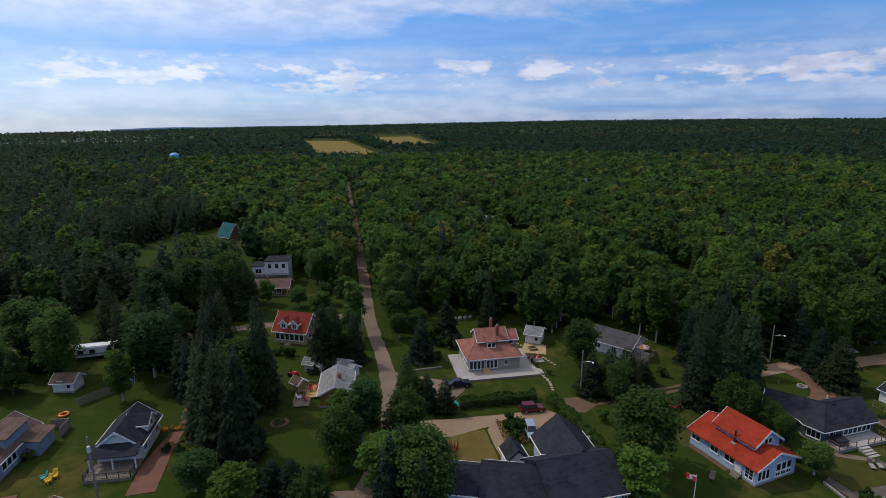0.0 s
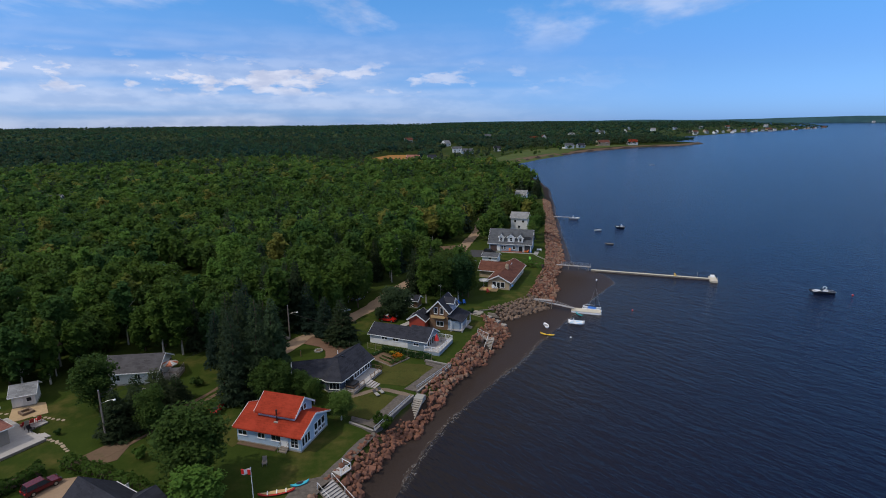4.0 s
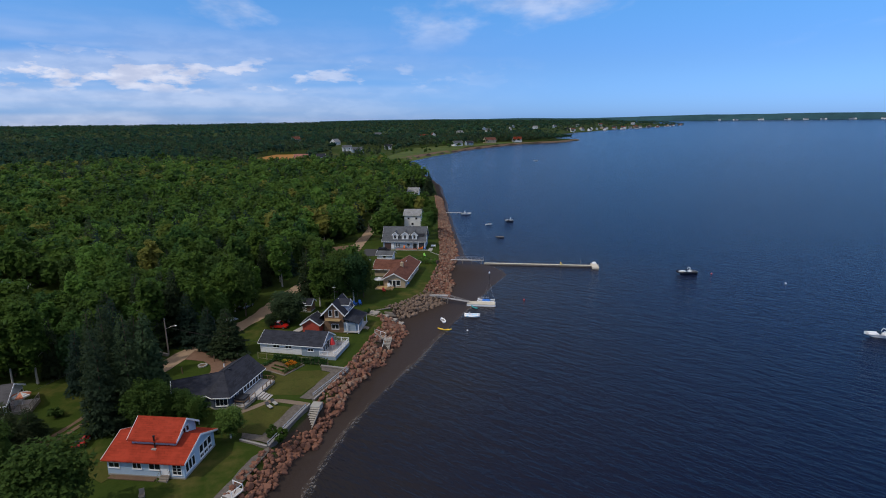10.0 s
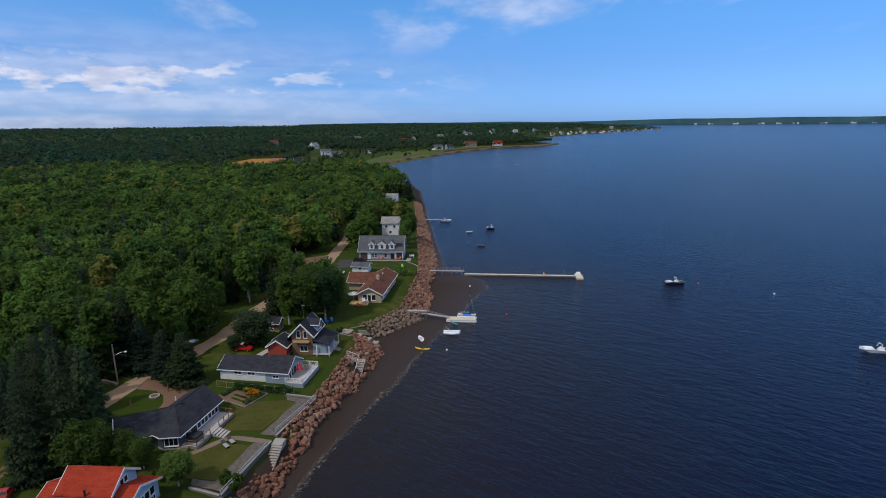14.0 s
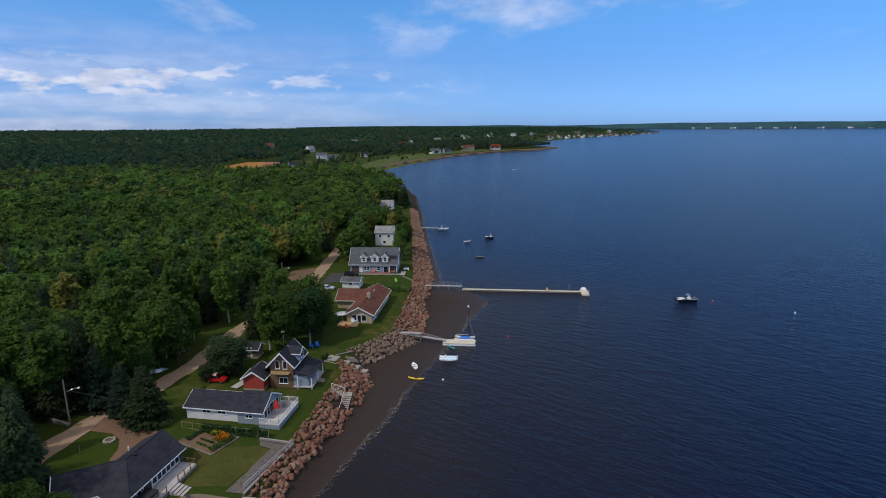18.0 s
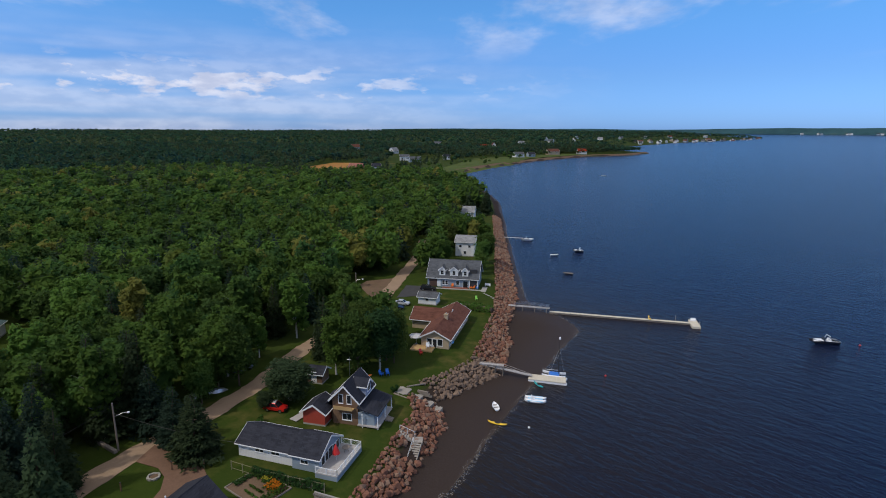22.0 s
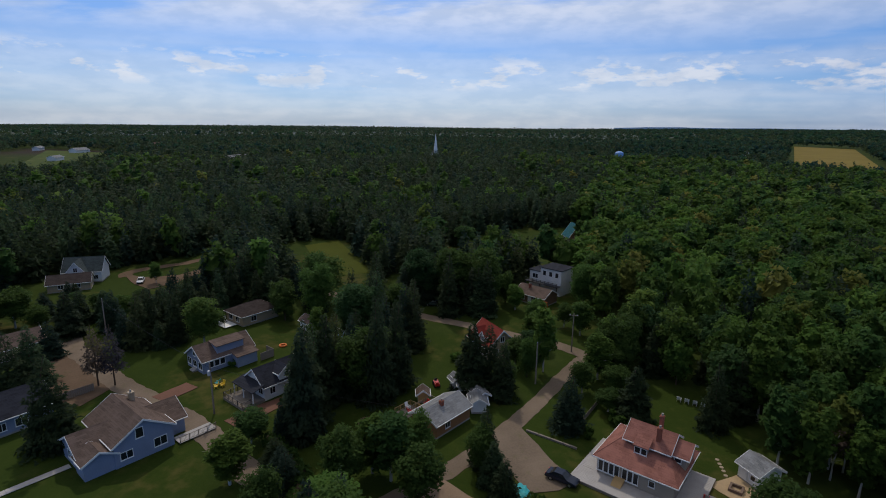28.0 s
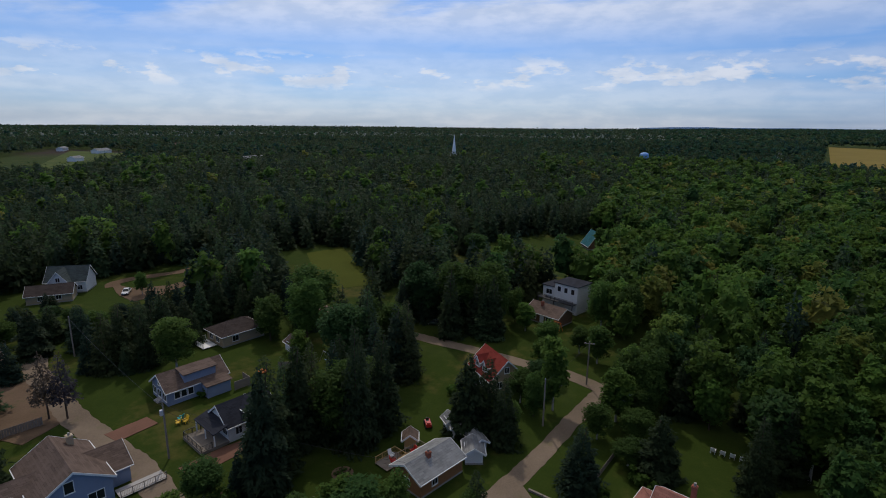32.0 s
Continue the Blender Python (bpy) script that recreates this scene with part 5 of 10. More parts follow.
    LAST[0].parent.matrix_basis = pose((p.x + q.x) / 2, (p.y + q.y) / 2, 0, 0, 0, math.degrees(math.atan2(p.y - q.y, p.x - q.x)))
    window(h, "S", 0.0, 0.4, 0.8, 1.2, 1.1, 1)
    p, q = inner[d], inner[e]
    LAST[0].parent.matrix_basis = pose((p.x + q.x) / 2, (p.y + q.y) / 2, 0, 0, 0, math.degrees(math.atan2(p.y - q.y, p.x - q.x)))
    part("roof_vent", rods(((-1.3, 2.6, 4.3), (-1.3, 2.6, 4.95), 0.09), n=7), WHITE, h)
    part("vent_box", boxes((-0.2, 1.0, 4.2, 0.25, 1.4, 4.62)), BLACK, h)
    dk = thing("deck", "pale grey wooden deck with rails along the bungalow", "deck", -28.15, 88.1, GZ, 72.5)
    planks(dk, -5.0, -3.0, 5.0, -0.05, 0.6, DECKWOOD, 0.36)
    part("skirt", boxes((-4.95, -2.95, -0.1, 4.95, -2.87, 0.53), (-4.95, -2.87, -0.1, -4.87, -0.1, 0.53), (4.87, -2.87, -0.1, 4.95, -0.1, 0.53)), OLDWOOD, dk)
    railing(dk, [(-4.9, -1.2), (-4.9, -2.9), (-1.5, -2.9)], 0.6, high=0.85, material=BROWNWOOD, bars=False)
    railing(dk, [(0.9, -2.9), (4.9, -2.9), (4.9, -0.3)], 0.6, high=0.85, material=BROWNWOOD, bars=False)
    for i in range(4):
        part("step", boxes((-1.3, -3.05 - 0.5 * (i + 1), -0.05, 0.7, -3.02 - 0.5 * i, 0.48 - 0.14 * i)), DECKWOOD, dk)
        part("riser", boxes((-1.32, -3.09 - 0.5 * (i + 1), -0.05, 0.72, -3.055 - 0.5 * (i + 1), 0.44 - 0.14 * i)), BROWNWOOD, dk)
        part("step", boxes((-5.05 - 0.42 * (i + 1), -1.6, -0.05, -5.02 - 0.42 * i, 0.1, 0.48 - 0.14 * i)), OLDWOOD, dk)
        part("riser", boxes((-5.09 - 0.42 * (i + 1), -1.62, -0.05, -5.055 - 0.42 * (i + 1), 0.12, 0.44 - 0.14 * i)), BROWNWOOD, dk)
    tub = thing("hot_tub", "dark square hot tub on a deck", "hot tub", -27.75, 84.6, GZ + 0.64, 72.5)
    part("shell", boxes((-0.9, -0.9, 0, 0.9, 0.9, 0.75)), DARKTRIM, tub)
    part("cover", boxes((-0.95, -0.95, 0.754, 0.95, 0.95, 0.86)), BLACK, tub)


def white_long_house():
    h = thing("house", "long white boarded cottage with a charcoal roof", "house", -24.6, 108.4, GZ, -15.5)
    h.matrix_world = h.matrix_world @ Matrix.Diagonal((0.92, 0.92, 0.90, 1))
    part("wall", gable_body(10.6, 6.4, 2.4, 4.1), SIDE_UPRIGHT, h)
    gable_roof(h, 10.6, 6.4, 2.4, 4.1, SHINGLE_DARK)
    for u in (-1.2, 1.8):
        window(h, "S", 3.2, u, 1.45, 1.5, 0.6, 1)
    window(h, "W", 5.3, 0.0, 1.0, 1.1, 1.0, 1)
    part("front_wall", gable_body(4.9, 7.0, 2.6, 4.7, -0.3, 7.6, -0.1), SIDE_GREY, h)
    gable_roof(h, 4.9, 7.0, 2.6, 4.7, SHINGLE_DARK, 7.6, -0.1, name="front_roof", seam=(0,))
    window(h, "S", 3.6, 7.4, 1.3, 1.3, 0.55, 1)
    for u in (-2.4, -1.2, 1.2, 2.4):
        window(h, "E", 10.05, u, 0.9, 0.9, 1.5, 0)
    door(h, "E", 10.05, 0.0, 0.6, WHITE, 1.3, 2.0, True)
    d = thing("deck", "white painted deck with a rail facing the sea", "deck", -14.3, 105.2, GZ, -15.5)
    planks(d, -1.7, -4.0, 1.9, 4.0, 0.8, DECKWOOD, 0.4)
    part("skirt", boxes((-1.7, -3.98, -0.1, 1.88, -3.9, 0.72), (1.8, -3.9, -0.1, 1.88, 3.9, 0.72)), SIDE_GREY, d)
    railing(d, [(-1.6, -3.9), (1.8, -3.9), (1.8, 3.9), (-1.6, 3.9)], 0.8, bars=True)
    u = thing("parasol", "closed red parasol standing on a deck", "parasol", -14.6, 105.0, GZ + 0.8)
    part("pole", rods(((0, 0, 0), (0, 0, 2.6), 0.03)), WHITE, u)
    part("canopy", lathe([(0.05, 0.9), (0.62, 1.1), (0.35, 1.9), (0.06, 2.6)], 8), RED, u)
    t = thing("garden_table", "round grey table on a deck", "table", -13.6, 107.2, GZ + 0.8)
    part("tabletop", lathe([(0.6, 0.7), (0.62, 0.74), (0.6, 0.77)], 14), OLDWOOD, t)
    for a in range(3):
        part("leg", rods(((0.4 * math.cos(a * 2.1), 0.4 * math.sin(a * 2.1), 0), (0.2 * math.cos(a * 2.1), 0.2 * math.sin(a * 2.1), 0.7), 0.03)), OLDWOOD, t)


def shingled_house():
    h = thing("house", "tall brown shingled cottage with a dark gable roof and blue trim", "house", -14.9, 119.6, GZ, -12)
    part("wall", gable_body(6.6, 4.6, 4.6, 7.0, -0.3, 0, 0, "y"), BROWNWOOD, h)
    gable_roof(h, 6.6, 4.6, 4.6, 7.0, SHINGLE_DARK, 0, 0, "y", over=0.5)
    for u in (-0.75, 0.75):
        window(h, "S", 3.3, u, 3.9, 0.7, 1.5, 0)
    window(h, "S", 3.3, 0.3, 0.9, 1.6, 1.1, 1)
    part("balcony", boxes((-1.7, -4.3, 3.1, 1.7, -3.305, 3.2), (-1.7, -4.3, 3.2, 1.7, -4.24, 3.75)), NEWWOOD, h)
    part("bay_wall", boxes((2.305, -3.3, -0.2, 5.2, 3.0, 2.5)), SIDE_GREY, h)
    porch = bmesh.new()
    prism_x([(-3.9, 2.5), (3.6, 2.5), (3.6, 2.62), (-3.9, 2.62)], 2.305, 6.1, porch)
    for v in porch.verts:
        v.co.z += (6.1 - v.co.x) * 0.28
    part("porch_roof", porch, SHINGLE_DARK, h)
    for px, py in ((5.9, -3.6), (5.9, 0), (5.9, 3.3), (3.2, -3.7)):
        part("post", boxes((px - 0.08, py - 0.08, -0.1, px + 0.08, py + 0.08, 2.5)), WHITE, h)
    part("porch_floor", boxes((2.31, -3.8, 0.3, 6.1, 3.5, 0.45)), DECKWOOD, h)
    for k in range(4):
        part("step", boxes((6.12 + 0.3 * k, -0.7, -0.05, 6.12 + 0.3 * (k + 1), 0.7, 0.36 - 0.1 * k)), OLDWOOD, h)
    part("dormer", gable_body(2.4, 2.2, 6.0, 6.9, 4.4, 1.7, 0.2, "x"), SIDE_DENIM, h)
    gable_roof(h, 2.4, 2.2, 6.0, 6.9, SHINGLE_DARK, 1.7, 0.2, "x", over=0.25, name="dormer_roof")
    window(h, "E", 2.9, 0.2, 5.0, 1.1, 1.1, 1)
    part("west_wall", boxes((-4.6, -2.4, -0.2, -2.305, 2.6, 2.3)), BROWNWOOD, h)
    lean = bmesh.new()
    prism_x([(-2.8, 2.35), (2.9, 2.35), (2.9, 2.5), (-2.8, 2.5)], -5.1, -2.305, lean)
    for v in lean.verts:
        v.co.z += (v.co.x + 5.1) * 0.62
    part("lean_to_roof", lean, SHINGLE_DARK, h)
    part("antenna", rods(((-1.6, 2.6, 6.0), (-1.6, 2.6, 9.4), 0.03), ((-2.0, 2.6, 9.0), (-1.2, 2.6, 9.0), 0.02)), STEEL, h)
    s = plain_house("small barn red shed with a grey roof", -20.4, 117.9, 78, 4.2, 4.0, 2.4, 3.7, SIDE_BARNRED, SHINGLE_DARK, name="shed", category="shed")
    return h, s


def brown_house():
    h = thing("house", "beige house with red-brown hipped and gabled roofs", "house", 0.4, 160.2, GZ, 77)
    part("wall", gable_body(21.0, 6.6, 2.5, 4.2), SIDE_TAN, h)
    gable_roof(h, 21.0, 6.6, 2.5, 4.2, SHINGLE_BROWN, over=0.6)
    part("wing_wall", gable_body(9.0, 7.0, 2.5, 4.4, -0.3, 4.2, 4.6, "y"), SIDE_TAN, h)
    gable_roof(h, 9.0, 7.0, 2.5, 4.4, SHINGLE_BROWN, 4.2, 4.6, "y", over=0.6, name="wing_roof")
    chimney(h, -1.8, -0.4, 3.0, 5.4, 0.9, SIDE_TAN)
    for u in (-9.4, -7.8, -3.0, -1.2, 2.0, 4.5, 7.5):
        window(h, "S", 3.3, u, 0.8, 1.1, 1.2, 1)
    for u in (-1.2, 1.3):
        window(h, "W", 10.5, u, 0.7, 1.1, 1.5, 0)
    door(h, "W", 10.5, 0.05, 0.15, WHITE, 0.9, 2.0, True)
    d = thing("deck", "new yellow wooden deck in front of a beige house", "deck", -4.6, 150.0, GZ, -13)
    planks(d, -2.6, -2.2, 2.6, 1.0, 0.3, NEWWOOD, 0.4)
    part("skirt", boxes((-2.6, -2.2, -0.1, 2.6, -2.1, 0.23), (2.5, -2.1, -0.1, 2.6, 1.0, 0.23)), NEWWOOD, d)
    parasol(-6.4, 151.6, GZ + 0.3, GELCOAT, "open white parasol over a wooden deck", 1.7)
    for cx, cy, r_ in ((-3.6, 149.2, 10), (-2.9, 149.9, 60)):
        lawn_chair(cx, cy, GZ + 0.3, r_, WHITE, "white plastic garden chair on a deck")


def parasol(x, y, z, material, label, r=1.4, tall=2.5):
    u = thing("parasol", label, "parasol", x, y, z)
    part("pole", rods(((0, 0, 0), (0, 0, tall), 0.03)), WHITE, u)
    part("base_plate", lathe([(0.3, 0.0), (0.3, 0.06), (0.1, 0.12)], 12), CONCRETE, u)
    bm = bmesh.new()
    top = bm.verts.new((0, 0, tall + 0.12))
    ring = [bm.verts.new((r * math.cos(i * math.pi / 4), r * math.sin(i * math.pi / 4), tall - 0.42)) for i in range(8)]
    drop = [bm.verts.new((r * math.cos(i * math.pi / 4), r * math.sin(i * math.pi / 4), tall - 0.62)) for i in range(8)]
    for i in range(8):
        bm.faces.new((top, ring[i], ring[(i + 1) % 8]))
        bm.faces.new((ring[i], drop[i], drop[(i + 1) % 8], ring[(i + 1) % 8]))
    bmesh.ops.solidify(bm, geom=bm.faces[:], thickness=0.02)
    part("canopy", bm, material, u)
    for i in range(8):
        part("rib", rods(((0, 0, tall + 0.05), (r * 0.97 * math.cos(i * math.pi / 4), r * 0.97 * math.sin(i * math.pi / 4), tall - 0.47), 0.012), n=4), WHITE, u)
    return u


def lawn_chair(x, y, z, rz, material, label, group=""):
    c = thing("garden_chair", label, "chair", x, y, z, rz, group)
    part("seat", boxes((-0.32, -0.35, 0.36, 0.32, 0.3, 0.42)), material, c)
    back = boxes((-0.32, 0.28, 0.4, 0.32, 0.34, 1.15))
    for v in back.verts:
        v.co.y += (v.co.z - 0.4) * 0.35
    part("backrest", back, material, c)
    for sx in (-0.3, 0.3):
        part("armrest", boxes((sx - 0.06, -0.4, 0.6, sx + 0.06, 0.38, 0.64)), material, c)
        for sy in (-0.3, 0.26):
            part("leg", boxes((sx - 0.03, sy - 0.03, 0, sx + 0.03, sy + 0.03, 0.6)), material, c)
    return c


def cape_house():
    h = thing("house", "large grey house with a grey roof and three white dormers", "house", 2.1, 204.6, GZ, -8.5)
    L, W = 16.2, 10.4
    part("wall", gable_body(L, W, 3.1, 7.6), SIDE_GREY, h)
    gable_roof(h, L, W, 3.1, 7.6, SHINGLE_GREY, over=0.45)
    for u in (-3.4, 0.4, 4.0):
        wide = 2.6 if abs(u - 0.4) < 0.1 else 1.9
        part("dormer", gable_body(3.2, wide, 5.4, 6.4, 3.2, u, -3.2, "y"), SIDE_WHITE, h)
        gable_roof(h, 3.2, wide, 5.4, 6.4, SHINGLE_GREY, u, -3.2, "y", over=0.25, name="dormer_roof")
        window(h, "S", 4.8, u, 4.0, 0.85, 1.3, 0, rows=1)
    leaf = part("garage_door", boxes((-7.5, -W / 2 - 0.06, 0.05, -4.9, -W / 2 - 0.003, 2.4)), surface("brown_garage_door", (0.09, 0.05, 0.04), 0.6), h)
    for k in range(3):
        part("panel_joint", boxes((-7.5, -W / 2 - 0.075, 0.6 + 0.6 * k, -4.9, -W / 2 - 0.063, 0.64 + 0.6 * k)), DARKTRIM, leaf)
    for u, w_ in ((-2.9, 0.7), (-1.9, 0.7), (1.7, 1.0)):
        window(h, "S", W / 2, u, 0.9, w_, 1.3, 0, rows=1)
    door(h, "S", W / 2, 4.2, 0.15, WHITE, 1.5, 2.1, True)
    # Dark slab set on the wall, standing for the shade inside the porch.
    part("porch_recess", boxes((5.6, -W / 2 - 0.05, 0.1, 7.9, -W / 2 - 0.003, 2.6)), DARKTRIM, h)
    for u in (5.5, 8.0):
        part("post", boxes((u - 0.12, -W / 2 - 0.3, 0.0, u + 0.12, -W / 2 - 0.06, 2.95)), WHITE, h)
    door(h, "S", W / 2, -4.4, 0.15, WHITE)
    # Dark block on the roof slope, standing for a shaded balcony opening.
    part("balcony_recess", boxes((5.2, -3.9, 4.5, 7.7, -3.1, 5.8)), DARKTRIM, h)
    part("walkway", boxes((-5.0, -W / 2 - 2.4, -0.1, 9.6, -W / 2 - 1.5, 0.1)), CONCRETE, h)
    part("stone_bed", boxes((-3.0, -W / 2 - 1.3, -0.1, 5.0, -W / 2 - 0.7, 0.35)), BRICK, h)
    part("side_walk", boxes((9.4, -W / 2 - 3.0, -0.1, 11.0, -W / 2 + 2.0, 0.08)), CONCRETE, h)
    lawn_chair(1.3, 198.45, GZ + 0.35, -10, ORANGE, "orange garden chair in front of a grey house")
    lawn_chair(7.1, 198.2, GZ, 20, ORANGE, "orange garden chair in front of a grey house")
    lawn_chair(8.0, 198.0, GZ, -30, ORANGE, "orange garden chair in front of a grey house")
    lawn_chair(9.2, 197.9, GZ, 10, BLUE, "blue garden chair in front of a grey house")
    bench = thing("bench", "white garden bench beside a pale walk", "bench", 12.6, 201.0, GZ, -8.5)
    part("seat", boxes((-0.9, -0.25, 0.4, 0.9, 0.25, 0.46)), WHITE, bench)
    part("backrest", boxes((-0.9, 0.25, 0.42, 0.9, 0.31, 0.95)), WHITE, bench)
    for u in (-0.8, 0.8):
        part("leg", boxes((u - 0.05, -0.22, 0, u + 0.05, 0.22, 0.4)), WHITE, bench)
    for k in range(5):
        stone = thing("stepping_stone", "pale square stepping stone in a lawn", "stepping stone", 11.2 + 0.62 * k, 193.4 - 1.2 * k, GZ, 30 + 17 * k, group="stepping stones by the grey house")
        part("slab", boxes((-0.32, -0.3, -0.05, 0.32, 0.3, 0.07)), CONCRETE, stone)


def pink_house():
    h = thing("house", "taupe house with a faded red hipped roof and two brick chimneys", "house", -82.2, 58.4, GZ, 67)
    L, W = 10.6, 9.6
    part("wall", boxes((-L / 2, -W / 2, -0.2, L / 2, W / 2, 3.1)), SIDE_TAUPE, h)
    hip_roof(h, L, W, 3.1, 5.6, SHINGLE_PINK, over=0.6, run=2.6)
    part("upper_wall", gable_body(6.0, 5.2, 5.4, 7.0, 3.2, 0.4, 1.0, "x"), SIDE_TAUPE, h)
    gable_roof(h, 6.0, 5.2, 5.4, 7.0, SHINGLE_PINK, 0.4, 1.0, name="upper_roof", over=0.4)
    part("dormer", boxes((-1.0, -2.7, 4.2, 0.8, -1.2, 5.5)), SIDE_TAUPE, h)
    cap = boxes((-1.2, -2.95, 5.5, 1.0, -1.0, 5.62))
    for v in cap.verts:
        v.co.z += (v.co.y + 2.95) * 0.4
    part("dormer_roof", cap, SHINGLE_PINK, h)
    for u in (-0.55, 0.35):
        window(h, "S", 2.7, u, 4.45, 0.7, 0.85, 0)
    part("side_storey", gable_body(2.2, 4.0, 5.2, 6.4, 3.2, 4.5, 0.9, "x"), SIDE_TAUPE, h)
    gable_roof(h, 2.2, 4.0, 5.2, 6.4, SHINGLE_PINK, 4.6, 0.9, name="side_roof", over=0.35)
    window(h, "S", 1.1, 4.5, 4.3, 0.8, 0.9, 0)
    window(h, "E", 5.6, 0.9, 4.3, 0.8, 0.9, 1)
    chimney(h, 1.6, -0.6, 4.6, 8.2, 0.6)
    chimney(h, 1.0, 2.2, 4.6, 8.6, 0.55)
    for k in range(7):
        window(h, "S", W / 2, -4.8 + 0.78 * k + (0.35 if k > 3 else 0), 0.9, 0.6, 1.6, 0)
    window(h, "S", W / 2, 2.4, 1.5, 0.7, 0.8, 0)
    for k in range(4):
        window(h, "W", L / 2, -4.2 + 1.6 * k, 0.9, 1.1, 1.5, 1)
    door(h, "E", L / 2, -1.0, 0.5, WHITE, 1.4, 2.0, True)
    window(h, "E", L / 2, 2.0, 1.0, 1.0, 1.2, 1)
    d = thing("deck", "wide weathered pale grey deck round a house", "deck", -82.2, 58.4, GZ, 67)
    planks(d, -8.0, -8.4, 8.6, -4.84, 0.42, DECKWOOD, 0.3)
    planks(d, 5.34, -4.8, 8.6, 4.4, 0.42, DECKWOOD, 0.4)
    planks(d, -8.0, -4.8, -5.34, 4.0, 0.42, DECKWOOD, 0.4)
    part("skirt", boxes((-8.0, -8.4, -0.1, 8.6, -8.3, 0.36), (8.5, -8.3, -0.1, 8.6, 4.4, 0.36), (-8.0, -8.3, -0.1, -7.9, 4.0, 0.36)), OLDWOOD, d)
    part("bulkhead", prism_x([(-6.6, 0.425), (-4.84, 0.425), (-4.84, 1.0)], -2.6, -1.2), NEWWOOD, d, "yellow wooden cellar hatch")
    for k in range(3):
        part("step", boxes((8.62 + 0.34 * k, -7.6, -0.05, 8.62 + 0.34 * (k + 1), -5.6, 0.34 - 0.12 * k)), DECKWOOD, d)
    lw = thing("deck", "small detached platform with red chairs", "deck", -77.2, 67.0, GZ, 67)
    planks(lw, -1.6, -1.6, 1.6, 1.6, 0.25, DECKWOOD, 0.4)
    part("skirt", boxes((-1.6, -1.6, -0.1, 1.6, -1.5, 0.19), (1.5, -1.5, -0.1, 1.6, 1.6, 0.19)), OLDWOOD, lw)
    for k in range(3):
        lawn_chair(-77.8 + 0.5 * k, 65.9 + 0.95 * k, GZ + 0.25, 67 + 180, RED, "red garden chair on a platform", "red garden chairs")
    pit = thing("fire_pit", "square stone fire pit on sandy paving", "fire pit", -81.6, 70.4, GZ + 0.08, 67)
    for b in ((-0.9, -0.9, 0, 0.9, -0.6, 0.4), (-0.9, 0.6, 0, 0.9, 0.9, 0.4), (-0.9, -0.6, 0, -0.6, 0.6, 0.4), (0.6, -0.6, 0, 0.9, 0.6, 0.4)):
        part("kerb", boxes(b), GREYROCK, pit)
    for k in range(4):
        lawn_chair(-106.0 + 0.35 * k, 66.1 + 1.3 * k, GZ, 250, WHITE, "white garden lounger on a back lawn", "white loungers on the lawn")
    for k, (sx, sy) in enumerate([(-71.9 + 0.62 * q + 0.12 * math.sin(q * 2.1), 63.4 - 0.05 * q * q / 2 + 0.1 * math.cos(q * 3.0)) for q in range(11)] + [(-88.6 + 0.95 * q + 0.1 * math.sin(q * 1.7), 69.3 + 0.5 * math.sin(q * 0.25)) for q in range(17) if not 6 < q < 10]):
        st = new("stepping_stone", None)
        st.matrix_world = pose(sx, sy, GZ, 0, 0, 40 * k)
        tagged(st, "flat pale stepping stone set in a lawn", "stone", "stepping stones")
        part("slab", lathe([(0.29, -0.05), (0.32, 0.04), (0.28, 0.07)], 7), surface("flagstone", (0.36, 0.29, 0.21), 0.9, vary=0.2) if k == 0 else bpy.data.materials["flagstone"], st)


SHINGLE_SLATE = shingle("slate_grey_roof", (0.066, 0.064, 0.068), vary=0.2)


def umbrella_house():
    h = plain_house("white bungalow with a grey roof and dark windows", -71.2, 85.5, 14, 9.8, 7.4, 2.6, 4.5, SIDE_WHITE, SHINGLE_SLATE,
                    (("S", -2.6, 1.1, 1.2, 1.0, 1), ("S", 1.2, 1.1, 0.9, 1.0, 1), ("S", 3.9, 0.6, 1.4, 1.6, 1), ("E", -2.6, 0.6, 1.6, 1.6, 1), ("E", 2.6, 0.8, 1.8, 1.4, 1)), (("E", 0.2, WHITE),))
    d = thing("deck", "small grey deck with latticed skirt", "deck", -64.9, 86.9, GZ, 14)
    planks(d, -1.3, -2.4, 1.5, 1.8, 0.7, DECKWOOD, 0.4)
    part("skirt", boxes((-1.3, -2.4, -0.1, 1.5, -2.3, 0.63), (1.4, -2.3, -0.1, 1.5, 1.8, 0.63)), OLDWOOD, d)
    railing(d, [(-1.2, -2.3), (1.45, -2.3), (1.45, 1.7)], 0.7, material=OLDWOOD)
    stripes = surface("coral_canvas", (0.72, 0.26, 0.15), 0.8, vary=0.3, scale=1.5, fine=2.0)
    shade = parasol(-65.0, 86.3, GZ + 0.7, stripes, "coral striped parasol open over a deck", 1.5)
    canopy = next(c for c in shade.children if c.name.startswith("canopy")).data
    canopy.materials.append(WHITE)
    for poly in canopy.polygons:
        poly.material_index = int(math.degrees(math.atan2(poly.center.y, poly.center.x)) % 360 / 45) % 2
    s = plain_house("small white lean-to shed beside a bungalow", -78.2, 84.4, 14, 2.4, 3.0, 2.0, 2.7, SIDE_WHITE, SHINGLE_GREY, name="shed", category="shed")


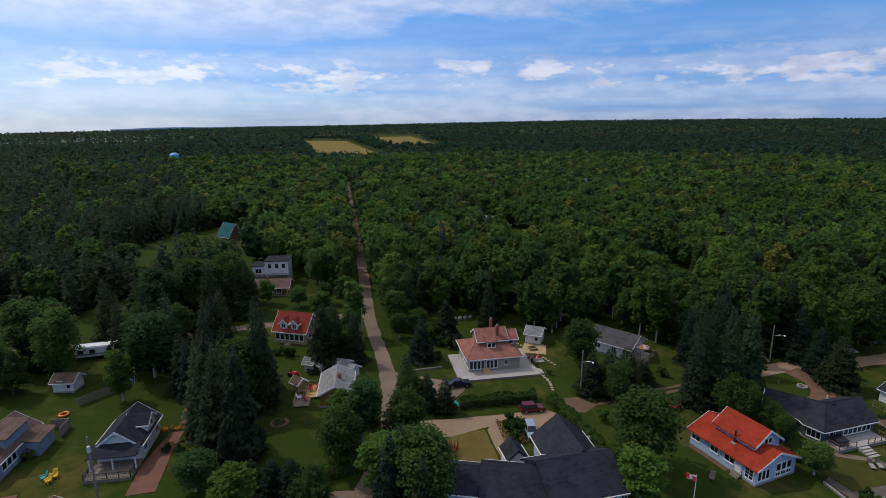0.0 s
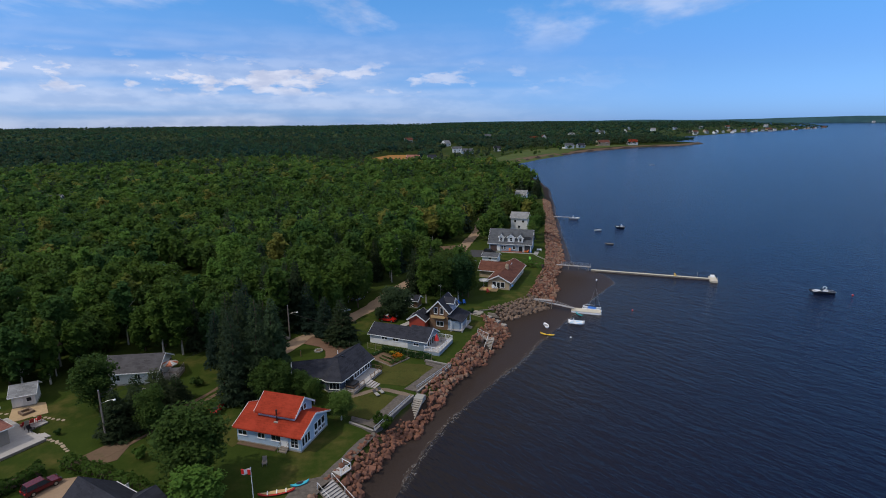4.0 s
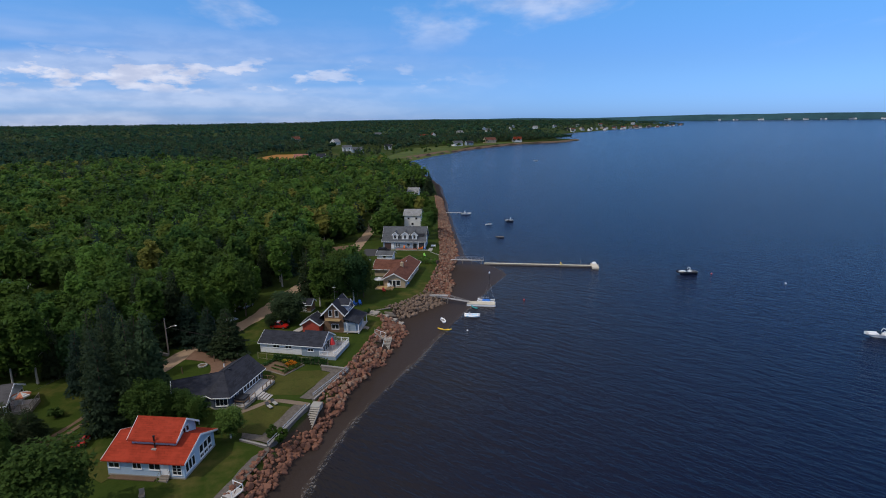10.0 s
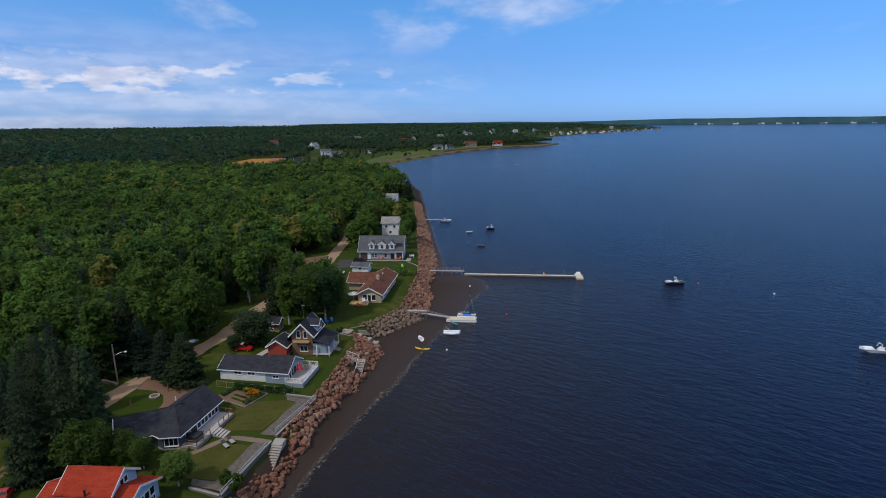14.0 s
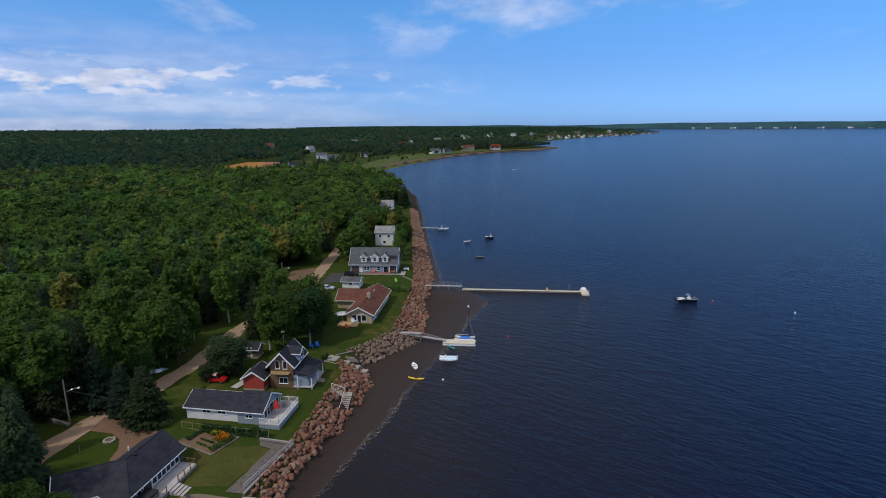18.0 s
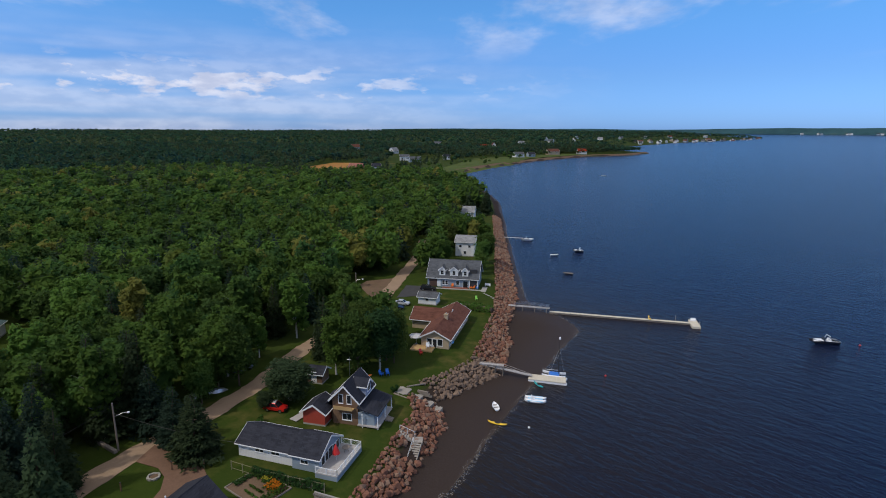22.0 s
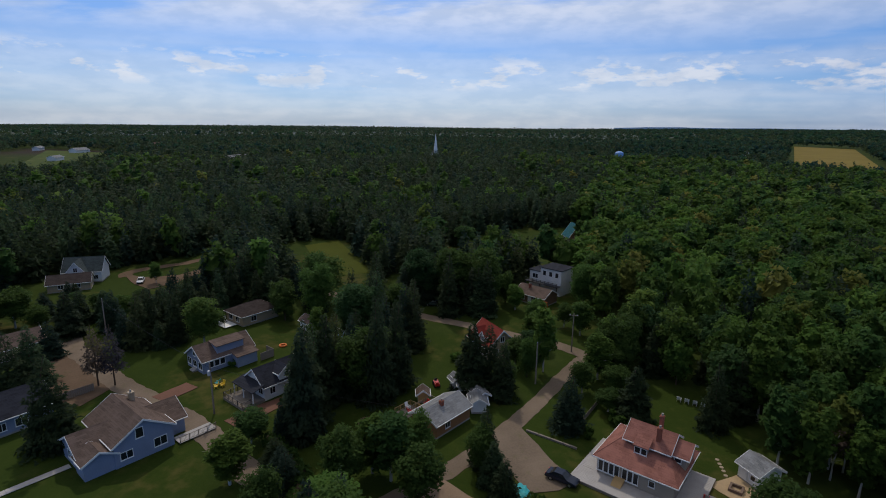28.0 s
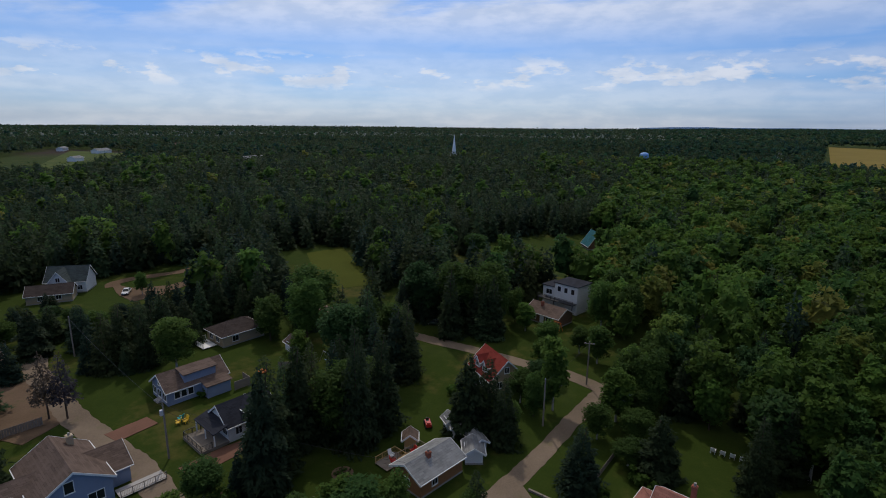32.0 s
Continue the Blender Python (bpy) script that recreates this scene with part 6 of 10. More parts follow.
def wing(parent, x, y, turn, L, W, eave, ridge, wall_of, roof_of, wins=(), over=0.45):
    """A gabled wing of a house, set at its own angle."""
    before = set(parent.children)
    part("wall", gable_body(L, W, eave, ridge), wall_of, parent)
    gable_roof(parent, L, W, eave, ridge, roof_of, over=over)
    for face, u, z, w_, h_, bars in wins:
        window(parent, face, (W if face in "SN" else L) / 2, u, z, w_, h_, bars)
    for p in parent.children:
        if p not in before:
            p.matrix_basis = pose(x, y, 0, 0, 0, turn)


def front_house():
    """The big house whose roofs fill the foreground at the start."""
    h = thing("house", "large pale blue house with steep charcoal shingle roofs", "house", -44.0, 43.0, GZ, 0)
    wing(h, 1.3, -1.0, 71, 10.0, 9.4, 3.2, 6.0, SIDE_BLUE, SHINGLE_DARK, (("S", -1.0, 1.2, 1.0, 1.5, 1), ("S", 1.2, 1.2, 1.0, 1.5, 1), ("S", 3.4, 1.2, 1.0, 1.5, 1), ("S", 4.9, 1.2, 0.8, 1.5, 1), ("E", 0.0, 1.2, 1.2, 1.4, 1), ("E", 2.2, 1.2, 1.0, 1.2, 1)))
    wing(h, -3.2, 2.9, -23, 8.6, 7.4, 2.9, 5.9, SIDE_BLUE, SHINGLE_DARK, (("W", 0.0, 3.6, 0.8, 0.9, 0),))
    wing(h, -2.4, -7.4, 48, 9.0, 7.4, 2.6, 5.0, SIDE_BLUE, SHINGLE_DARK, (("N", -2.0, 1.0, 1.2, 1.2, 1), ("S", -1.6, 1.0, 1.2, 1.2, 1), ("S", 1.6, 1.0, 1.2, 1.2, 1)))
    wing(h, -6.6, -12.2, 48, 5.6, 6.4, 2.4, 4.2, SIDE_BLUE, SHINGLE_DARK, (("W", 0.0, 1.0, 1.2, 1.2, 1),))
    wing(h, -7.9, -3.4, -20, 3.0, 2.8, 2.3, 3.5, SIDE_WHITE, SHINGLE_DARK, (), 0.3)
    for piece in h.children_recursive:
        if piece.name.startswith("bargeboard"):
            piece.data.materials[0] = SHINGLE_DARK
    part("roof_dome", lathe([(0.26, 4.4), (0.26, 5.3), (0.10, 5.42)], 12), STEEL, h)
    LAST[0].matrix_basis = pose(2.6, -0.4, 0.1)
    part("garage_door", boxes((-7.2, 2.2, 0.02, -7.13, 6.2, 2.3)), WHITE, h)
    LAST[0].matrix_basis = pose(-0.5, 0.6, 0, 0, 0, -23)
    return h


for build in (red_roof_house, angled_house, white_long_house, shingled_house, brown_house, cape_house, pink_house, umbrella_house, front_house):
    build()

plain_house("small pale grey garage with a flat pitched roof", -5.2, 183.4, -14, 5.4, 4.0, 2.2, 3.1, SIDE_WHITE, SHINGLE_GREY, (("S", 0.0, 1.2, 0.9, 0.7, 0),), name="garage", category="garage")
plain_house("two-storey white garage house with a pale roof", 6.2, 247.6, -8, 7.6, 8.6, 5.6, 7.6, SIDE_WHITE, SHINGLE_PALE, (("S", -1.8, 3.6, 0.9, 1.0, 0), ("S", 1.8, 3.6, 0.9, 1.0, 0), ("S", 0.0, 1.0, 1.0, 1.1, 0)))
plain_house("white house with a pale roof half hidden by trees", 8.0, 338.0, -9, 8.0, 9.0, 4.2, 7.0, SIDE_WHITE, SHINGLE_PALE, (("S", -1.6, 2.0, 1.0, 1.1, 1), ("S", 1.6, 2.0, 1.0, 1.1, 1)))
plain_house("white garden shed with a pale grey roof", -84.9, 74.0, 34, 3.4, 4.2, 2.3, 3.4, SIDE_WHITE, SHINGLE_PALE, (("S", 0.8, 1.0, 0.7, 0.7, 0),), (("S", -0.7, WHITE),), name="shed", category="shed")
plain_house("dark little shed beside a round bush", -24.6, 132.6, -12, 3.4, 3.0, 2.1, 3.0, BROWNWOOD, SHINGLE_DARK, (), (("S", 0.0, WHITE),), name="shed", category="shed")


# ---------------------------------------------------------------- houses farther inland
def big_west_house():
    h = thing("house", "slate blue house with several tan-brown roofs and white trim", "house", -66.4, -18.8, GZ, -24)
    part("wall", gable_body(11.0, 8.4, 3.6, 6.2, -0.3, -0.4, 0, "y"), SIDE_DENIM, h)
    gable_roof(h, 11.0, 8.4, 3.6, 6.2, SHINGLE_TAN, -0.4, 0, "y")
    part("side_wall", gable_body(15.0, 7.0, 2.6, 4.6, -0.3, 0, -0.6), SIDE_DENIM, h)
    gable_roof(h, 15.0, 7.0, 2.6, 4.6, SHINGLE_TAN, 0, -0.6, name="side_roof")
    part("bay_wall", gable_body(3.4, 4.2, 2.5, 3.6, -0.3, 5.6, 3.6, "y"), SIDE_DENIM, h)
    gable_roof(h, 3.4, 4.2, 2.5, 3.6, SHINGLE_TAN, 5.6, 3.6, "y", over=0.35, name="bay_roof")
    chimney(h, -2.4, -3.8, 4.0, 6.6, 0.8, SIDE_TAN)
    for u, z, w_, h_, b in ((-2.6, 1.0, 1.8, 1.3, 1), (0.2, 3.6, 1.0, 1.5, 0), (2.2, 1.1, 1.6, 1.1, 1)):
        window(h, "N", 5.5, u, z, w_, h_, b)
    for u in (-1.0, 1.4):
        window(h, "E", 7.5, u, 1.0, 1.2, 1.3, 1)
    d = thing("deck", "grey deck and gravel edging beside a slate blue house", "deck", -71.6, -10.8, GZ, -24)
    planks(d, -3.0, -1.2, 3.0, 1.2, 0.3, DECKWOOD, 0.4)
    railing(d, [(-2.9, 1.15), (2.9, 1.15)], 0.3, material=OLDWOOD)
    wk = thing("boardwalk", "narrow pale wooden boardwalk over a lawn", "walkway", -55.2, -24.2, GZ, -24)
    planks(wk, -4.6, -0.6, 4.6, 0.6, 0.15, DECKWOOD, 0.55, along="y")


def blue_west_house():
    h = thing("house", "denim blue cottage with a brown roof and shed dormer", "house", -95.9, -24.5, GZ, -24)
    part("wall", gable_body(11.0, 6.6, 2.7, 4.9), SIDE_DENIM, h)
    gable_roof(h, 11.0, 6.6, 2.7, 4.9, SHINGLE_TAN)
    part("dormer", boxes((-3.6, 0.4, 3.0, 2.2, 2.9, 4.7)), SIDE_DENIM, h)
    cap = boxes((-3.9, 0.0, 4.75, 2.5, 3.3, 4.9))
    for v in cap.verts:
        v.co.z += (3.3 - v.co.y) * 0.12
    part("dormer_roof", cap, SHINGLE_TAN, h)
    part("annex", boxes((-5.0, 3.31, -0.2, -0.6, 5.6, 2.3)), SIDE_DENIM, h)
    cap = boxes((-5.3, 3.32, 2.3, -0.3, 5.95, 2.44))
    for v in cap.verts:
        v.co.z += (5.95 - v.co.y) * 0.2
    part("annex_roof", cap, SHINGLE_TAN, h)
    for u in (1.4, 2.6, 3.8):
        window(h, "N", 3.3, u, 1.0, 0.9, 1.2, 0)
    for u in (-2.2, 0.0, 2.2):
        window(h, "E", 5.5, u, 0.8, 1.4, 1.3, 1)
    window(h, "E", 5.5, 0, 3.1, 0.8, 0.9, 0)
    part("fence_panel", boxes((-8.6, 3.4, -0.1, -8.5, 6.2, 1.7), (-8.5, 6.1, -0.1, -5.4, 6.2, 1.7)), OLDWOOD, h)
    for k in range(3):
        part("step", boxes((5.52 + 0.3 * k, -0.8, -0.05, 5.82 + 0.3 * k, 0.8, 0.5 - 0.15 * k)), DECKWOOD, h)


def cottage_west():
    h = thing("house", "white cottage with a charcoal roof and front porch deck", "house", -88.9, -7.3, GZ, -24)
    part("wall", gable_body(8.2, 6.2, 2.8, 5.2), SIDE_WHITE, h)
    gable_roof(h, 8.2, 6.2, 2.8, 5.2, SHINGLE_DARK)
    part("dormer", gable_body(3.0, 3.0, 4.2, 5.3, 2.6, -0.6, 1.7, "y"), SIDE_WHITE, h)
    gable_roof(h, 3.0, 3.0, 4.2, 5.3, SHINGLE_DARK, -0.6, 1.7, "y", over=0.3, name="dormer_roof")
    window(h, "N", 3.2, -0.6, 3.4, 0.9, 0.9, 0)
    porch = boxes((4.1, -3.4, 2.5, 6.6, 3.4, 2.64))
    for v in porch.verts:
        v.co.z += (6.6 - v.co.x) * 0.3
    part("porch_roof", porch, SHINGLE_DARK, h)
    part("porch_floor", boxes((4.11, -3.2, -0.1, 8.6, 3.2, 0.5)), OLDWOOD, h)
    for y in (-3.1, 0, 3.1):
        part("post", boxes((6.3, y - 0.08, 0.5, 6.46, y + 0.08, 2.5)), WHITE, h)
    for u in (-2.0, 0.0, 2.0):
        window(h, "E", 4.1, u, 1.2, 1.3, 1.1, 1)
    for u in (-2.6, 2.4):
        window(h, "N", 3.1, u, 1.0, 1.0, 1.2, 1)
    d = thing("porch_rail", "black rail round a front porch", "railing", -88.9, -7.3, GZ + 0.5, -24)
    railing(d, [(4.4, -3.1), (8.5, -3.1), (8.5, 3.1), (6.8, 3.1)], 0.0, material=DARKTRIM)


DULLRED = shingle("dull_red_roof", (0.19, 0.036, 0.027), vary=0.15)


def red_gable_house():
    h = thing("house", "beige house with a red roof and two white dormers", "house", -117.6, 29.0, GZ, 43)
    part("wall", gable_body(8.0, 7.0, 2.9, 6.2), SIDE_TAN, h)
    gable_roof(h, 8.0, 7.0, 2.9, 6.2, DULLRED)
    for u in (-1.5, 1.2):
        part("dormer", gable_body(2.4, 1.7, 4.6, 5.5, 3.2, u, -2.0, "y"), SIDE_WHITE, h)
        gable_roof(h, 2.4, 1.7, 4.6, 5.5, DULLRED, u, -2.0, "y", over=0.25, name="dormer_roof")
        window(h, "S", 3.2, u, 3.6, 0.9, 1.0, 1)
    for u in (-3.0, -1.8, -0.6, 0.6, 1.8, 3.0):
        window(h, "S", 3.5, u, 0.9, 0.9, 1.4, 0)
    for k in range(4):
        part("step", boxes((-0.8, -3.55 - 0.3 * (k + 1), -0.05, 0.8, -3.55 - 0.3 * k, 0.6 - 0.15 * k)), OLDWOOD, h)
    for u in (-1.5, 1.5):
        window(h, "E", 4.0, u, 1.0, 1.0, 1.2, 1)
    window(h, "E", 4.0, 0.0, 3.8, 0.9, 1.1, 1)


def far_white_house():
    h = thing("house", "white flat-roofed two-storey house with balconies among trees", "house", -166.5, 37.0, GZ, 62)
    part("wall", boxes((-1.0, -3.0, -0.3, 6.0, 3.5, 7.6), (-5.2, -2.4, -0.3, -1.0, 3.0, 6.0)), SIDE_WHITE, h)
    part("roof", boxes((-1.3, -3.3, 7.604, 6.3, 3.8, 7.8), (-5.5, -2.7, 6.004, -1.304, 3.3, 6.2)), SHINGLE_DARK, h)
    for u in (0.4, 2.5, 4.6):
        window(h, "S", 3.0, u, 5.4, 1.0, 1.4, 0)
    window(h, "S", 2.4, -3.2, 3.8, 1.8, 1.3, 1)
    part("balcony", boxes((-5.2, -5.0, 3.0, 6.0, -3.05, 3.2)), DARKTRIM, h)
    railing(h, [(-5.1, -4.9), (5.9, -4.9)], 3.2, material=DARKTRIM)
    for u in (-5, 0, 5.8):
        part("post", boxes((u - 0.1, -4.9, -0.2, u + 0.1, -4.7, 3.0)), DARKTRIM, h)
    plain_house("low brown-grey bungalow with a brown roof", -155.2, 34.6, 62, 9.5, 6.5, 2.5, 4.2, BROWNWOOD, SHINGLE_TAN, (("S", -2.5, 1.0, 1.4, 1.1, 1), ("S", 2.0, 1.0, 1.4, 1.1, 1)), (("S", 0.0, WHITE),), chimneys=((-1.5, -1.0, 5.0),))
    s = thing("climbing_frame", "orange wooden play frame on a lawn", "play equipment", -148.8, 37.4, GZ, 62)
    for a, b in (((-1, -0.8, 0), (-0.8, 0, 2.2)), ((-1, 0.8, 0), (-0.8, 0, 2.2)), ((1, -0.8, 0), (0.8, 0, 2.2)), ((1, 0.8, 0), (0.8, 0, 2.2)), ((-1.1, 0, 2.2), (1.1, 0, 2.2))):
        part("beam", rods((a, b, 0.07)), ORANGE, s)


def trailer():
    c = thing("camper_trailer", "long white camper trailer parked on a lawn", "trailer", -131.4, -10.7, GZ, 74)
    bm = boxes((-4.2, -1.25, 0.7, 4.2, 1.25, 3.0))
    bmesh.ops.bevel(bm, geom=bm.edges[:], offset=0.2, segments=2, affect="EDGES")
    part("body", bm, GELCOAT, c)
    part("stripe", boxes((-4.0, -1.27, 1.2, 4.0, -1.253, 1.45)), surface("grey_stripe", (0.2, 0.2, 0.22)), c)
    for u in (-2.8, -0.6, 2.6):
        window(c, "S", 1.25, u, 1.7, 0.9, 0.6, 0, DARKTRIM)
    for x in (-0.5, 0.5):
        for y in (-1.1, 1.1):
            w_ = part("wheel", rods(((x, y - 0.1, 0.35), (x, y + 0.1, 0.35), 0.35), n=14), RUBBER, c)
    part("drawbar", rods(((4.2, -0.5, 0.7), (5.4, 0, 0.6), 0.05), ((4.2, 0.5, 0.7), (5.4, 0, 0.6), 0.05)), BLACK, c)
    part("jack", rods(((-3.8, 0, 0), (-3.8, 0, 0.7), 0.05), ((5.3, 0, 0), (5.3, 0, 0.6), 0.05)), BLACK, c)


for build in (big_west_house, blue_west_house, cottage_west, red_gable_house, far_white_house, trailer):
    build()
TANWOOD = surface("tan_board_wall", (0.26, 0.125, 0.05), 0.8, vary=0.2, fine=6.0)
plain_house("tan boarded cottage with a pale metal roof", -86.4, 26.2, -26, 8.4, 5.6, 2.5, 3.9, TANWOOD, SHINGLE_PALE, (("E", 0.0, 1.0, 1.2, 1.0, 1), ("N", 1.5, 1.0, 1.0, 1.0, 1)), chimneys=((0.6, 0.6, 4.6),))
plain_house("small white shed with a pale roof", -92.6, 31.2, 20, 3.2, 2.6, 1.9, 2.7, SIDE_WHITE, SHINGLE_PALE, (), (("S", 0.0, WHITE),), name="shed", category="shed")
plain_house("little white privy-like shed", -97.8, 27.4, 20, 2.0, 2.0, 1.9, 2.6, SIDE_WHITE, SHINGLE_PALE, (), (("S", 0.0, WHITE),), name="shed", category="shed")
plain_house("small white and brown roofed garden shed", -117.6, -15.8, 60, 3.8, 3.2, 2.1, 3.1, SIDE_WHITE, SHINGLE_TAN, (("S", 1.0, 0.9, 0.6, 0.7, 0),), (("S", -0.5, WHITE),), name="shed", category="shed")
plain_house("small white shed between dark trees", -99.0, 25.6, 40, 1.8, 1.8, 2.0, 2.7, SIDE_WHITE, SHINGLE_PALE, (), (("S", 0.0, WHITE),), name="shed", category="shed")
plain_house("low white shed beside a lane", -95.2, 31.0, 40, 3.0, 2.0, 1.9, 2.5, SIDE_WHITE, SHINGLE_PALE, (), (("S", 0.0, WHITE),), name="shed", category="shed")
plain_house("small white shed beside an orange flower bed", -101.5, 6.0, 65, 2.6, 2.4, 2.1, 3.0, SIDE_WHITE, SHINGLE_DARK, (("S", 0.5, 0.9, 0.5, 0.7, 0),), name="shed", category="shed")
plain_house("tan bungalow with a dark hipped roof", -119.5, -33.2, -23, 10.0, 7.4, 2.6, 4.6, SIDE_TAN, SHINGLE_UMBER, (("E", -1.6, 0.9, 1.4, 1.2, 1), ("E", 1.4, 0.9, 1.4, 1.2, 1), ("N", 2.0, 0.9, 1.4, 1.2, 1)), hip=True)
dk = thing("deck", "white deck in front of a tan bungalow", "deck", -113.4, -36.8, GZ, -23)
planks(dk, -1.6, -2.6, 1.6, 2.6, 0.35, WHITE, 0.5)
railing(dk, [(-1.5, -2.5), (1.5, -2.5), (1.5, 2.5)], 0.35, material=WHITE)
gabled = plain_house("white gabled house with a dark grey-green roof", -133.4, -102.2, 121, 10.4, 7.4, 3.5, 7.0, SIDE_WHITE, SHINGLE_MOSS, (("S", 3.6, 1.0, 1.2, 1.2, 1),))
part("cross_wall", gable_body(6.0, 5.2, 3.5, 6.7, -0.3, -1.0, -2.7, "y"), SIDE_WHITE, gabled)
gable_roof(gabled, 6.0, 5.2, 3.5, 6.7, SHINGLE_MOSS, -1.0, -2.7, "y", over=0.35, name="cross_roof")
window(gabled, "S", 5.7, -1.0, 3.9, 1.0, 1.2, 1)
plain_house("low brown-roofed wing in front of a white gabled house", -124.6, -98.4, 132, 10.6, 6.4, 2.4, 4.3, SIDE_TAN, SHINGLE_UMBER, (("S", -2.0, 1.0, 1.2, 1.1, 1), ("S", 2.2, 1.0, 1.2, 1.1, 1)))
plain_house("green-roofed white bungalow in a forest clearing", -110.8, 149.0, 20, 11.0, 8.0, 3.0, 5.6, SIDE_WHITE, SHINGLE_GREEN, (("S", -3.0, 1.0, 1.2, 1.2, 1), ("S", 1.0, 1.0, 1.2, 1.2, 1), ("E", 0.0, 1.0, 1.2, 1.2, 1)), hip=True)
plain_house("white house beside a paved pool yard in the forest", -197.5, 146.0, 30, 9.0, 7.0, 3.6, 6.0, SIDE_WHITE, SHINGLE_PALE, (("S", -2.0, 1.0, 1.4, 1.4, 1), ("E", 0.0, 1.0, 1.2, 1.4, 1)))
plot("pavement", [(-186, 138), (-196, 141), (-194, 152), (-187, 150)], GZ + 0.08, CONCRETE, "pale paved pool yard in the forest", "patio")
plain_house("grey-roofed cabin showing above the trees", -264.0, 281.0, 10, 9.0, 8.0, 5.5, 9.5, SIDE_GREY, SHINGLE_GREY, (("S", 0.0, 6.0, 1.2, 1.2, 1),))
plain_house("dark A-frame cabin with a teal metal roof", -243.8, 41.2, 25, 7.4, 7.4, 1.6, 6.6, BROWNWOOD, shingle("teal_roof", (0.03, 0.11, 0.125)))
plain_house("dark slate house close to the gravel parking", -66.0, -42.0, -20, 9.0, 8.0, 3.0, 5.6, SIDE_DENIM, SHINGLE_DARK, (("N", 0.0, 1.0, 1.6, 1.2, 1), ("N", 2.6, 1.0, 1.0, 1.2, 1)))
plain_house("low brown house behind a gravel parking place", -86.4, -68.0, -20, 8.0, 6.0, 2.6, 4.6, SIDE_TAN, SHINGLE_TAN, (("E", 0.0, 1.0, 1.2, 1.2, 1),))

# far buildings that stand up from the woods and along the far shore
def far_house(label, x, y, rz, L, W, eave, ridge, wall_of, roof_of, name="house", base=None):
    h = thing(name, label, "house", x, y, float(height(x, y)) if base is None else base, rz, "far houses")
    part("wall", gable_body(L, W, eave, ridge, -1.0), wall_of, h)
    gable_roof(h, L, W, eave, ridge, roof_of, over=0.5)
    for u in (-L / 4, L / 4):
        window(h, "S", W / 2, u, eave * 0.45, 1.6, 1.8, 0)


for x, y, rz, L, W, e, r_, wall_of, roof_of, label in (
        (-87, 917, 10, 15, 10, 6, 9.5, SIDE_WHITE, SHINGLE_GREY, "white house far along the bay"), (-67, 880, 20, 18, 9, 5, 8.5, SIDE_GREY, SHINGLE_GREY, "grey house far along the bay"),
        (-118, 668, -10, 16, 11, 6, 11, SIDE_BARNRED, SHINGLE_PINK, "red-roofed house beside an orange field"), (-98, 690, 15, 10, 9, 6, 10, SIDE_WHITE, SHINGLE_DARK, "white gabled house beside an orange field"),
        (112, 1062, 30, 20, 10, 6, 10, SIDE_WHITE, SHINGLE_GREY, "white house on the far shore"), (138, 1085, 20, 14, 10, 5, 9, SIDE_GREY, SHINGLE_DARK, "grey house on the far shore"),
        (195, 1180, 20, 26, 12, 7, 12, SIDE_TAN, SHINGLE_BROWN, "large brown house on the far shore"), (268, 1240, 10, 20, 12, 6, 11, SIDE_WHITE, SHINGLE_RED, "white house with a red roof on the far shore"),
        (60, 1360, 0, 18, 14, 6, 11, SIDE_WHITE, SHINGLE_RED, "red-roofed house in the far woods"), (-20, 960, 5, 12, 9, 5, 8, SIDE_WHITE, SHINGLE_DARK, "white house on a far meadow"),
        (-520, -330, 0, 30, 14, 6, 10, SIDE_WHITE, SHINGLE_PALE, "long white barn beyond the woods"), (-600, -640, 10, 24, 12, 4, 7, SIDE_WHITE, SHINGLE_PALE, "long white barn beyond the woods"),
        (-740, -640, 0, 20, 12, 6, 10, SIDE_GREY, SHINGLE_TAN, "farmhouse beyond the woods"), (-690, -150, 0, 26, 12, 6, 9, SIDE_WHITE, SHINGLE_PALE, "white hall beside a church"),
        (-900, 260, 0, 18, 12, 5, 9, SIDE_WHITE, SHINGLE_GREY, "white farm building beside fields")):
    far_house(label, x, y, rz, L, W, e, r_, wall_of, roof_of)
COAST = [(706, 2145), (916, 2385), (1120, 2555), (1370, 2740), (1650, 2990)]
for k in range(30):
    u = 4.0 * (k + 0.35 * math.sin(k * 2.3)) / 29.01
    i = min(3, max(0, int(u)))
    (ax, ay), (bx, by) = COAST[i], COAST[i + 1]
    f, back = u - i, 22 + 16 * ((k * 7) % 4)
    d = math.hypot(bx - ax, by - ay)
    x, y = ax + (bx - ax) * f - (by - ay) / d * back, ay + (by - ay) * f + (bx - ax) / d * back
    far_house("small pale house among trees on the far coast", x, y, 10 * k, 13 + (k % 3) * 5, 11, 6, 11, (SIDE_WHITE, SIDE_TAN, SIDE_WHITE, SIDE_GREY)[k % 4], (SHINGLE_GREY, SHINGLE_DARK, SHINGLE_BROWN)[k % 3])
for k, (x, y) in enumerate(INLAND):
    far_house("pale house in a clearing behind the far coast", x, y, 35 * k, 18, 12, 6, 12, (SIDE_WHITE, SIDE_GREY)[k % 2], (SHINGLE_PALE, SHINGLE_GREY, SHINGLE_BROWN)[k % 3])
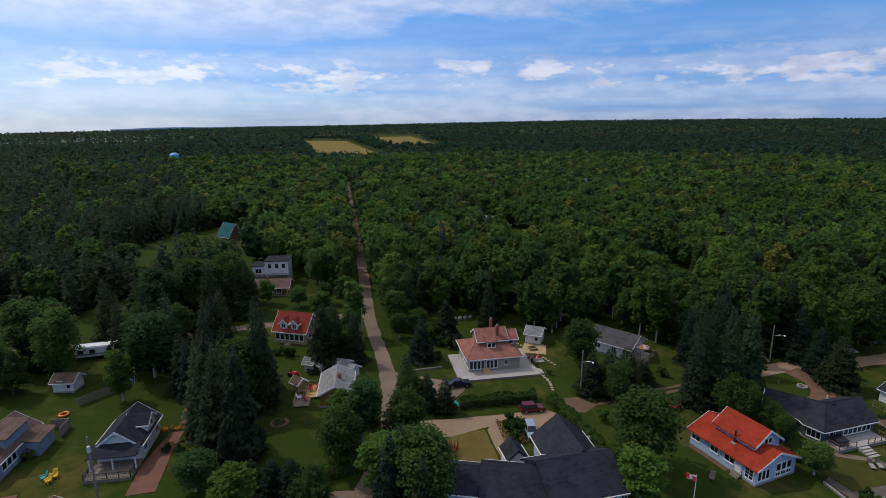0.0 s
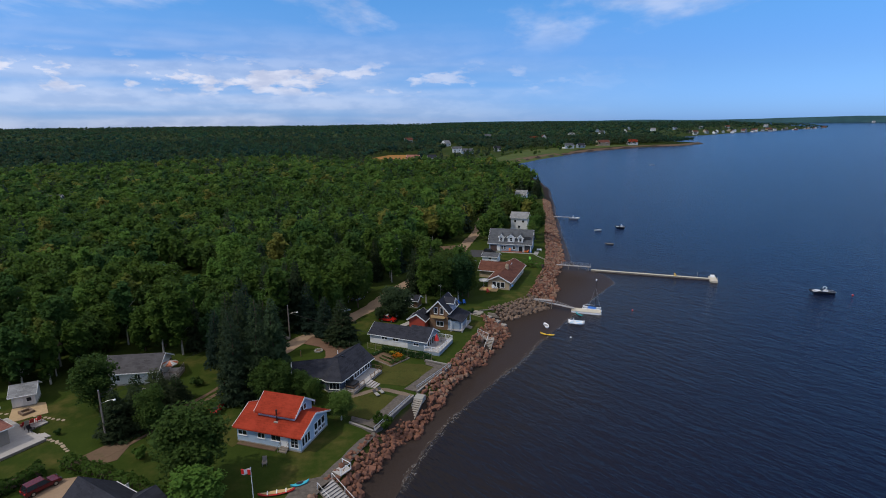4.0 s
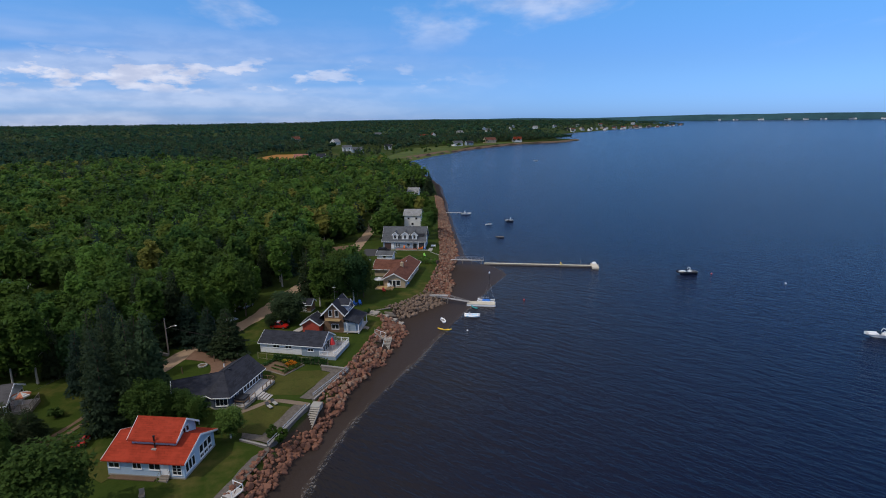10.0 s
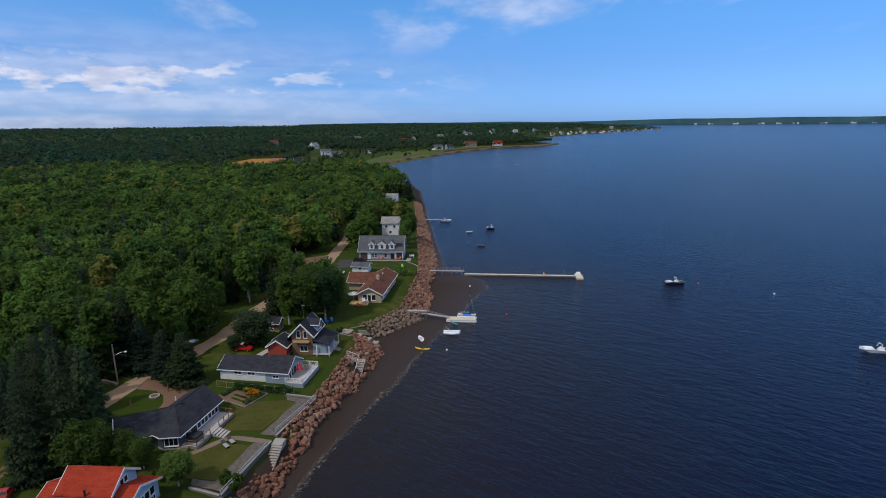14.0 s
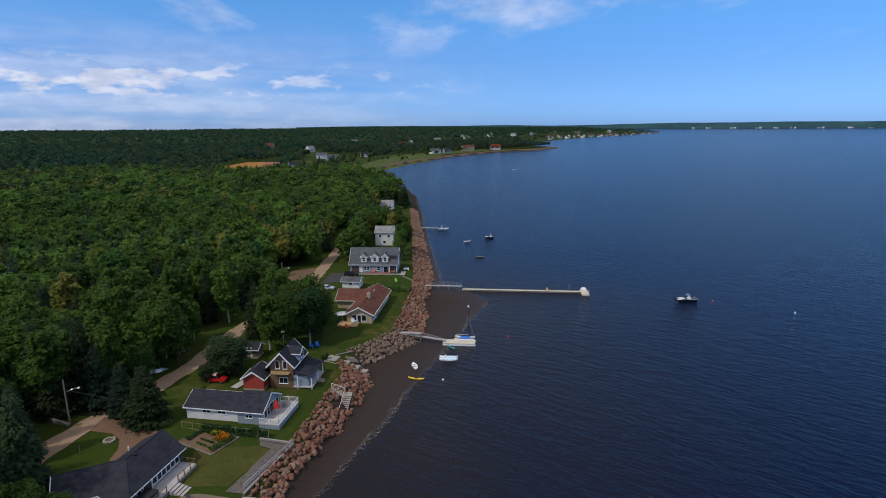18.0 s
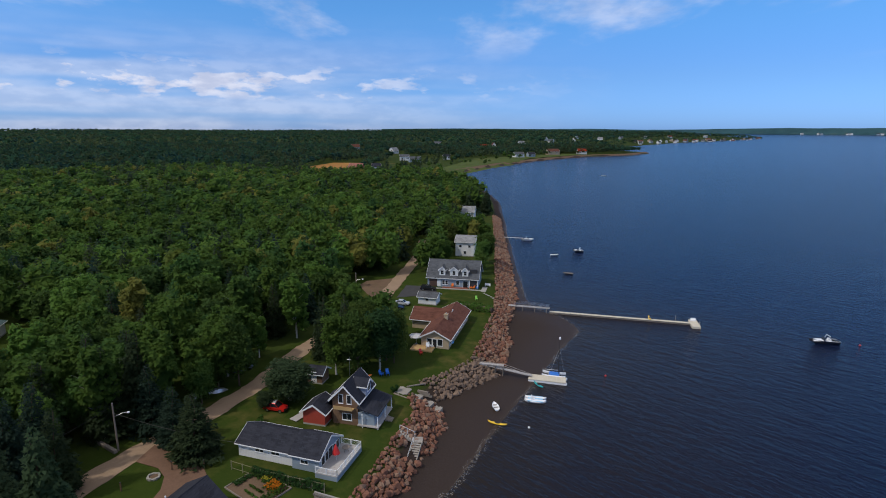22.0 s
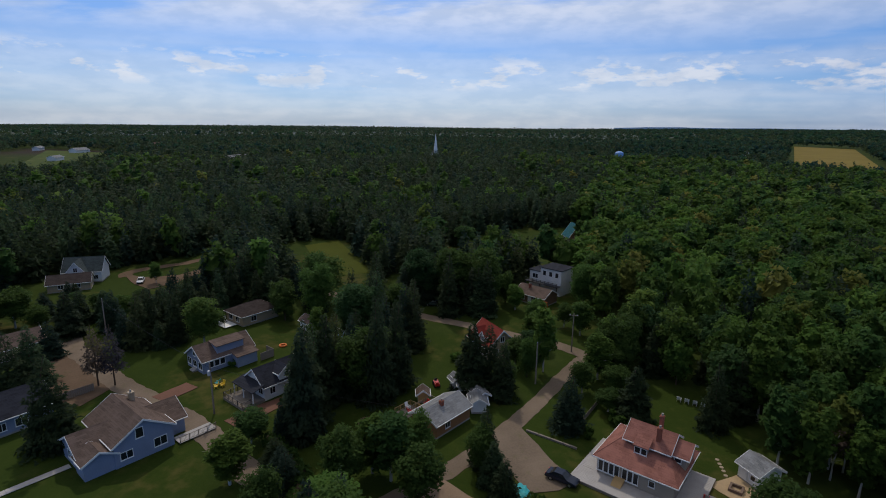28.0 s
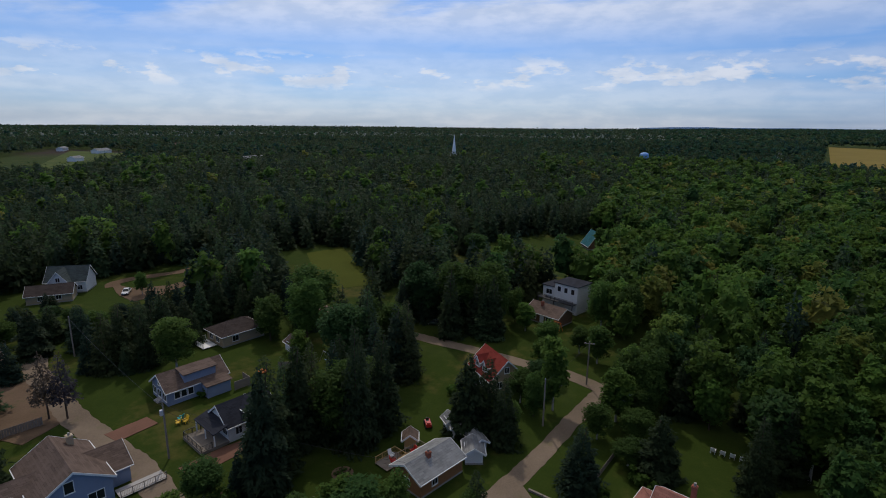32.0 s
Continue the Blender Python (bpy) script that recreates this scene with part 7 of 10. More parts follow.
for k in range(34):
    a, out = radians(31.0 + k * 0.95 + 0.6 * math.sin(k * 2.7)), 4432 - 14 * (k % 3)
    far_house("small pale house on the shore across the bay", math.sin(a) * out, math.cos(a) * out, 25 * k, 14 + (k % 4) * 5, 12, 5, 9, (SIDE_WHITE, SIDE_WHITE, SIDE_GREY)[k % 3], (SHINGLE_PALE, SHINGLE_GREY, SHINGLE_DARK)[k % 3], base=float(sea_level(math.sin(a) * out, math.cos(a) * out)) + 2.0)

church = thing("church", "white church with a tall pointed steeple above the woods", "church", -664, -147, float(height(-664, -147)), 20)
part("wall", gable_body(22, 11, 7, 12), SIDE_WHITE, church)
gable_roof(church, 22, 11, 7, 12, SHINGLE_GREY)
part("tower", boxes((11.8, -1.9, -1, 15.6, 1.9, 14)), SIDE_WHITE, church)
part("steeple", lathe([(2.4, 14.0), (2.1, 15.0), (0.1, 33.0)], 8), GELCOAT, church)
LAST[0].location = (13.7, 0, 0)
tower = thing("water_tower", "blue and white drum water tower above the woods", "tower", -646, 72, float(height(-646, 72)))
part("tank", lathe([(3.4, 11.4), (4.6, 12.4), (4.6, 16.2), (3.0, 17.6), (0.5, 18.2)], 18), surface("tank_blue", (0.18, 0.36, 0.68), 0.5), tower)
for k in range(6):
    part("leg", rods(((5 * math.cos(k), 5 * math.sin(k), -1), (3.6 * math.cos(k), 3.6 * math.sin(k), 12.0), 0.35)), STEEL, tower)


def drape(name, ring, material, label, lift=0.5):
    """A field laid over the land."""
    bm = bmesh.new()
    n = 10
    (ax, ay), (bx, by), (cx, cy), (ex, ey) = ring
    rows = []
    for i in range(n + 1):
        u = i / n
        rows.append([])
        for j in range(n + 1):
            v = j / n
            x = (ax * (1 - u) + bx * u) * (1 - v) + (ex * (1 - u) + cx * u) * v
            y = (ay * (1 - u) + by * u) * (1 - v) + (ey * (1 - u) + cy * u) * v
            rows[-1].append(bm.verts.new((x, y, float(height(x, y)) + lift)))
    for i in range(n):
        for j in range(n):
            bm.faces.new((rows[i][j], rows[i + 1][j], rows[i + 1][j + 1], rows[i][j + 1]))
    bmesh.ops.recalc_face_normals(bm, faces=bm.faces)
    if bm.faces[0].normal.z < 0:
        bmesh.ops.reverse_faces(bm, faces=bm.faces)
    me = bpy.data.meshes.new(name)
    bm.to_mesh(me)
    bm.free()
    me.materials.append(material)
    return tagged(new(name, me), label, "field", kind="structure")


HAY = surface("hay_field", (0.185, 0.142, 0.036), 0.95, vary=0.2, scale=0.02, fine=0.3, stain=(0.20, 0.12, 0.05), stains=0.5)
STUBBLE = surface("stubble_field", (0.30, 0.15, 0.045), 0.95, vary=0.2, scale=0.02, fine=0.3)
MEADOW = surface("meadow", (0.065, 0.088, 0.024), 0.95, vary=0.25, scale=0.02, fine=0.3, stain=(0.16, 0.13, 0.05), stains=0.6)
drape("field", [(-760, 280), (-715, 355), (-1290, 545), (-1400, 470)], HAY, "pale yellow-green hay field among woods")
drape("field", [(-1000, 530), (-945, 595), (-1460, 830), (-1520, 720)], HAY, "pale hay field among woods")
drape("field", [(-210, 695), (-130, 695), (-138, 840), (-185, 840)], STUBBLE, "orange stubble field near the bay")
drape("field", [(-50, 610), (4, 612), (126, 1025), (30, 1005)], MEADOW, "green meadow sloping to the bay")
drape("field", [(30, 1005), (126, 1028), (262, 1207), (235, 1230)], MEADOW, "dry meadow along the far shore")
drape("field", [(-1260, -15), (-1260, 55), (-1390, 65), (-1390, -15)], HAY, "small pale field in the woods")
drape("field", [(-196, -62), (-209, -53.5), (-168, -21), (-157.5, -32.5)], surface("mown_green", (0.062, 0.074, 0.012), 0.95, vary=0.2, scale=0.1, fine=2.0), "square mown green lawn among spruces", 0.06)

drape("field", [(-325, -410), (-352, -388), (-610, -600), (-625, -730)], MEADOW, "green meadow beyond dark spruce woods")
for x, y, rz, L in ((-624, -745, 40, 30), (-477, -533, 25, 18)):
    far_house("long low white barn with a pale roof beyond a meadow", x, y, rz, L, 9, 4, 6, SIDE_WHITE, SHINGLE_PALE, "barn")

edge_n = 70
edge_u = rng.uniform(0, 1, edge_n)
crowd("far_trees", far_spruce, -112 + edge_u * 100 + rng.normal(0, 14, edge_n), 640 + edge_u * 340 + rng.normal(0, 40, edge_n), 0.6, 1.0, NEEDLE, "scattered dark spruces on the far meadows")

ribbon("bank", [(-14, 575), (-10, 698), (40, 829), (146, 1032), (271, 1209), (381, 1275), (466, 1405)], 9.0, 0.35, DIRT, "low brown earth bank along the far beach", "bank", wobble=0.5, step=12, thick=0.3, lift=height)
point_u = rng.uniform(0, 1, 260)
crowd("far_trees", far_spruce, 215 + point_u * 215 - rng.uniform(8, 70, 260), 1205 + point_u * 180 + rng.normal(0, 14, 260) + 22, 0.9, 1.45, NEEDLE, "dark spruces on a low point across the bay")
shore_u = rng.uniform(0, 1, 60)
crowd("far_trees", far_broad, -20 + shore_u * 230 - rng.uniform(15, 120, 60), 640 + shore_u * 540 + rng.normal(0, 25, 60), 0.5, 0.9, LEAFDARK, "scattered leafy trees on the far meadows")

# hills across the bay, and blue ones far inland: haze put into the colour
def ridge(a0, a1, far, levels, crest, rise, material, label):
    bm = bmesh.new()
    rows = []
    for k in range(int(a1 - a0) + 1):
        a = radians(a0 + k)
        ease = min(1.0, k / 6.0, (a1 - a0 - k) / 6.0 + 0.05)
        top = crest + (rise * noise.noise((k * 0.17, 0, crest)) + rise * 0.33 * noise.noise((k * 0.8, 4, crest))) * ease - (1 - ease) * rise
        rows.append([bm.verts.new((math.sin(a) * r_, math.cos(a) * r_, z)) for r_, z in ((far, levels[0]), (far + 40, levels[1]), (far + 120, top), (far + 240, top - 4))])
    for p, q in zip(rows, rows[1:]):
        for i in range(3):
            bm.faces.new((p[i], q[i], q[i + 1], p[i + 1]))
    bmesh.ops.recalc_face_normals(bm, faces=bm.faces)
    me = bpy.data.meshes.new("backdrop")
    bm.to_mesh(me)
    bm.free()
    me.materials.append(material)
    return tagged(new("backdrop", me), label, "hills", kind="structure")


ridge(24, 96, 4440, (10, 44), 82, 8, surface("hazed_wooded_hills", (0.026, 0.066, 0.078), 0.95, vary=0.35, scale=0.006, fine=0.03, stain=(0.075, 0.105, 0.085), stains=0.5), "low wooded hills across the bay")
ridge(-8, 31, 4610, (0, 30), 70, 7, bpy.data.materials["hazed_wooded_hills"], "wooded hills behind the far coast")
ridge(-88, -44, 4600, (-30, -10), 17, 12, surface("hazed_blue_hills", (0.085, 0.150, 0.270), 0.95, vary=0.1, scale=0.004, fine=0.03), "low hills far inland, blue haze put into their colour")


# ---------------------------------------------------------------- trees in the lots: x, y, height, half width
def stand(kind, rows, label, first=0):
    for i, (x, y, tall, wide) in enumerate(rows):
        v = (first + i) % (4 if kind == "spruce" else 5)
        me = (SPRUCE if kind == "spruce" else BROAD)[v][0]
        top, reach = ((14.0, 16.0, 10.0, 12.5)[v], (2.7, 3.0, 2.2, 3.1)[v]) if kind == "spruce" else ((12.5, 13.5, 12.0, 14.0, 11.0)[v], (3.6, 3.0, 4.2, 2.6, 3.9)[v])
        if kind == "broad" and (wide >= 4.3 or tall < 6.5):
            s = wide / 3.6
            tree("big", 1 if tall < 6.5 else v % 2, x, y, s, label, tall=(tall + 0.4) / 12.0 / s)
            continue
        s = wide / reach * (1.05 if kind == "spruce" else 0.98)
        tree("lot" + kind, v, x, y, s, label, tall=(tall + 0.4) / top / s)


stand("broad", [(-40.5, 54.8, 12.7, 5.8), (-36.6, 48.4, 8.0, 3.6), (-54.9, 66.5, 8.4, 3.1), (-26.6, 74.0, 5.0, 2.7), (-43.2, 122.3, 8.7, 3.3), (-39.2, 129.5, 14.5, 3.8)], "leafy maple on a shore lot", 0)
tree("big", 2, -27.6, 124.2, 1.46, "round dense dark green bush-like tree beside a lane", tall=0.47)
tree("big", 2, -31.0, 120.9, 0.5, "round dense dark green bush beside a lane", tall=0.6)
stand("broad", [(-21.5, 135.3, 13.1, 3.6), (-16.9, 134.8, 13.5, 4.4), (-12.9, 138, 13.2, 4.5), (-10.4, 141.5, 12.6, 3.4), (-13.0, 150.2, 9.0, 3.0), (-18.3, 145, 12.8, 4.4), (-14.4, 152.2, 10.4, 4.2), (-24, 146, 11, 4), (-21, 154, 9.6, 3.8), (-17, 160, 8.4, 3.4)], "birch-like tree with pale trunk in a grove", 1)
stand("spruce", [(-47.1, 78.1, 17.5, 3.0), (-43.8, 80.6, 19.0, 3.3), (-42.6, 85.0, 17.3, 3.2), (-49.5, 85.9, 18.9, 3.2), (-53.2, 88.5, 17.1, 3.0), (-50.5, 96.8, 12.9, 2.6), (-53.9, 93.7, 16.0, 2.8), (-58.3, 92.1, 12.1, 2.4), (-36.4, 106.2, 10.2, 3.6), (-41.6, 109.9, 9.6, 2.7)], "tall dark spruce between shore cottages", 0)
stand("broad", [(-38.6, 78.6, 7.2, 3.0), (-35.6, 79.4, 5.6, 2.4), (-41.4, 78.0, 8.0, 3.2), (-33.0, 78.6, 4.8, 2.1), (-40.6, 80.6, 6.8, 2.6)], "low dark leafy tree beside a bungalow", 2)
stand("broad", [(-69.1, 72.2, 10.4, 4.4), (-98.3, 53.5, 4.0, 2.8)], "leafy tree beside a stone path", 2)
stand("spruce", [(-60.6, 65.6, 7.8, 2.7), (-58.8, 68.4, 9.2, 3.0), (-58.6, 73.0, 8.0, 3.3), (-57.9, 77.0, 5.0, 2.3), (-97.0, 57.6, 9.6, 3.0), (-97.5, 70.2, 11.9, 2.5), (-90.6, 47.0, 9.6, 2.9), (-77.0, 35.6, 9.4, 2.3), (-73.1, 37.6, 6.6, 2.1), (-70.4, 39.6, 6.2, 2.1), (-102.1, 74.8, 11.2, 2.7)], "compact garden spruce beside a lawn", 2)
stand("broad", [(-51.8, 23.5, 11.1, 5.5), (-70.6, 20.4, 9.4, 3.2), (-72.0, -0.6, 5.7, 3.4), (-65.6, 18.2, 10.6, 3.7), (-69.8, 23.6, 10.8, 3.8), (-74.2, 26.4, 8.8, 2.9), (-62.6, 2.4, 8.0, 3.4), (-57.5, 11.0, 7.4, 3.2), (-66.0, 29.0, 9.6, 3.9), (-57.0, 20.8, 9.4, 3.8), (-75.2, 35.4, 7.4, 2.6)], "leafy tree along a gravel lane", 2)
stand("spruce", [(-79.3, 4.9, 18.7, 3.9), (-87.0, 4.7, 17.0, 3.0), (-68.4, 6.0, 4.2, 2.2), (-66.2, 8.4, 4.6, 2.2), (-64.0, 10.4, 5.4, 2.2), (-99.0, 28.6, 13.6, 3.4), (-97.6, 34.8, 11.1, 2.6), (-139.9, 21.8, 10.7, 4.0), (-113.4, 12.0, 16.6, 3.2), (-75.6, 6.6, 18.5, 3.2), (-89.8, 13.4, 20.4, 3.3), (-95.5, 14.9, 17.6, 3.3), (-100.6, 31.6, 13.0, 3.0)], "tall dark spruce beside a lane", 1)
stand("spruce", [(-62.5, -29.0, 15.5, 3.9), (-76.5, -51.0, 12.0, 3.2), (-71.5, -49.5, 13.0, 3.4), (-96.5, -66.0, 11.0, 3.2), (-86.8, -59.6, 8.0, 2.8), (-103.5, -82.0, 6.8, 2.6), (-109.0, -88.5, 4.6, 1.9), (-116.5, -87.0, 5.0, 1.8), (-118.0, -91.5, 4.6, 1.6), (-104.0, -71.0, 8.2, 3.0), (-92.0, 4.0, 15.5, 2.8), (-114.1, -60.7, 6.6, 3.0), (-103.1, -60.2, 9.7, 3.3), (-112.2, -53.6, 9.0, 3.2), (-117.6, -49.9, 8.0, 3.3), (-108.3, -68.1, 7.2, 2.9), (-126, -54, 5.0, 2.4), (-129, -47, 9.5, 3.0), (-135, -46, 12.0, 3.2), (-141, -49, 13.0, 3.2)], "dark spruce between houses", 3)
stand("broad", [(-98.0, -77.0, 5.6, 3.2), (-105.5, -76.5, 4.8, 2.9), (-111.0, -72.5, 5.0, 3.0), (-117.5, -66.0, 4.6, 3.0), (-122.0, -59.5, 4.6, 3.0), (-112.5, -82.5, 4.0, 2.4), (-121.5, -54.5, 6.0, 3.4), (-108.5, -62.0, 6.4, 3.2), (-136.5, -79.0, 6.4, 2.2)], "dense dark bush-like tree below a forecourt", 1)
stand("broad", [(-90.8, 9.6, 13.0, 5.2), (-101.4, -33.1, 11.5, 4.6), (-124.2, -17.1, 14.5, 5.0), (-120.5, -24.5, 9.7, 3.6), (-106.4, -7.4, 10.0, 2.6), (-146.3, 20.8, 16.0, 6.0), (-145.2, 13.1, 16.1, 6.0), (-144.4, 3.6, 15.0, 6.0), (-138.3, 36.3, 5.8, 3.2), (-124.3, 37.5, 8.0, 3.2), (-107.5, 38.0, 8.3, 2.7), (-96.7, -82.8, 9.7, 5.0), (-126.6, -2.8, 11.5, 3.8), (-124.5, 4.6, 11.0, 4.4)], "dark leafy tree between cottages", 2)
stand("broad", [(-134.5, -21.3, 14.6, 7.0), (-113.7, -1.4, 14.0, 6.2), (-124.5, -27.4, 9.4, 4.2), (-212.1, 0.5, 9.0, 5.0), (-174.4, 14.8, 10.7, 6.6), (-185.1, 9.8, 8.3, 6.2), (-199.6, -11.4, 12.7, 5.2)], "broad dark tree beside a field", 0)
stand("broad", [(-111.4, 35.0, 6.2, 3.0), (-100.5, 34.6, 6.0, 2.8), (-99.5, 11.0, 9.5, 4.5), (-118.0, 37.0, 5.6, 2.8), (-105.0, 54.5, 5.5, 3.0), (-112.0, 55.5, 6.4, 3.2)], "dense dark bush-like tree between a lane and lawns", 1)
stand("spruce", [(-52.9, 111.0, 15.5, 3.4), (-50.2, 115.2, 16.5, 3.3), (-46.6, 112.5, 12.0, 3.0), (-57.9, 115.3, 16.0, 3.3), (-55.0, 120.5, 15.0, 3.2), (-61.0, 108.0, 14.0, 3.0), (-58.0, 103.0, 13.0, 3.0), (-55.5, 100.0, 15.0, 3.1)], "tall dark spruce behind a lamp pole", 1)
stand("broad", [(11.8, 222.5, 11.0, 3.8), (13.2, 232.0, 12.0, 4.4), (10.6, 216.0, 8.0, 2.8), (-2.6, 228.0, 12.0, 4.0), (14.0, 262.0, 10.0, 4.0), (-1.0, 256.0, 12.5, 4.2)], "leafy dark tree beside a grey house", 2)
stand("spruce", [(18.0, 352.0, 13.0, 3.4), (14.0, 360.0, 15.0, 3.4), (20.0, 366.0, 14.0, 3.3), (9.0, 352.0, 12.0, 3.2), (16.0, 375.0, 15.0, 3.4), (11.0, 385.0, 14.0, 3.2)], "dark spruce on the point above the rocks", 0)
stand("broad", [(-122.5, 57.4, 13.5, 4.2), (-129.0, 60.4, 14.0, 4.2), (-115.0, 57.0, 12.0, 4.0), (-110.5, 51.6, 9.5, 3.4), (-117.0, 53.4, 11.0, 3.6), (-104.0, 48.8, 6.0, 2.8), (-133.0, 47.5, 8.5, 3.2), (-137.0, 43.5, 6.0, 2.6), (-152.0, 47.5, 13.0, 4.6), (-148.5, 53.0, 13.0, 4.4), (-160.0, 50.0, 13.5, 4.4), (-146.0, 30.0, 7.0, 2.6), (-151.0, 26.5, 9.0, 3.4), (-228.5, 44.5, 11.5, 3.4), (-233.0, 50.0, 12.5, 3.6)], "leafy dark tree leaning over a lane", 0)
stand("spruce", [(-139.6, -7.7, 15.2, 3.7), (-210.6, -16, 11.5, 3.8), (-216.1, -5.3, 12.1, 3.0), (-141.0, 0.0, 11.1, 2.7)], "dark spruce beside a field", 1)
DEADSPRUCE = mesh_of("crown", *spruce_crown(1300, 0.34, 13.0, 2.7, 4.0, 77), BROWNLEAF)
for x, y in ((-80.9, -36.6), (-79.8, -39.4), (-137.4, -48.9)):
    ob = tree("spruce", 0, x, y, 0.95, "brown dying spruce with a bare lower trunk beside a lane")
    next(c for c in ob.children if c.name.startswith("crown")).data = DEADSPRUCE
for x, y in ((-90.5, 86.5), (-88.0, 84.0)):
    ob = tree("broad", 3, x, y, 0.8, "dead pale branched tree at the edge of the woods")
    next(c for c in ob.children if c.name.startswith("crown")).data = mesh_of("crown", *broad_crown(160, 0.35, 9, 2.6, 4.0, 13.0, 5), BROWNLEAF)


# ---------------------------------------------------------------- the shore: boulders, walls, stairs
def boulder(seed):
    """An angular broken block."""
    r = random.Random(seed)
    bm = bmesh.new()
    for c in range(8):
        corner = Vector(((c & 1) - 0.5, (c >> 1 & 1) - 0.5, (c >> 2) - 0.5))
        bm.verts.new((corner.x * r.uniform(0.6, 0.98), corner.y * r.uniform(0.6, 0.98), corner.z * r.uniform(0.6, 0.95)))
    for _ in range(9):
        d = Vector((r.gauss(0, 1), r.gauss(0, 1), r.gauss(0, 1))).normalized()
        bm.verts.new((d.x * r.uniform(0.56, 0.72), d.y * r.uniform(0.56, 0.72), d.z * r.uniform(0.50, 0.66)))
    hull = bmesh.ops.convex_hull(bm, input=bm.verts)
    bmesh.ops.delete(bm, geom=[g for g in hull["geom_interior"] if isinstance(g, bmesh.types.BMVert)], context="VERTS")
    bmesh.ops.recalc_face_normals(bm, faces=bm.faces)
    bmesh.ops.triangulate(bm, faces=bm.faces)
    return bm


ROCKS = []
for k in range(8):
    bm = boulder(k)
    me = bpy.data.meshes.new("boulder")
    bm.to_mesh(me)
    bm.free()
    me.materials.append(ROCK)
    ROCKS.append(me)
shore_rng = np.random.default_rng(5)
gx, gy = np.meshgrid(np.arange(-48, 40, 0.57), np.arange(-10, 352, 0.57))
gx = (gx + shore_rng.uniform(-0.4, 0.4, gx.shape)).ravel()
gy = (gy + shore_rng.uniform(-0.4, 0.4, gy.shape)).ravel()
off = side(gx, gy, SHORE)
reach = np.interp(gy, (40, 60, 82, 95, 104, 121, 131, 147, 160, 170, 187, 204, 230, 289, 345), (4.4, 4.0, 3.0, 3.5, 4.8, 5.6, 4.4, 6.4, 6.6, 4.2, 5.4, 6.6, 6.2, 4.8, 4.2)) + 0.5 * np.sin(gy * 0.9) * np.sin(gy * 0.23)
walled = ((gy > 72) & (gy < 84))
wall_x = -20.3 + (gy - 71.0) * 0.347
keep = (off < np.where(walled, 2.2, 0.5)) & (off > -reach) & (~walled | (gx > wall_x + 0.75))
keep &= np.hypot(gx + 3.4, gy - 129.6) > 2.6
along = np.clip(((gx + 14.8) * -1.2 + (gy - 83.2) * -5.4) / 30.6, 0, 1)
keep &= np.hypot(gx + 14.8 + 1.2 * along, gy - 83.2 + 5.4 * along) > 1.15
keep &= ~((gy > 77.4) & (gy < 83.5) & (gx < -14.8 - 0.222 * (83.2 - gy)))
keep &= ~(np.hypot(gx + 22.4, gy - 56.6) < 2.3)
keep &= ~(np.hypot(gx + 4.2, gy - 110.2) < 1.7)
gx, gy, off = gx[keep], gy[keep], off[keep]
gz = height(gx, gy) + shore_rng.uniform(-0.15, 0.34, len(gx))
size = (0.52 + 0.62 * shore_rng.uniform(0, 1, len(gx)) ** 1.6) * np.where(off > -0.8, 0.72, 1.0)
riprap = thing("riprap", "bank of tumbled red-brown granite boulders along the shore", "boulders", -18.0, 68.0, GZ)
back_to = riprap.matrix_world.inverted()
count = 0
bank_kinds = ("red", "grey", "tan")
stuff_v, stuff_f, base = {k: [] for k in bank_kinds}, {k: [] for k in bank_kinds}, {k: 0 for k in bank_kinds}
tri = []
for me in ROCKS:
    v = np.empty(len(me.vertices) * 3, np.float32)
    me.vertices.foreach_get("co", v)
    f = np.array([p.vertices[:] for p in me.polygons], np.int32)
    tri.append((v.reshape(-1, 3), f))
for i in range(len(gx)):
    k = int(shore_rng.integers(0, 8))
    turn = Euler((shore_rng.normal(0, 0.5), shore_rng.normal(0, 0.5), shore_rng.uniform(0, 6.28))).to_matrix()
    s = size[i] * np.array(shore_rng.uniform(0.7, 1.1, 3))
    if count < 300 and 55.5 < gy[i] < 92:
        ob = new("boulder", ROCKS[k])
        ob.parent = riprap
        ob.matrix_basis = back_to @ Matrix.Translation((gx[i], gy[i], gz[i])) @ turn.to_4x4() @ Matrix.Diagonal((*s, 1))
        count += 1
        continue
    grey = "grey" if 127 < gy[i] < 146 else "tan" if shore_rng.uniform() < np.interp(gy[i], (60, 140, 200, 260), (0.16, 0.3, 0.5, 0.75)) else "red"
    v = (tri[k][0] * s) @ np.array(turn).T + (gx[i], gy[i], gz[i])
    stuff_v[grey].append(v)
    stuff_f[grey].append(tri[k][1] + base[grey])
    base[grey] += len(v)
for grey, material, label in (("red", ROCK, "long bank of red-brown boulders along the beach"), ("grey", GREYROCK, "bank of grey boulders round a small landing"), ("tan", TANROCK, "paler tan boulders lying among the red ones")):
    tagged(new("riprap_bank", mesh_of("riprap_bank", np.concatenate(stuff_v[grey]), np.concatenate(stuff_f[grey]), material)), label, "boulders", kind="stuff")


COPING = surface("pale_coping", (0.27, 0.255, 0.24), 0.8, vary=0.15)


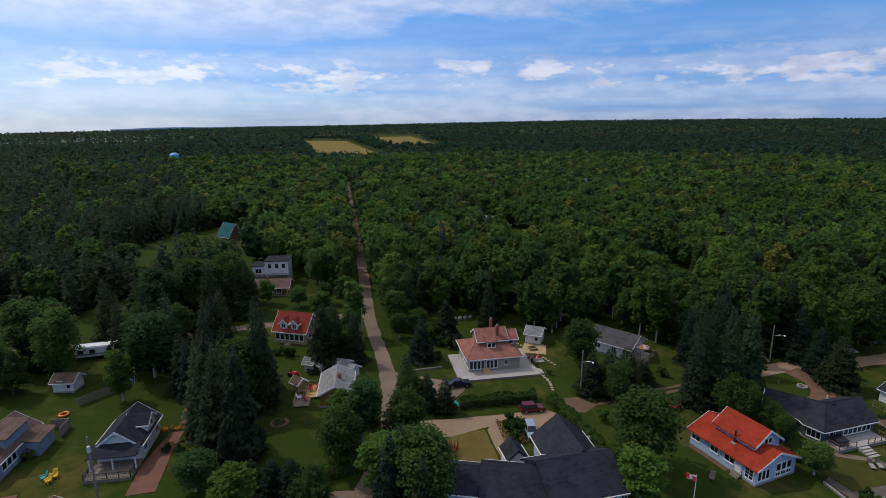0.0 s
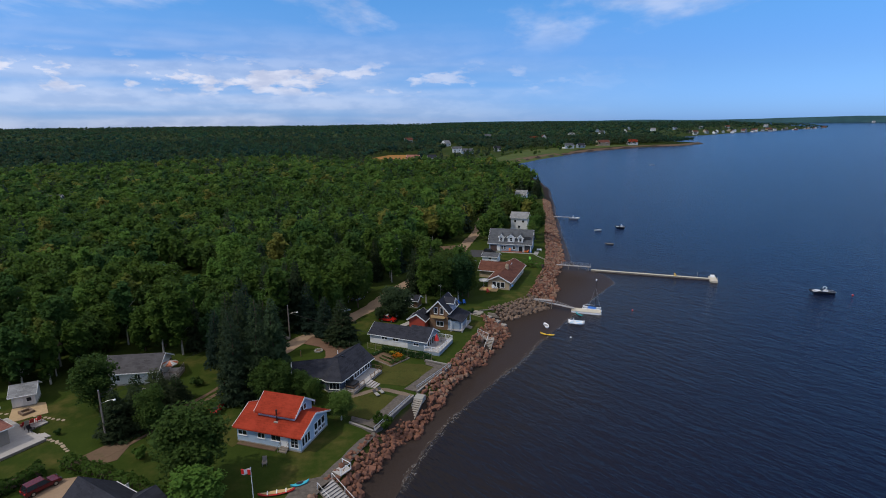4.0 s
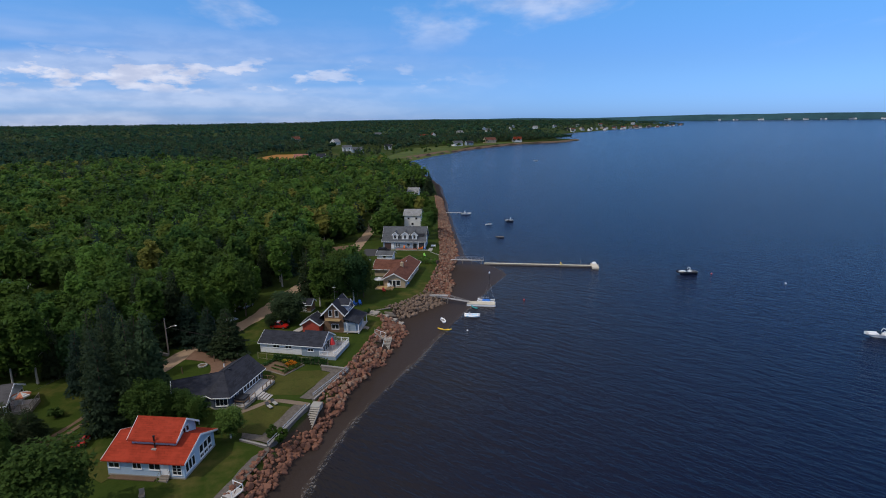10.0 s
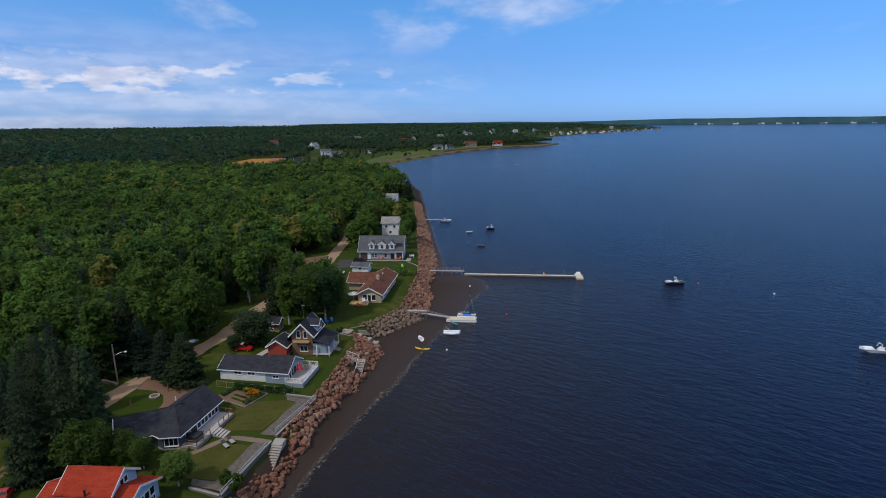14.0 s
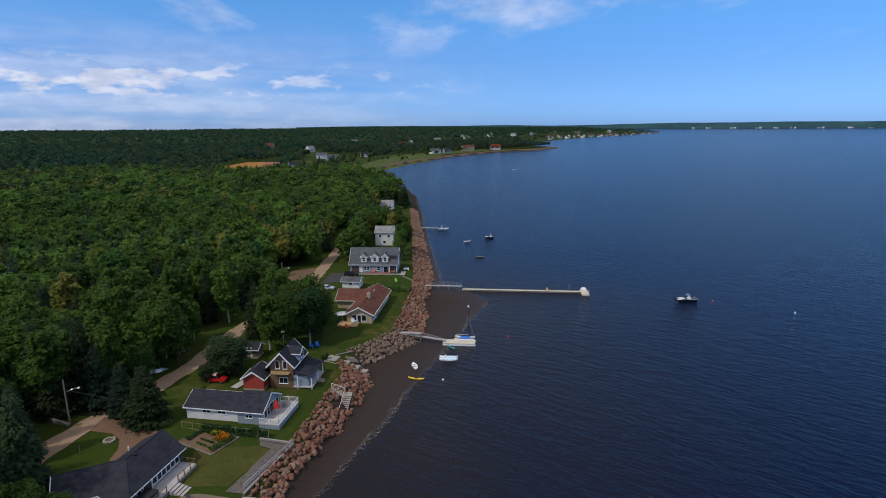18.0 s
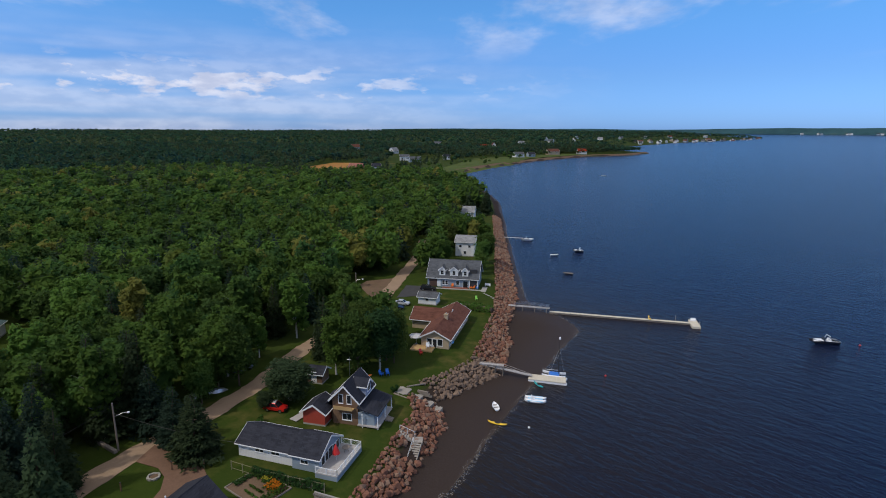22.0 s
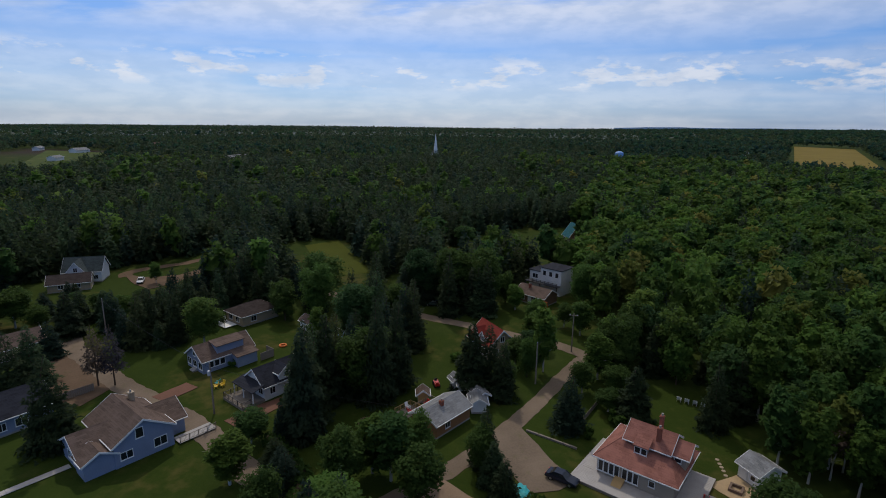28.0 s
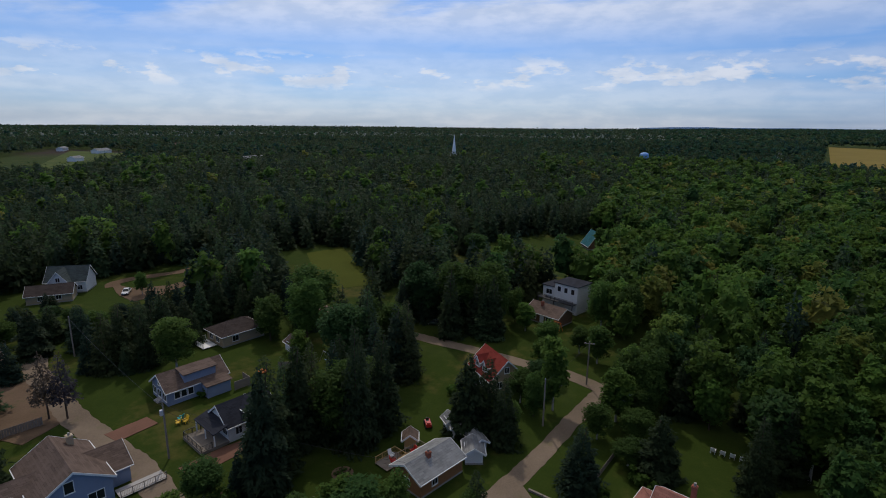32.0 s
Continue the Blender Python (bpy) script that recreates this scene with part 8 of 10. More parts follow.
def wall_run(name, pts, z0, z1, thick, material, label, category):
    """A straight-sided wall of blocks along points."""
    h = thing(name, label, category, pts[0][0], pts[0][1], 0)
    for (ax, ay), (bx, by) in zip(pts, pts[1:]):
        d = math.hypot(bx - ax, by - ay)
        n = max(1, round(d / 2.0))
        for i in range(n):
            for row in range(2):
                bm = boxes((d * i / n + 0.01 + row * 0.0, -thick / 2, z0 + (z1 - z0) * row / 2 + 0.01, d * (i + 1) / n - 0.01, thick / 2, z0 + (z1 - z0) * (row + 1) / 2))
                ob = part("block", bm, material, h)
                ob.matrix_basis = h.matrix_world.inverted() @ pose(ax, ay, 0, 0, 0, math.degrees(math.atan2(by - ay, bx - ax)))
        cap = part("coping", boxes((0.0, -thick * 0.52, z1 + 0.003, d - 0.01, -thick * 0.05, z1 + 0.09)), COPING, h, "pale weathered timber coping")
        cap.matrix_basis = h.matrix_world.inverted() @ pose(ax, ay, 0, 0, 0, math.degrees(math.atan2(by - ay, bx - ax)))
    return h


wall_run("seawall", [(-24.9, 73.2), (-20.3, 71.0), (-16.1, 83.1)], 1.2, 3.25, 0.5, WALLSTONE, "weathered grey block seawall below a lawn", "wall")
wall_run("seawall", [(-15.6, 84.7), (-10.7, 96.2), (-16.2, 98.2)], 1.2, 3.25, 0.5, WALLSTONE, "weathered grey block seawall below a lawn", "wall")
plot("gravel_bed", [(-25.2, 75.2), (-21.9, 74.2), (-18.7, 83.2), (-16.5, 83.0), (-20.5, 71.9), (-25.0, 73.9)], GZ + 0.12, GRAVELBED, "strip of grey stone chips behind a seawall", "gravel", kind="structure")
plot("gravel_bed", [(-18.2, 85.6), (-15.9, 84.9), (-11.2, 95.8), (-16.0, 97.7), (-15.8, 96.4), (-13.9, 95.4)], GZ + 0.12, GRAVELBED, "strip of grey stone chips behind a seawall", "gravel", kind="structure")
plot("gravel_bed", [(-27.8, 57.6), (-25.0, 59.0), (-22.0, 68.5), (-20.2, 71.0), (-19.8, 70.0), (-23.6, 57.0), (-26.4, 50.0), (-28.4, 50.6)], GZ + 0.10, GRAVELBED, "strip of grey stone chips above the boulders", "gravel", kind="structure")
PIPE = surface("pale_blue_pipe", (0.30, 0.34, 0.40), 0.5, vary=0.1)
for rail_line in ([(-20.3, 71.2), (-16.5, 82.0)], [(-15.8, 85.8), (-10.9, 96.0)]):
    f = thing("fence", "low white pipe rail along a seawall", "fence", 0, 0, 0)
    railing(f, rail_line, 3.25, 0.5, 2.6, PIPE, bars=False)
ribbon("path", [(-27.4, 81.6), (-25.2, 83.4), (-22.8, 85.6), (-16.2, 83.2)], 1.1, GZ + 0.06, GRAVEL, "worn footpath across a lawn to the beach stairs", "path")


def stairs(x, y, rz, wide, rise, count, label, material=None, tread=0.3, lift=0.05, rails=(-1, 1)):
    """Stairs going down along local -y from the origin at the top."""
    st = thing("stairs", label, "stairs", x, y, GZ + lift, rz)
    for k in range(count):
        part("step", boxes((-wide / 2, -tread * (k + 1), -rise * (k + 1) - 0.08, wide / 2, -tread * k + 0.04, -rise * (k + 1))), material or DECKWOOD, st)
    for s in (-1, 1):
        bm = bmesh.new()
        x0, x1 = sorted((s * (wide / 2 + 0.01), s * (wide / 2 + 0.09)))
        prism_x([(0.1, -0.35), (-tread * count, -rise * count - 0.35), (-tread * count, -rise * count), (0.1, 0.02)], x0, x1, bm)
        bmesh.ops.recalc_face_normals(bm, faces=bm.faces)
        part("stringer", bm, material or OLDWOOD, st)
    for s in rails:
        top = rods(((s * wide / 2, 0, 0.9), (s * wide / 2, -tread * count, 0.9 - rise * count), 0.035), n=5)
        part("handrail", top, WHITE, st)
        for k in (0, count // 2, count):
            part("post", rods(((s * wide / 2, -tread * k, -rise * k - 0.3), (s * wide / 2, -tread * k, 0.9 - rise * k), 0.04), n=5), WHITE, st)
    return st


stairs(-14.9, 82.3, -15.3, 1.5, 0.19, 12, "pale wooden stairs down a seawall to the beach", STAIRWOOD, tread=0.385, rails=())
head = thing("landing", "pale concrete landing at the head of beach stairs", "platform", -14.9, 83.2, GZ, -12.5)
part("slab", boxes((-0.85, -0.9, -0.9, 0.85, 0.9, 0.05)), CONCRETE, head)
stairs(-23.8, 57.4, 60, 2.6, 0.2, 12, "grey wooden stairs down through boulders", tread=0.42, lift=0.3)
stairs(-6.2, 113.8, 82, 1.2, 0.17, 6, "weathered pale wooden stairs down onto boulders", STAIRWOOD, tread=0.42, lift=0.35, rails=(1,))
mid_landing = thing("landing", "small pale timber landing between boulders", "platform", -3.0, 113.4, GZ - 0.85, 0)
planks(mid_landing, -0.75, -0.9, 0.75, 0.8, 0.12, STAIRWOOD, 0.3)
part("bearer", boxes((-0.7, -0.85, -1.6, -0.58, 0.75, 0.05), (0.58, -0.85, -1.6, 0.7, 0.75, 0.05)), OLDWOOD, mid_landing)
stairs(-3.1, 112.5, -13, 1.3, 0.19, 9, "weathered pale wooden stairs along the foot of boulders", STAIRWOOD, tread=0.36, lift=-0.72, rails=(-1,))
lp = thing("landing", "small white railed landing above the boulders", "platform", -22.4, 60.6, GZ, 60)
planks(lp, -1.0, -0.9, 1.0, 0.9, 0.2, DECKWOOD, 0.4)
railing(lp, [(-0.95, -0.85), (0.95, -0.85), (0.95, 0.85)], 0.2, material=WHITE, bars=False)
slab = thing("landing", "weathered timber landing and low wall between boulders", "platform", -4.4, 127.6, 0, -22)
for i, b in enumerate(((-4.2, -1.2, 2.3, -1.6, 1.4, 3.1), (-1.55, -1.5, 1.7, 1.2, 0.6, 2.7), (1.25, -1.6, 1.0, 3.6, 0.4, 2.0), (3.65, -1.5, 0.4, 5.4, 0.3, 1.3))):
    n = 7
    for k in range(n):
        u0, u1 = b[0] + (b[3] - b[0]) * k / n, b[0] + (b[3] - b[0]) * (k + 0.9) / n
        part("plank", boxes((u0, b[1] + 0.12 * math.sin(k * 2.3 + i), b[5] - 0.1, u1, b[4] + 0.12 * math.sin(k * 1.7), b[5])), STAIRWOOD, slab)
    part("bearer", boxes((b[0], b[1] + 0.2, b[2], b[3], b[4] - 0.2, b[5] - 0.105)), OLDWOOD, slab)
for k in range(3):
    part("wall_timber", boxes((-0.6, 1.5, 2.0 + 0.34 * k, 2.4 - 0.4 * k, 1.8, 2.31 + 0.34 * k)), OLDWOOD, slab)
for a, b in (((-4, -1.7, 3.1), (3.5, -2.4, 2.4)), ((-3, 1.7, 3.1), (-0.4, 4.6, 3.0))):
    part("log", rods((a, b, 0.16), n=7), OLDWOOD, slab)


# ---------------------------------------------------------------- docks and boats
def long_dock():
    d = thing("dock", "long narrow floating dock of pale planks with a railed gangway", "dock", 18.6, 187.0, 0, -12)
    part("gangway", boxes((-2.0, -0.55, 1.35, 11.6, 0.55, 1.5)), DECKWOOD, d)
    for s in (-0.53, 0.53):
        for zz in (1.9, 2.2, 2.5):
            part("rail", rods(((1.2, s, zz - 0.2), (4.4, s, zz + 0.12), 0.045), ((4.4, s, zz + 0.12), (8.2, s, zz + 0.12), 0.045), ((8.2, s, zz + 0.12), (11.4, s, zz - 0.2), 0.045), n=4), STEEL, d)
        for k in range(8):
            part("post", rods(((1.2 + k * 1.45, s, 1.5), (1.2 + k * 1.45, s, 2.65), 0.035), n=4), STEEL, d)
    for k in range(4):
        for s in (-0.7, 0.7):
            part("pile", rods(((0.5 + 3.4 * k, s, -1.5), (0.5 + 3.4 * k, s, 1.36), 0.12)), OLDWOOD, d)
    n = 13
    for k in range(n):
        x0, x1 = 11.6 + 38.4 * k / n, 11.6 + 38.4 * (k + 1) / n - 0.05
        sec = part("float", boxes((x0, -0.5, -0.2, x1, 0.5, 0.42)), OLDWOOD, d)
        for j in range(5):
            part("plank", boxes((x0 + (x1 - x0) * j / 5 + 0.01, -0.6, 0.424, x0 + (x1 - x0) * (j + 1) / 5 - 0.01, 0.6, 0.5)), surface("sun_bleached_plank", (0.52, 0.47, 0.37), 0.8, vary=0.15) if k + j == 0 else bpy.data.materials["sun_bleached_plank"], sec)
    part("end_float", boxes((49.6, -3.2, -0.2, 51.8, 2.6, 0.55)), bpy.data.materials["sun_bleached_plank"], d)
    part("bench", boxes((50.0, 1.4, 0.555, 51.4, 1.9, 0.95), (50.0, 1.9, 0.555, 51.4, 1.98, 1.3)), GELCOAT, d)
    part("ladder", rods(((51.85, -1.4, -0.6), (51.85, -1.4, 1.4), 0.04), ((51.85, -0.9, -0.6), (51.85, -0.9, 1.4), 0.04)), STEEL, d)
    part("post", rods(((46.0, 0.8, 0.5), (46.0, 0.8, 2.2), 0.05)), OLDWOOD, d)
    kayak(57.0, 179.4, 0.52, 80, YELLOW, "yellow kayak lying on a dock", 3.0)


def hull_mesh(length, wide, deep, sheer=0.25, n=12, flat=0.55):
    """A boat hull, open above, pointed at +x, closed by its inner floor."""
    bm = bmesh.new()
    rows = []
    for i in range(n + 1):
        u = i / n
        w_ = wide / 2 * max(0.03, min(1.0, (1 - (max(0, u - 0.35) / 0.65) ** 2.2)) * (0.82 + 0.18 * min(1, u / 0.3)))
        x = (u - 0.5) * length
        top = deep + sheer * u * u
        keel = 0.06 * deep + deep * 0.75 * max(0, u - 0.7) / 0.3
        rows.append([bm.verts.new(p) for p in ((x, -w_, top), (x, -w_ * flat, keel + deep * 0.12), (x, 0, keel), (x, w_ * flat, keel + deep * 0.12), (x, w_, top), (x, w_ * 0.9, top - 0.02), (x, w_ * 0.6, top - deep * 0.35), (x, -w_ * 0.6, top - deep * 0.35), (x, -w_ * 0.9, top - 0.02))])
    for a, b in zip(rows, rows[1:]):
        for i in range(9):
            bm.faces.new((a[i], a[(i + 1) % 9], b[(i + 1) % 9], b[i]))
    bm.faces.new(rows[0])
    bm.faces.new(list(reversed(rows[-1])))
    bmesh.ops.recalc_face_normals(bm, faces=bm.faces)
    return bm


def spindle(length, wide, deep, n=14):
    """A closed hull pointed at both ends."""
    bm = bmesh.new()
    rows = []
    for i in range(n + 1):
        u = i / n
        w_ = wide / 2 * max(0.02, math.sin(math.pi * u) ** 0.7)
        x = (u - 0.5) * length
        lift = 0.25 * (2 * u - 1) ** 4
        rows.append([bm.verts.new(p) for p in ((x, -w_, deep * 0.7 + lift), (x, -w_ * 0.6, 0.05 + lift), (x, w_ * 0.6, 0.05 + lift), (x, w_, deep * 0.7 + lift), (x, w_ * 0.4, deep + lift), (x, -w_ * 0.4, deep + lift))])
    for a, b in zip(rows, rows[1:]):
        for i in range(6):
            bm.faces.new((a[i], a[(i + 1) % 6], b[(i + 1) % 6], b[i]))
    bm.faces.new(rows[0])
    bm.faces.new(list(reversed(rows[-1])))
    bmesh.ops.recalc_face_normals(bm, faces=bm.faces)
    return bm


def kayak(x, y, z, rz, material, label, length=3.4):
    k = thing("kayak", label, "kayak", x, y, z, rz)
    part("hull", spindle(length, 0.72, 0.34), material, k)
    part("cockpit", lathe([(0.30, 0.30), (0.34, 0.38), (0.24, 0.36)], 12), BLACK, k)
    LAST[0].scale = (1.5, 0.75, 1)
    return k


def canoe(x, y, rz):
    c = thing("canoe", "red canoe with pale thwarts lying on grass", "canoe", x, y, GZ + 0.02, rz)
    part("hull", spindle(4.8, 0.95, 0.36), RED, c)
    part("inside", spindle(4.3, 0.72, 0.1), NEWWOOD, c)
    LAST[0].location = (0, 0, 0.3)
    for u in (-1.2, 0, 1.2):
        part("thwart", boxes((u - 0.07, -0.42, 0.40, u + 0.07, 0.42, 0.44)), WHITE, c)


def motor_boat(x, y, rz, dark, label, length=6.5):
    b = thing("motor_boat", label, "boat", x, y, -0.25, rz)
    part("hull", hull_mesh(length, 2.4, 1.0, 0.45), NAVY if dark else GELCOAT, b)
    part("foredeck", prism_x([(-0.9, 1.02), (0.9, 1.02), (0.75, 1.16), (-0.75, 1.16)], 0.4, length * 0.40), GELCOAT, b)
    part("gunwale", boxes((-length / 2, -1.02, 1.0, length * 0.1, -0.94, 1.1), (-length / 2, 0.94, 1.0, length * 0.1, 1.02, 1.1)), GELCOAT, b)
    shield = boxes((0.3, -0.85, 1.1, 0.36, 0.85, 1.75))
    for v in shield.verts:
        v.co.x -= (v.co.z - 1.1) * 0.6
    part("windshield", shield, GLASS, b)
    part("tower", rods(((-0.5, -1.0, 1.1), (-0.9, -0.8, 2.3), 0.05), ((-0.5, 1.0, 1.1), (-0.9, 0.8, 2.3), 0.05), ((-0.9, -0.8, 2.3), (-0.9, 0.8, 2.3), 0.06)), GELCOAT, b)
    for yy in (-0.55, 0.55):
        part("seat", boxes((-1.2, yy - 0.3, 0.7, -0.6, yy + 0.3, 1.1), (-1.3, yy - 0.3, 0.7, -1.2, yy + 0.3, 1.5)), GELCOAT, b)
    part("engine_cover", boxes((-length / 2 + 0.1, -0.6, 0.7, -length / 2 + 1.1, 0.6, 1.15)), BLACK, b)


def small_boat(x, y, z, rz, material, label, length=2.8):
    b = thing("rowing_boat", label, "boat", x, y, z, rz)
    part("hull", hull_mesh(length, 1.25, 0.5, 0.12), material, b)
    for u in (-0.6, 0.3):
        part("thwart", boxes((u - 0.12, -0.52, 0.42, u + 0.12, 0.52, 0.47)), OLDWOOD, b)
    return b


def catamaran():
    c = thing("sailboat", "small catamaran with a tall dark mast moored at a dock", "sailboat", 24.2, 142.9, -0.1, -14)
    for s in (-0.95, 0.95):
        part("hull", spindle(5.0, 0.5, 0.6), GELCOAT, c)
        LAST[0].location = (0, s, 0)
    part("trampoline", boxes((-1.0, -0.9, 0.62, 1.2, 0.9, 0.66)), BLUE, c)
    for u in (-1.1, 1.2):
        part("crossbeam", rods(((u, -0.95, 0.64), (u, 0.95, 0.64), 0.06)), STEEL, c)
    part("mast", rods(((0.9, 0, 0.6), (0.9, 0, 8.6), 0.075, 0.05)), BLACK, c)
    part("mast_float", lathe([(0.05, 8.5), (0.22, 8.7), (0.22, 8.95), (0.05, 9.15)], 8), GELCOAT, c)
    LAST[0].location = (0.9, 0, 0)
    part("boom", rods(((0.9, 0, 1.5), (-2.2, 0, 1.4), 0.05)), STEEL, c)
    for a in ((2.3, 0.95), (2.3, -0.95), (-0.9, 0.95), (-0.9, -0.95)):
        part("stay", rods(((a[0], a[1], 0.6), (0.9, 0, 6.6), 0.012), n=4), STEEL, c)


def short_dock():
    d = thing("dock", "short wooden gangway and white float below the boulders", "dock", 7.0, 143.6, 0, -12)
    part("gangway", prism_x([(-0.42, 0), (0.42, 0), (0.42, 0.14), (-0.42, 0.14)], 0, 12.4), DECKWOOD, d)
    for v in LAST[0].data.vertices:
        v.co.z += 2.5 - 1.7 * max(0.0, (v.co.x - 6.2) / 6.2) if v.co.x > 1 else 2.5
    LAST[0].data.update()
    part("gangway_top", boxes((0, -0.42, 2.36, 6.4, 0.42, 2.5)), DECKWOOD, d)
    for k in range(4):
        for s in (-0.5, 0.5):
            part("pile", rods(((1.2 + 1.7 * k, s, -0.3), (1.2 + 1.7 * k, s, 2.38), 0.09)), OLDWOOD, d)
    for s in (-0.44, 0.44):
        part("side_beam", rods(((0, s, 2.6), (6.4, s, 2.6), 0.04), ((6.4, s, 2.6), (12.4, s, 0.95), 0.04)), DECKWOOD, d)
    for k in range(8):
        part("plank", boxes((11.8 + 0.98 * k, -1.3, 0.5, 12.75 + 0.98 * k, 1.3, 0.62)), bpy.data.materials["sun_bleached_plank"], d)
    part("float", boxes((11.8, -1.25, -0.25, 19.6, 1.25, 0.49)), GELCOAT, d)
    for y in (-1.2, 1.2):
        part("bumper", rods(((19.7, y, 0.1), (19.7, y, 0.6), 0.16)), GELCOAT, d)


def pedal_boat(x, y, rz):
    b = thing("pedal_boat", "white and blue pedal boat afloat near the beach", "boat", x, y, -0.1, rz)
    for s in (-0.6, 0.6):
        part("pontoon", spindle(4.2, 1.35, 0.6), GELCOAT, b)
        LAST[0].location = (0, s, 0)
    part("deck", boxes((-1.5, -1.1, 0.38, 1.4, 1.1, 0.56)), surface("pale_blue_plastic", (0.25, 0.52, 0.72), 0.4), b)
    for s in (-0.4, 0.4):
        part("seat", boxes((-0.7, s - 0.28, 0.5, -0.1, s + 0.28, 0.72), (-0.85, s - 0.28, 0.5, -0.7, s + 0.28, 1.1)), GELCOAT, b)


long_dock()
short_dock()
catamaran()
pedal_boat(18.7, 131.6, -10)
small_boat(10.6, 128.3, 0.12, 100, GELCOAT, "white dinghy resting on the wet beach")
kayak(10.6, 122.3, 0.1, -20, YELLOW, "yellow kayak lying on the wet beach", 3.6)
kayak(20.2, 138.0, 0.0, 120, TEAL, "green kayak beside a float", 3.0)
motor_boat(95.5, 164.6, 176, True, "dark-hulled motor boat with a white deck at anchor", 7.0)
motor_boat(112.3, 107.6, 160, False, "white motor boat at anchor", 6.4)
small_boat(44.1, 260.0, -0.1, 10, GELCOAT, "small white boat at anchor", 3.6)
motor_boat(55.6, 267.4, 170, True, "small dark motor boat at anchor", 4.6)
small_boat(43.9, 229.2, -0.1, 170, OLDWOOD, "small dark rowing boat at anchor", 3.8)
small_boat(175, 690, -0.1, 20, GELCOAT, "distant white boat at anchor", 7.0)
for x, y, material in ((103.5, 163.2, RED), (35.4, 143.2, RED), (16.2, 121.5, GELCOAT), (120.0, 150.0, GELCOAT)):
    bu = thing("buoy", "round red mooring buoy afloat" if material is RED else "round white mooring buoy afloat", "buoy", x, y, 0)
    part("ball", lathe([(0.05, -0.2), (0.18, -0.1), (0.24, 0.08), (0.18, 0.24), (0.04, 0.31)], 10), material, bu)
    part("ring", rods(((0, 0, 0.29), (0, 0, 0.42), 0.03)), STEEL, bu)
d3 = thing("dock", "far small dock with a moored boat", "dock", 25.0, 294.6, 0, -14)
part("deck", boxes((-1, -0.6, 0.9, 9.5, 0.6, 1.05)), DECKWOOD, d3)
for k in range(4):
    part("pile", rods(((1 + 2.6 * k, 0, -1.5), (1 + 2.6 * k, 0, 0.9), 0.12)), OLDWOOD, d3)
motor_boat(36.5, 291.8, -14, False, "white motor boat moored at a far dock", 5.5)
canoe(-29.6, 54.9, 22)
kayak(-27.2, 57.0, GZ + 0.05, 35, surface("turquoise_plastic", (0.05, 0.45, 0.55), 0.4), "turquoise kayak lying on grass", 2.6)
kayak(-20.4, 54.4, 1.9, -40, YELLOW, "yellow kayak laid on boulders", 3.4)


# ---------------------------------------------------------------- vehicles
def car(x, y, rz, paint, label, length=4.6, tall=1.45, wagon=False, z=GZ + 0.07):
    c = thing("car", label, "car", x, y, z, rz)
    L, W = length, 1.8
    body = bmesh.new()
    low = [(-L / 2, 0.32), (L / 2, 0.32), (L / 2, 0.62), (L / 2 - 0.25, 0.78), (L * 0.2, 0.92), (-L / 2 + 0.12, 0.95), (-L / 2, 0.75)]
    prism_y(low, -W / 2, W / 2, body)
    bmesh.ops.recalc_face_normals(body, faces=body.faces)
    bmesh.ops.bevel(body, geom=body.edges[:], offset=0.07, segments=2, affect="EDGES")
    part("body", body, paint, c)
    r0, r1, r2, r3 = (-L / 2 + 0.12, -L / 2 + 0.4, L * 0.06, L * 0.22) if wagon else (-L / 2 + 0.55, -L * 0.22, L * 0.06, L * 0.22)
    cab = bmesh.new()
    add_hull(cab, [(r0, -0.82, 0.9), (r3, -0.82, 0.9), (r3, 0.82, 0.9), (r0, 0.82, 0.9)], [(r1, -0.66, tall - 0.06), (r2, -0.66, tall - 0.06), (r2, 0.66, tall - 0.06), (r1, 0.66, tall - 0.06)])
    part("glazing", cab, GLASS, c)
    top = boxes((r1 - 0.02, -0.68, tall - 0.058, r2 + 0.02, 0.68, tall))
    bmesh.ops.bevel(top, geom=top.edges[:], offset=0.025, segments=1, affect="EDGES")
    part("roof", top, paint, c)
    pil = bmesh.new()
    for s in (-1, 1):
        for a, b in ((r0, r1), (r3, r2), ((r0 + r3) / 2, (r1 + r2) / 2)):
            rod(pil, (a, s * 0.83, 0.88), (b, s * 0.67, tall - 0.03), 0.045, n=4)
    part("pillar", pil, paint, c)
    for u in (-L * 0.3, L * 0.31):
        for s in (-1, 1):
            wh = part("wheel", rods(((u, s * 0.68, 0.32), (u, s * 0.92, 0.32), 0.33), n=16), RUBBER, c)
            part("rim", rods(((u, s * 0.90, 0.32), (u, s * 0.935, 0.32), 0.2), n=12), STEEL, wh)
    for s in (-0.62, 0.62):
        part("headlight", boxes((L / 2 - 0.1, s - 0.2, 0.58, L / 2 + 0.02, s + 0.2, 0.72)), GLASS, c)
        part("tail_light", boxes((-L / 2 - 0.02, s - 0.18, 0.62, -L / 2 + 0.08, s + 0.18, 0.78)), RED, c)
    part("bumper", boxes((L / 2 - 0.04, -0.8, 0.34, L / 2 + 0.06, 0.8, 0.52), (-L / 2 - 0.06, -0.8, 0.36, -L / 2 + 0.04, 0.8, 0.54)), BLACK, c)
    return c


def carpaint(name, base):
    return surface(name, base, 0.22, 0.15, vary=0.03)


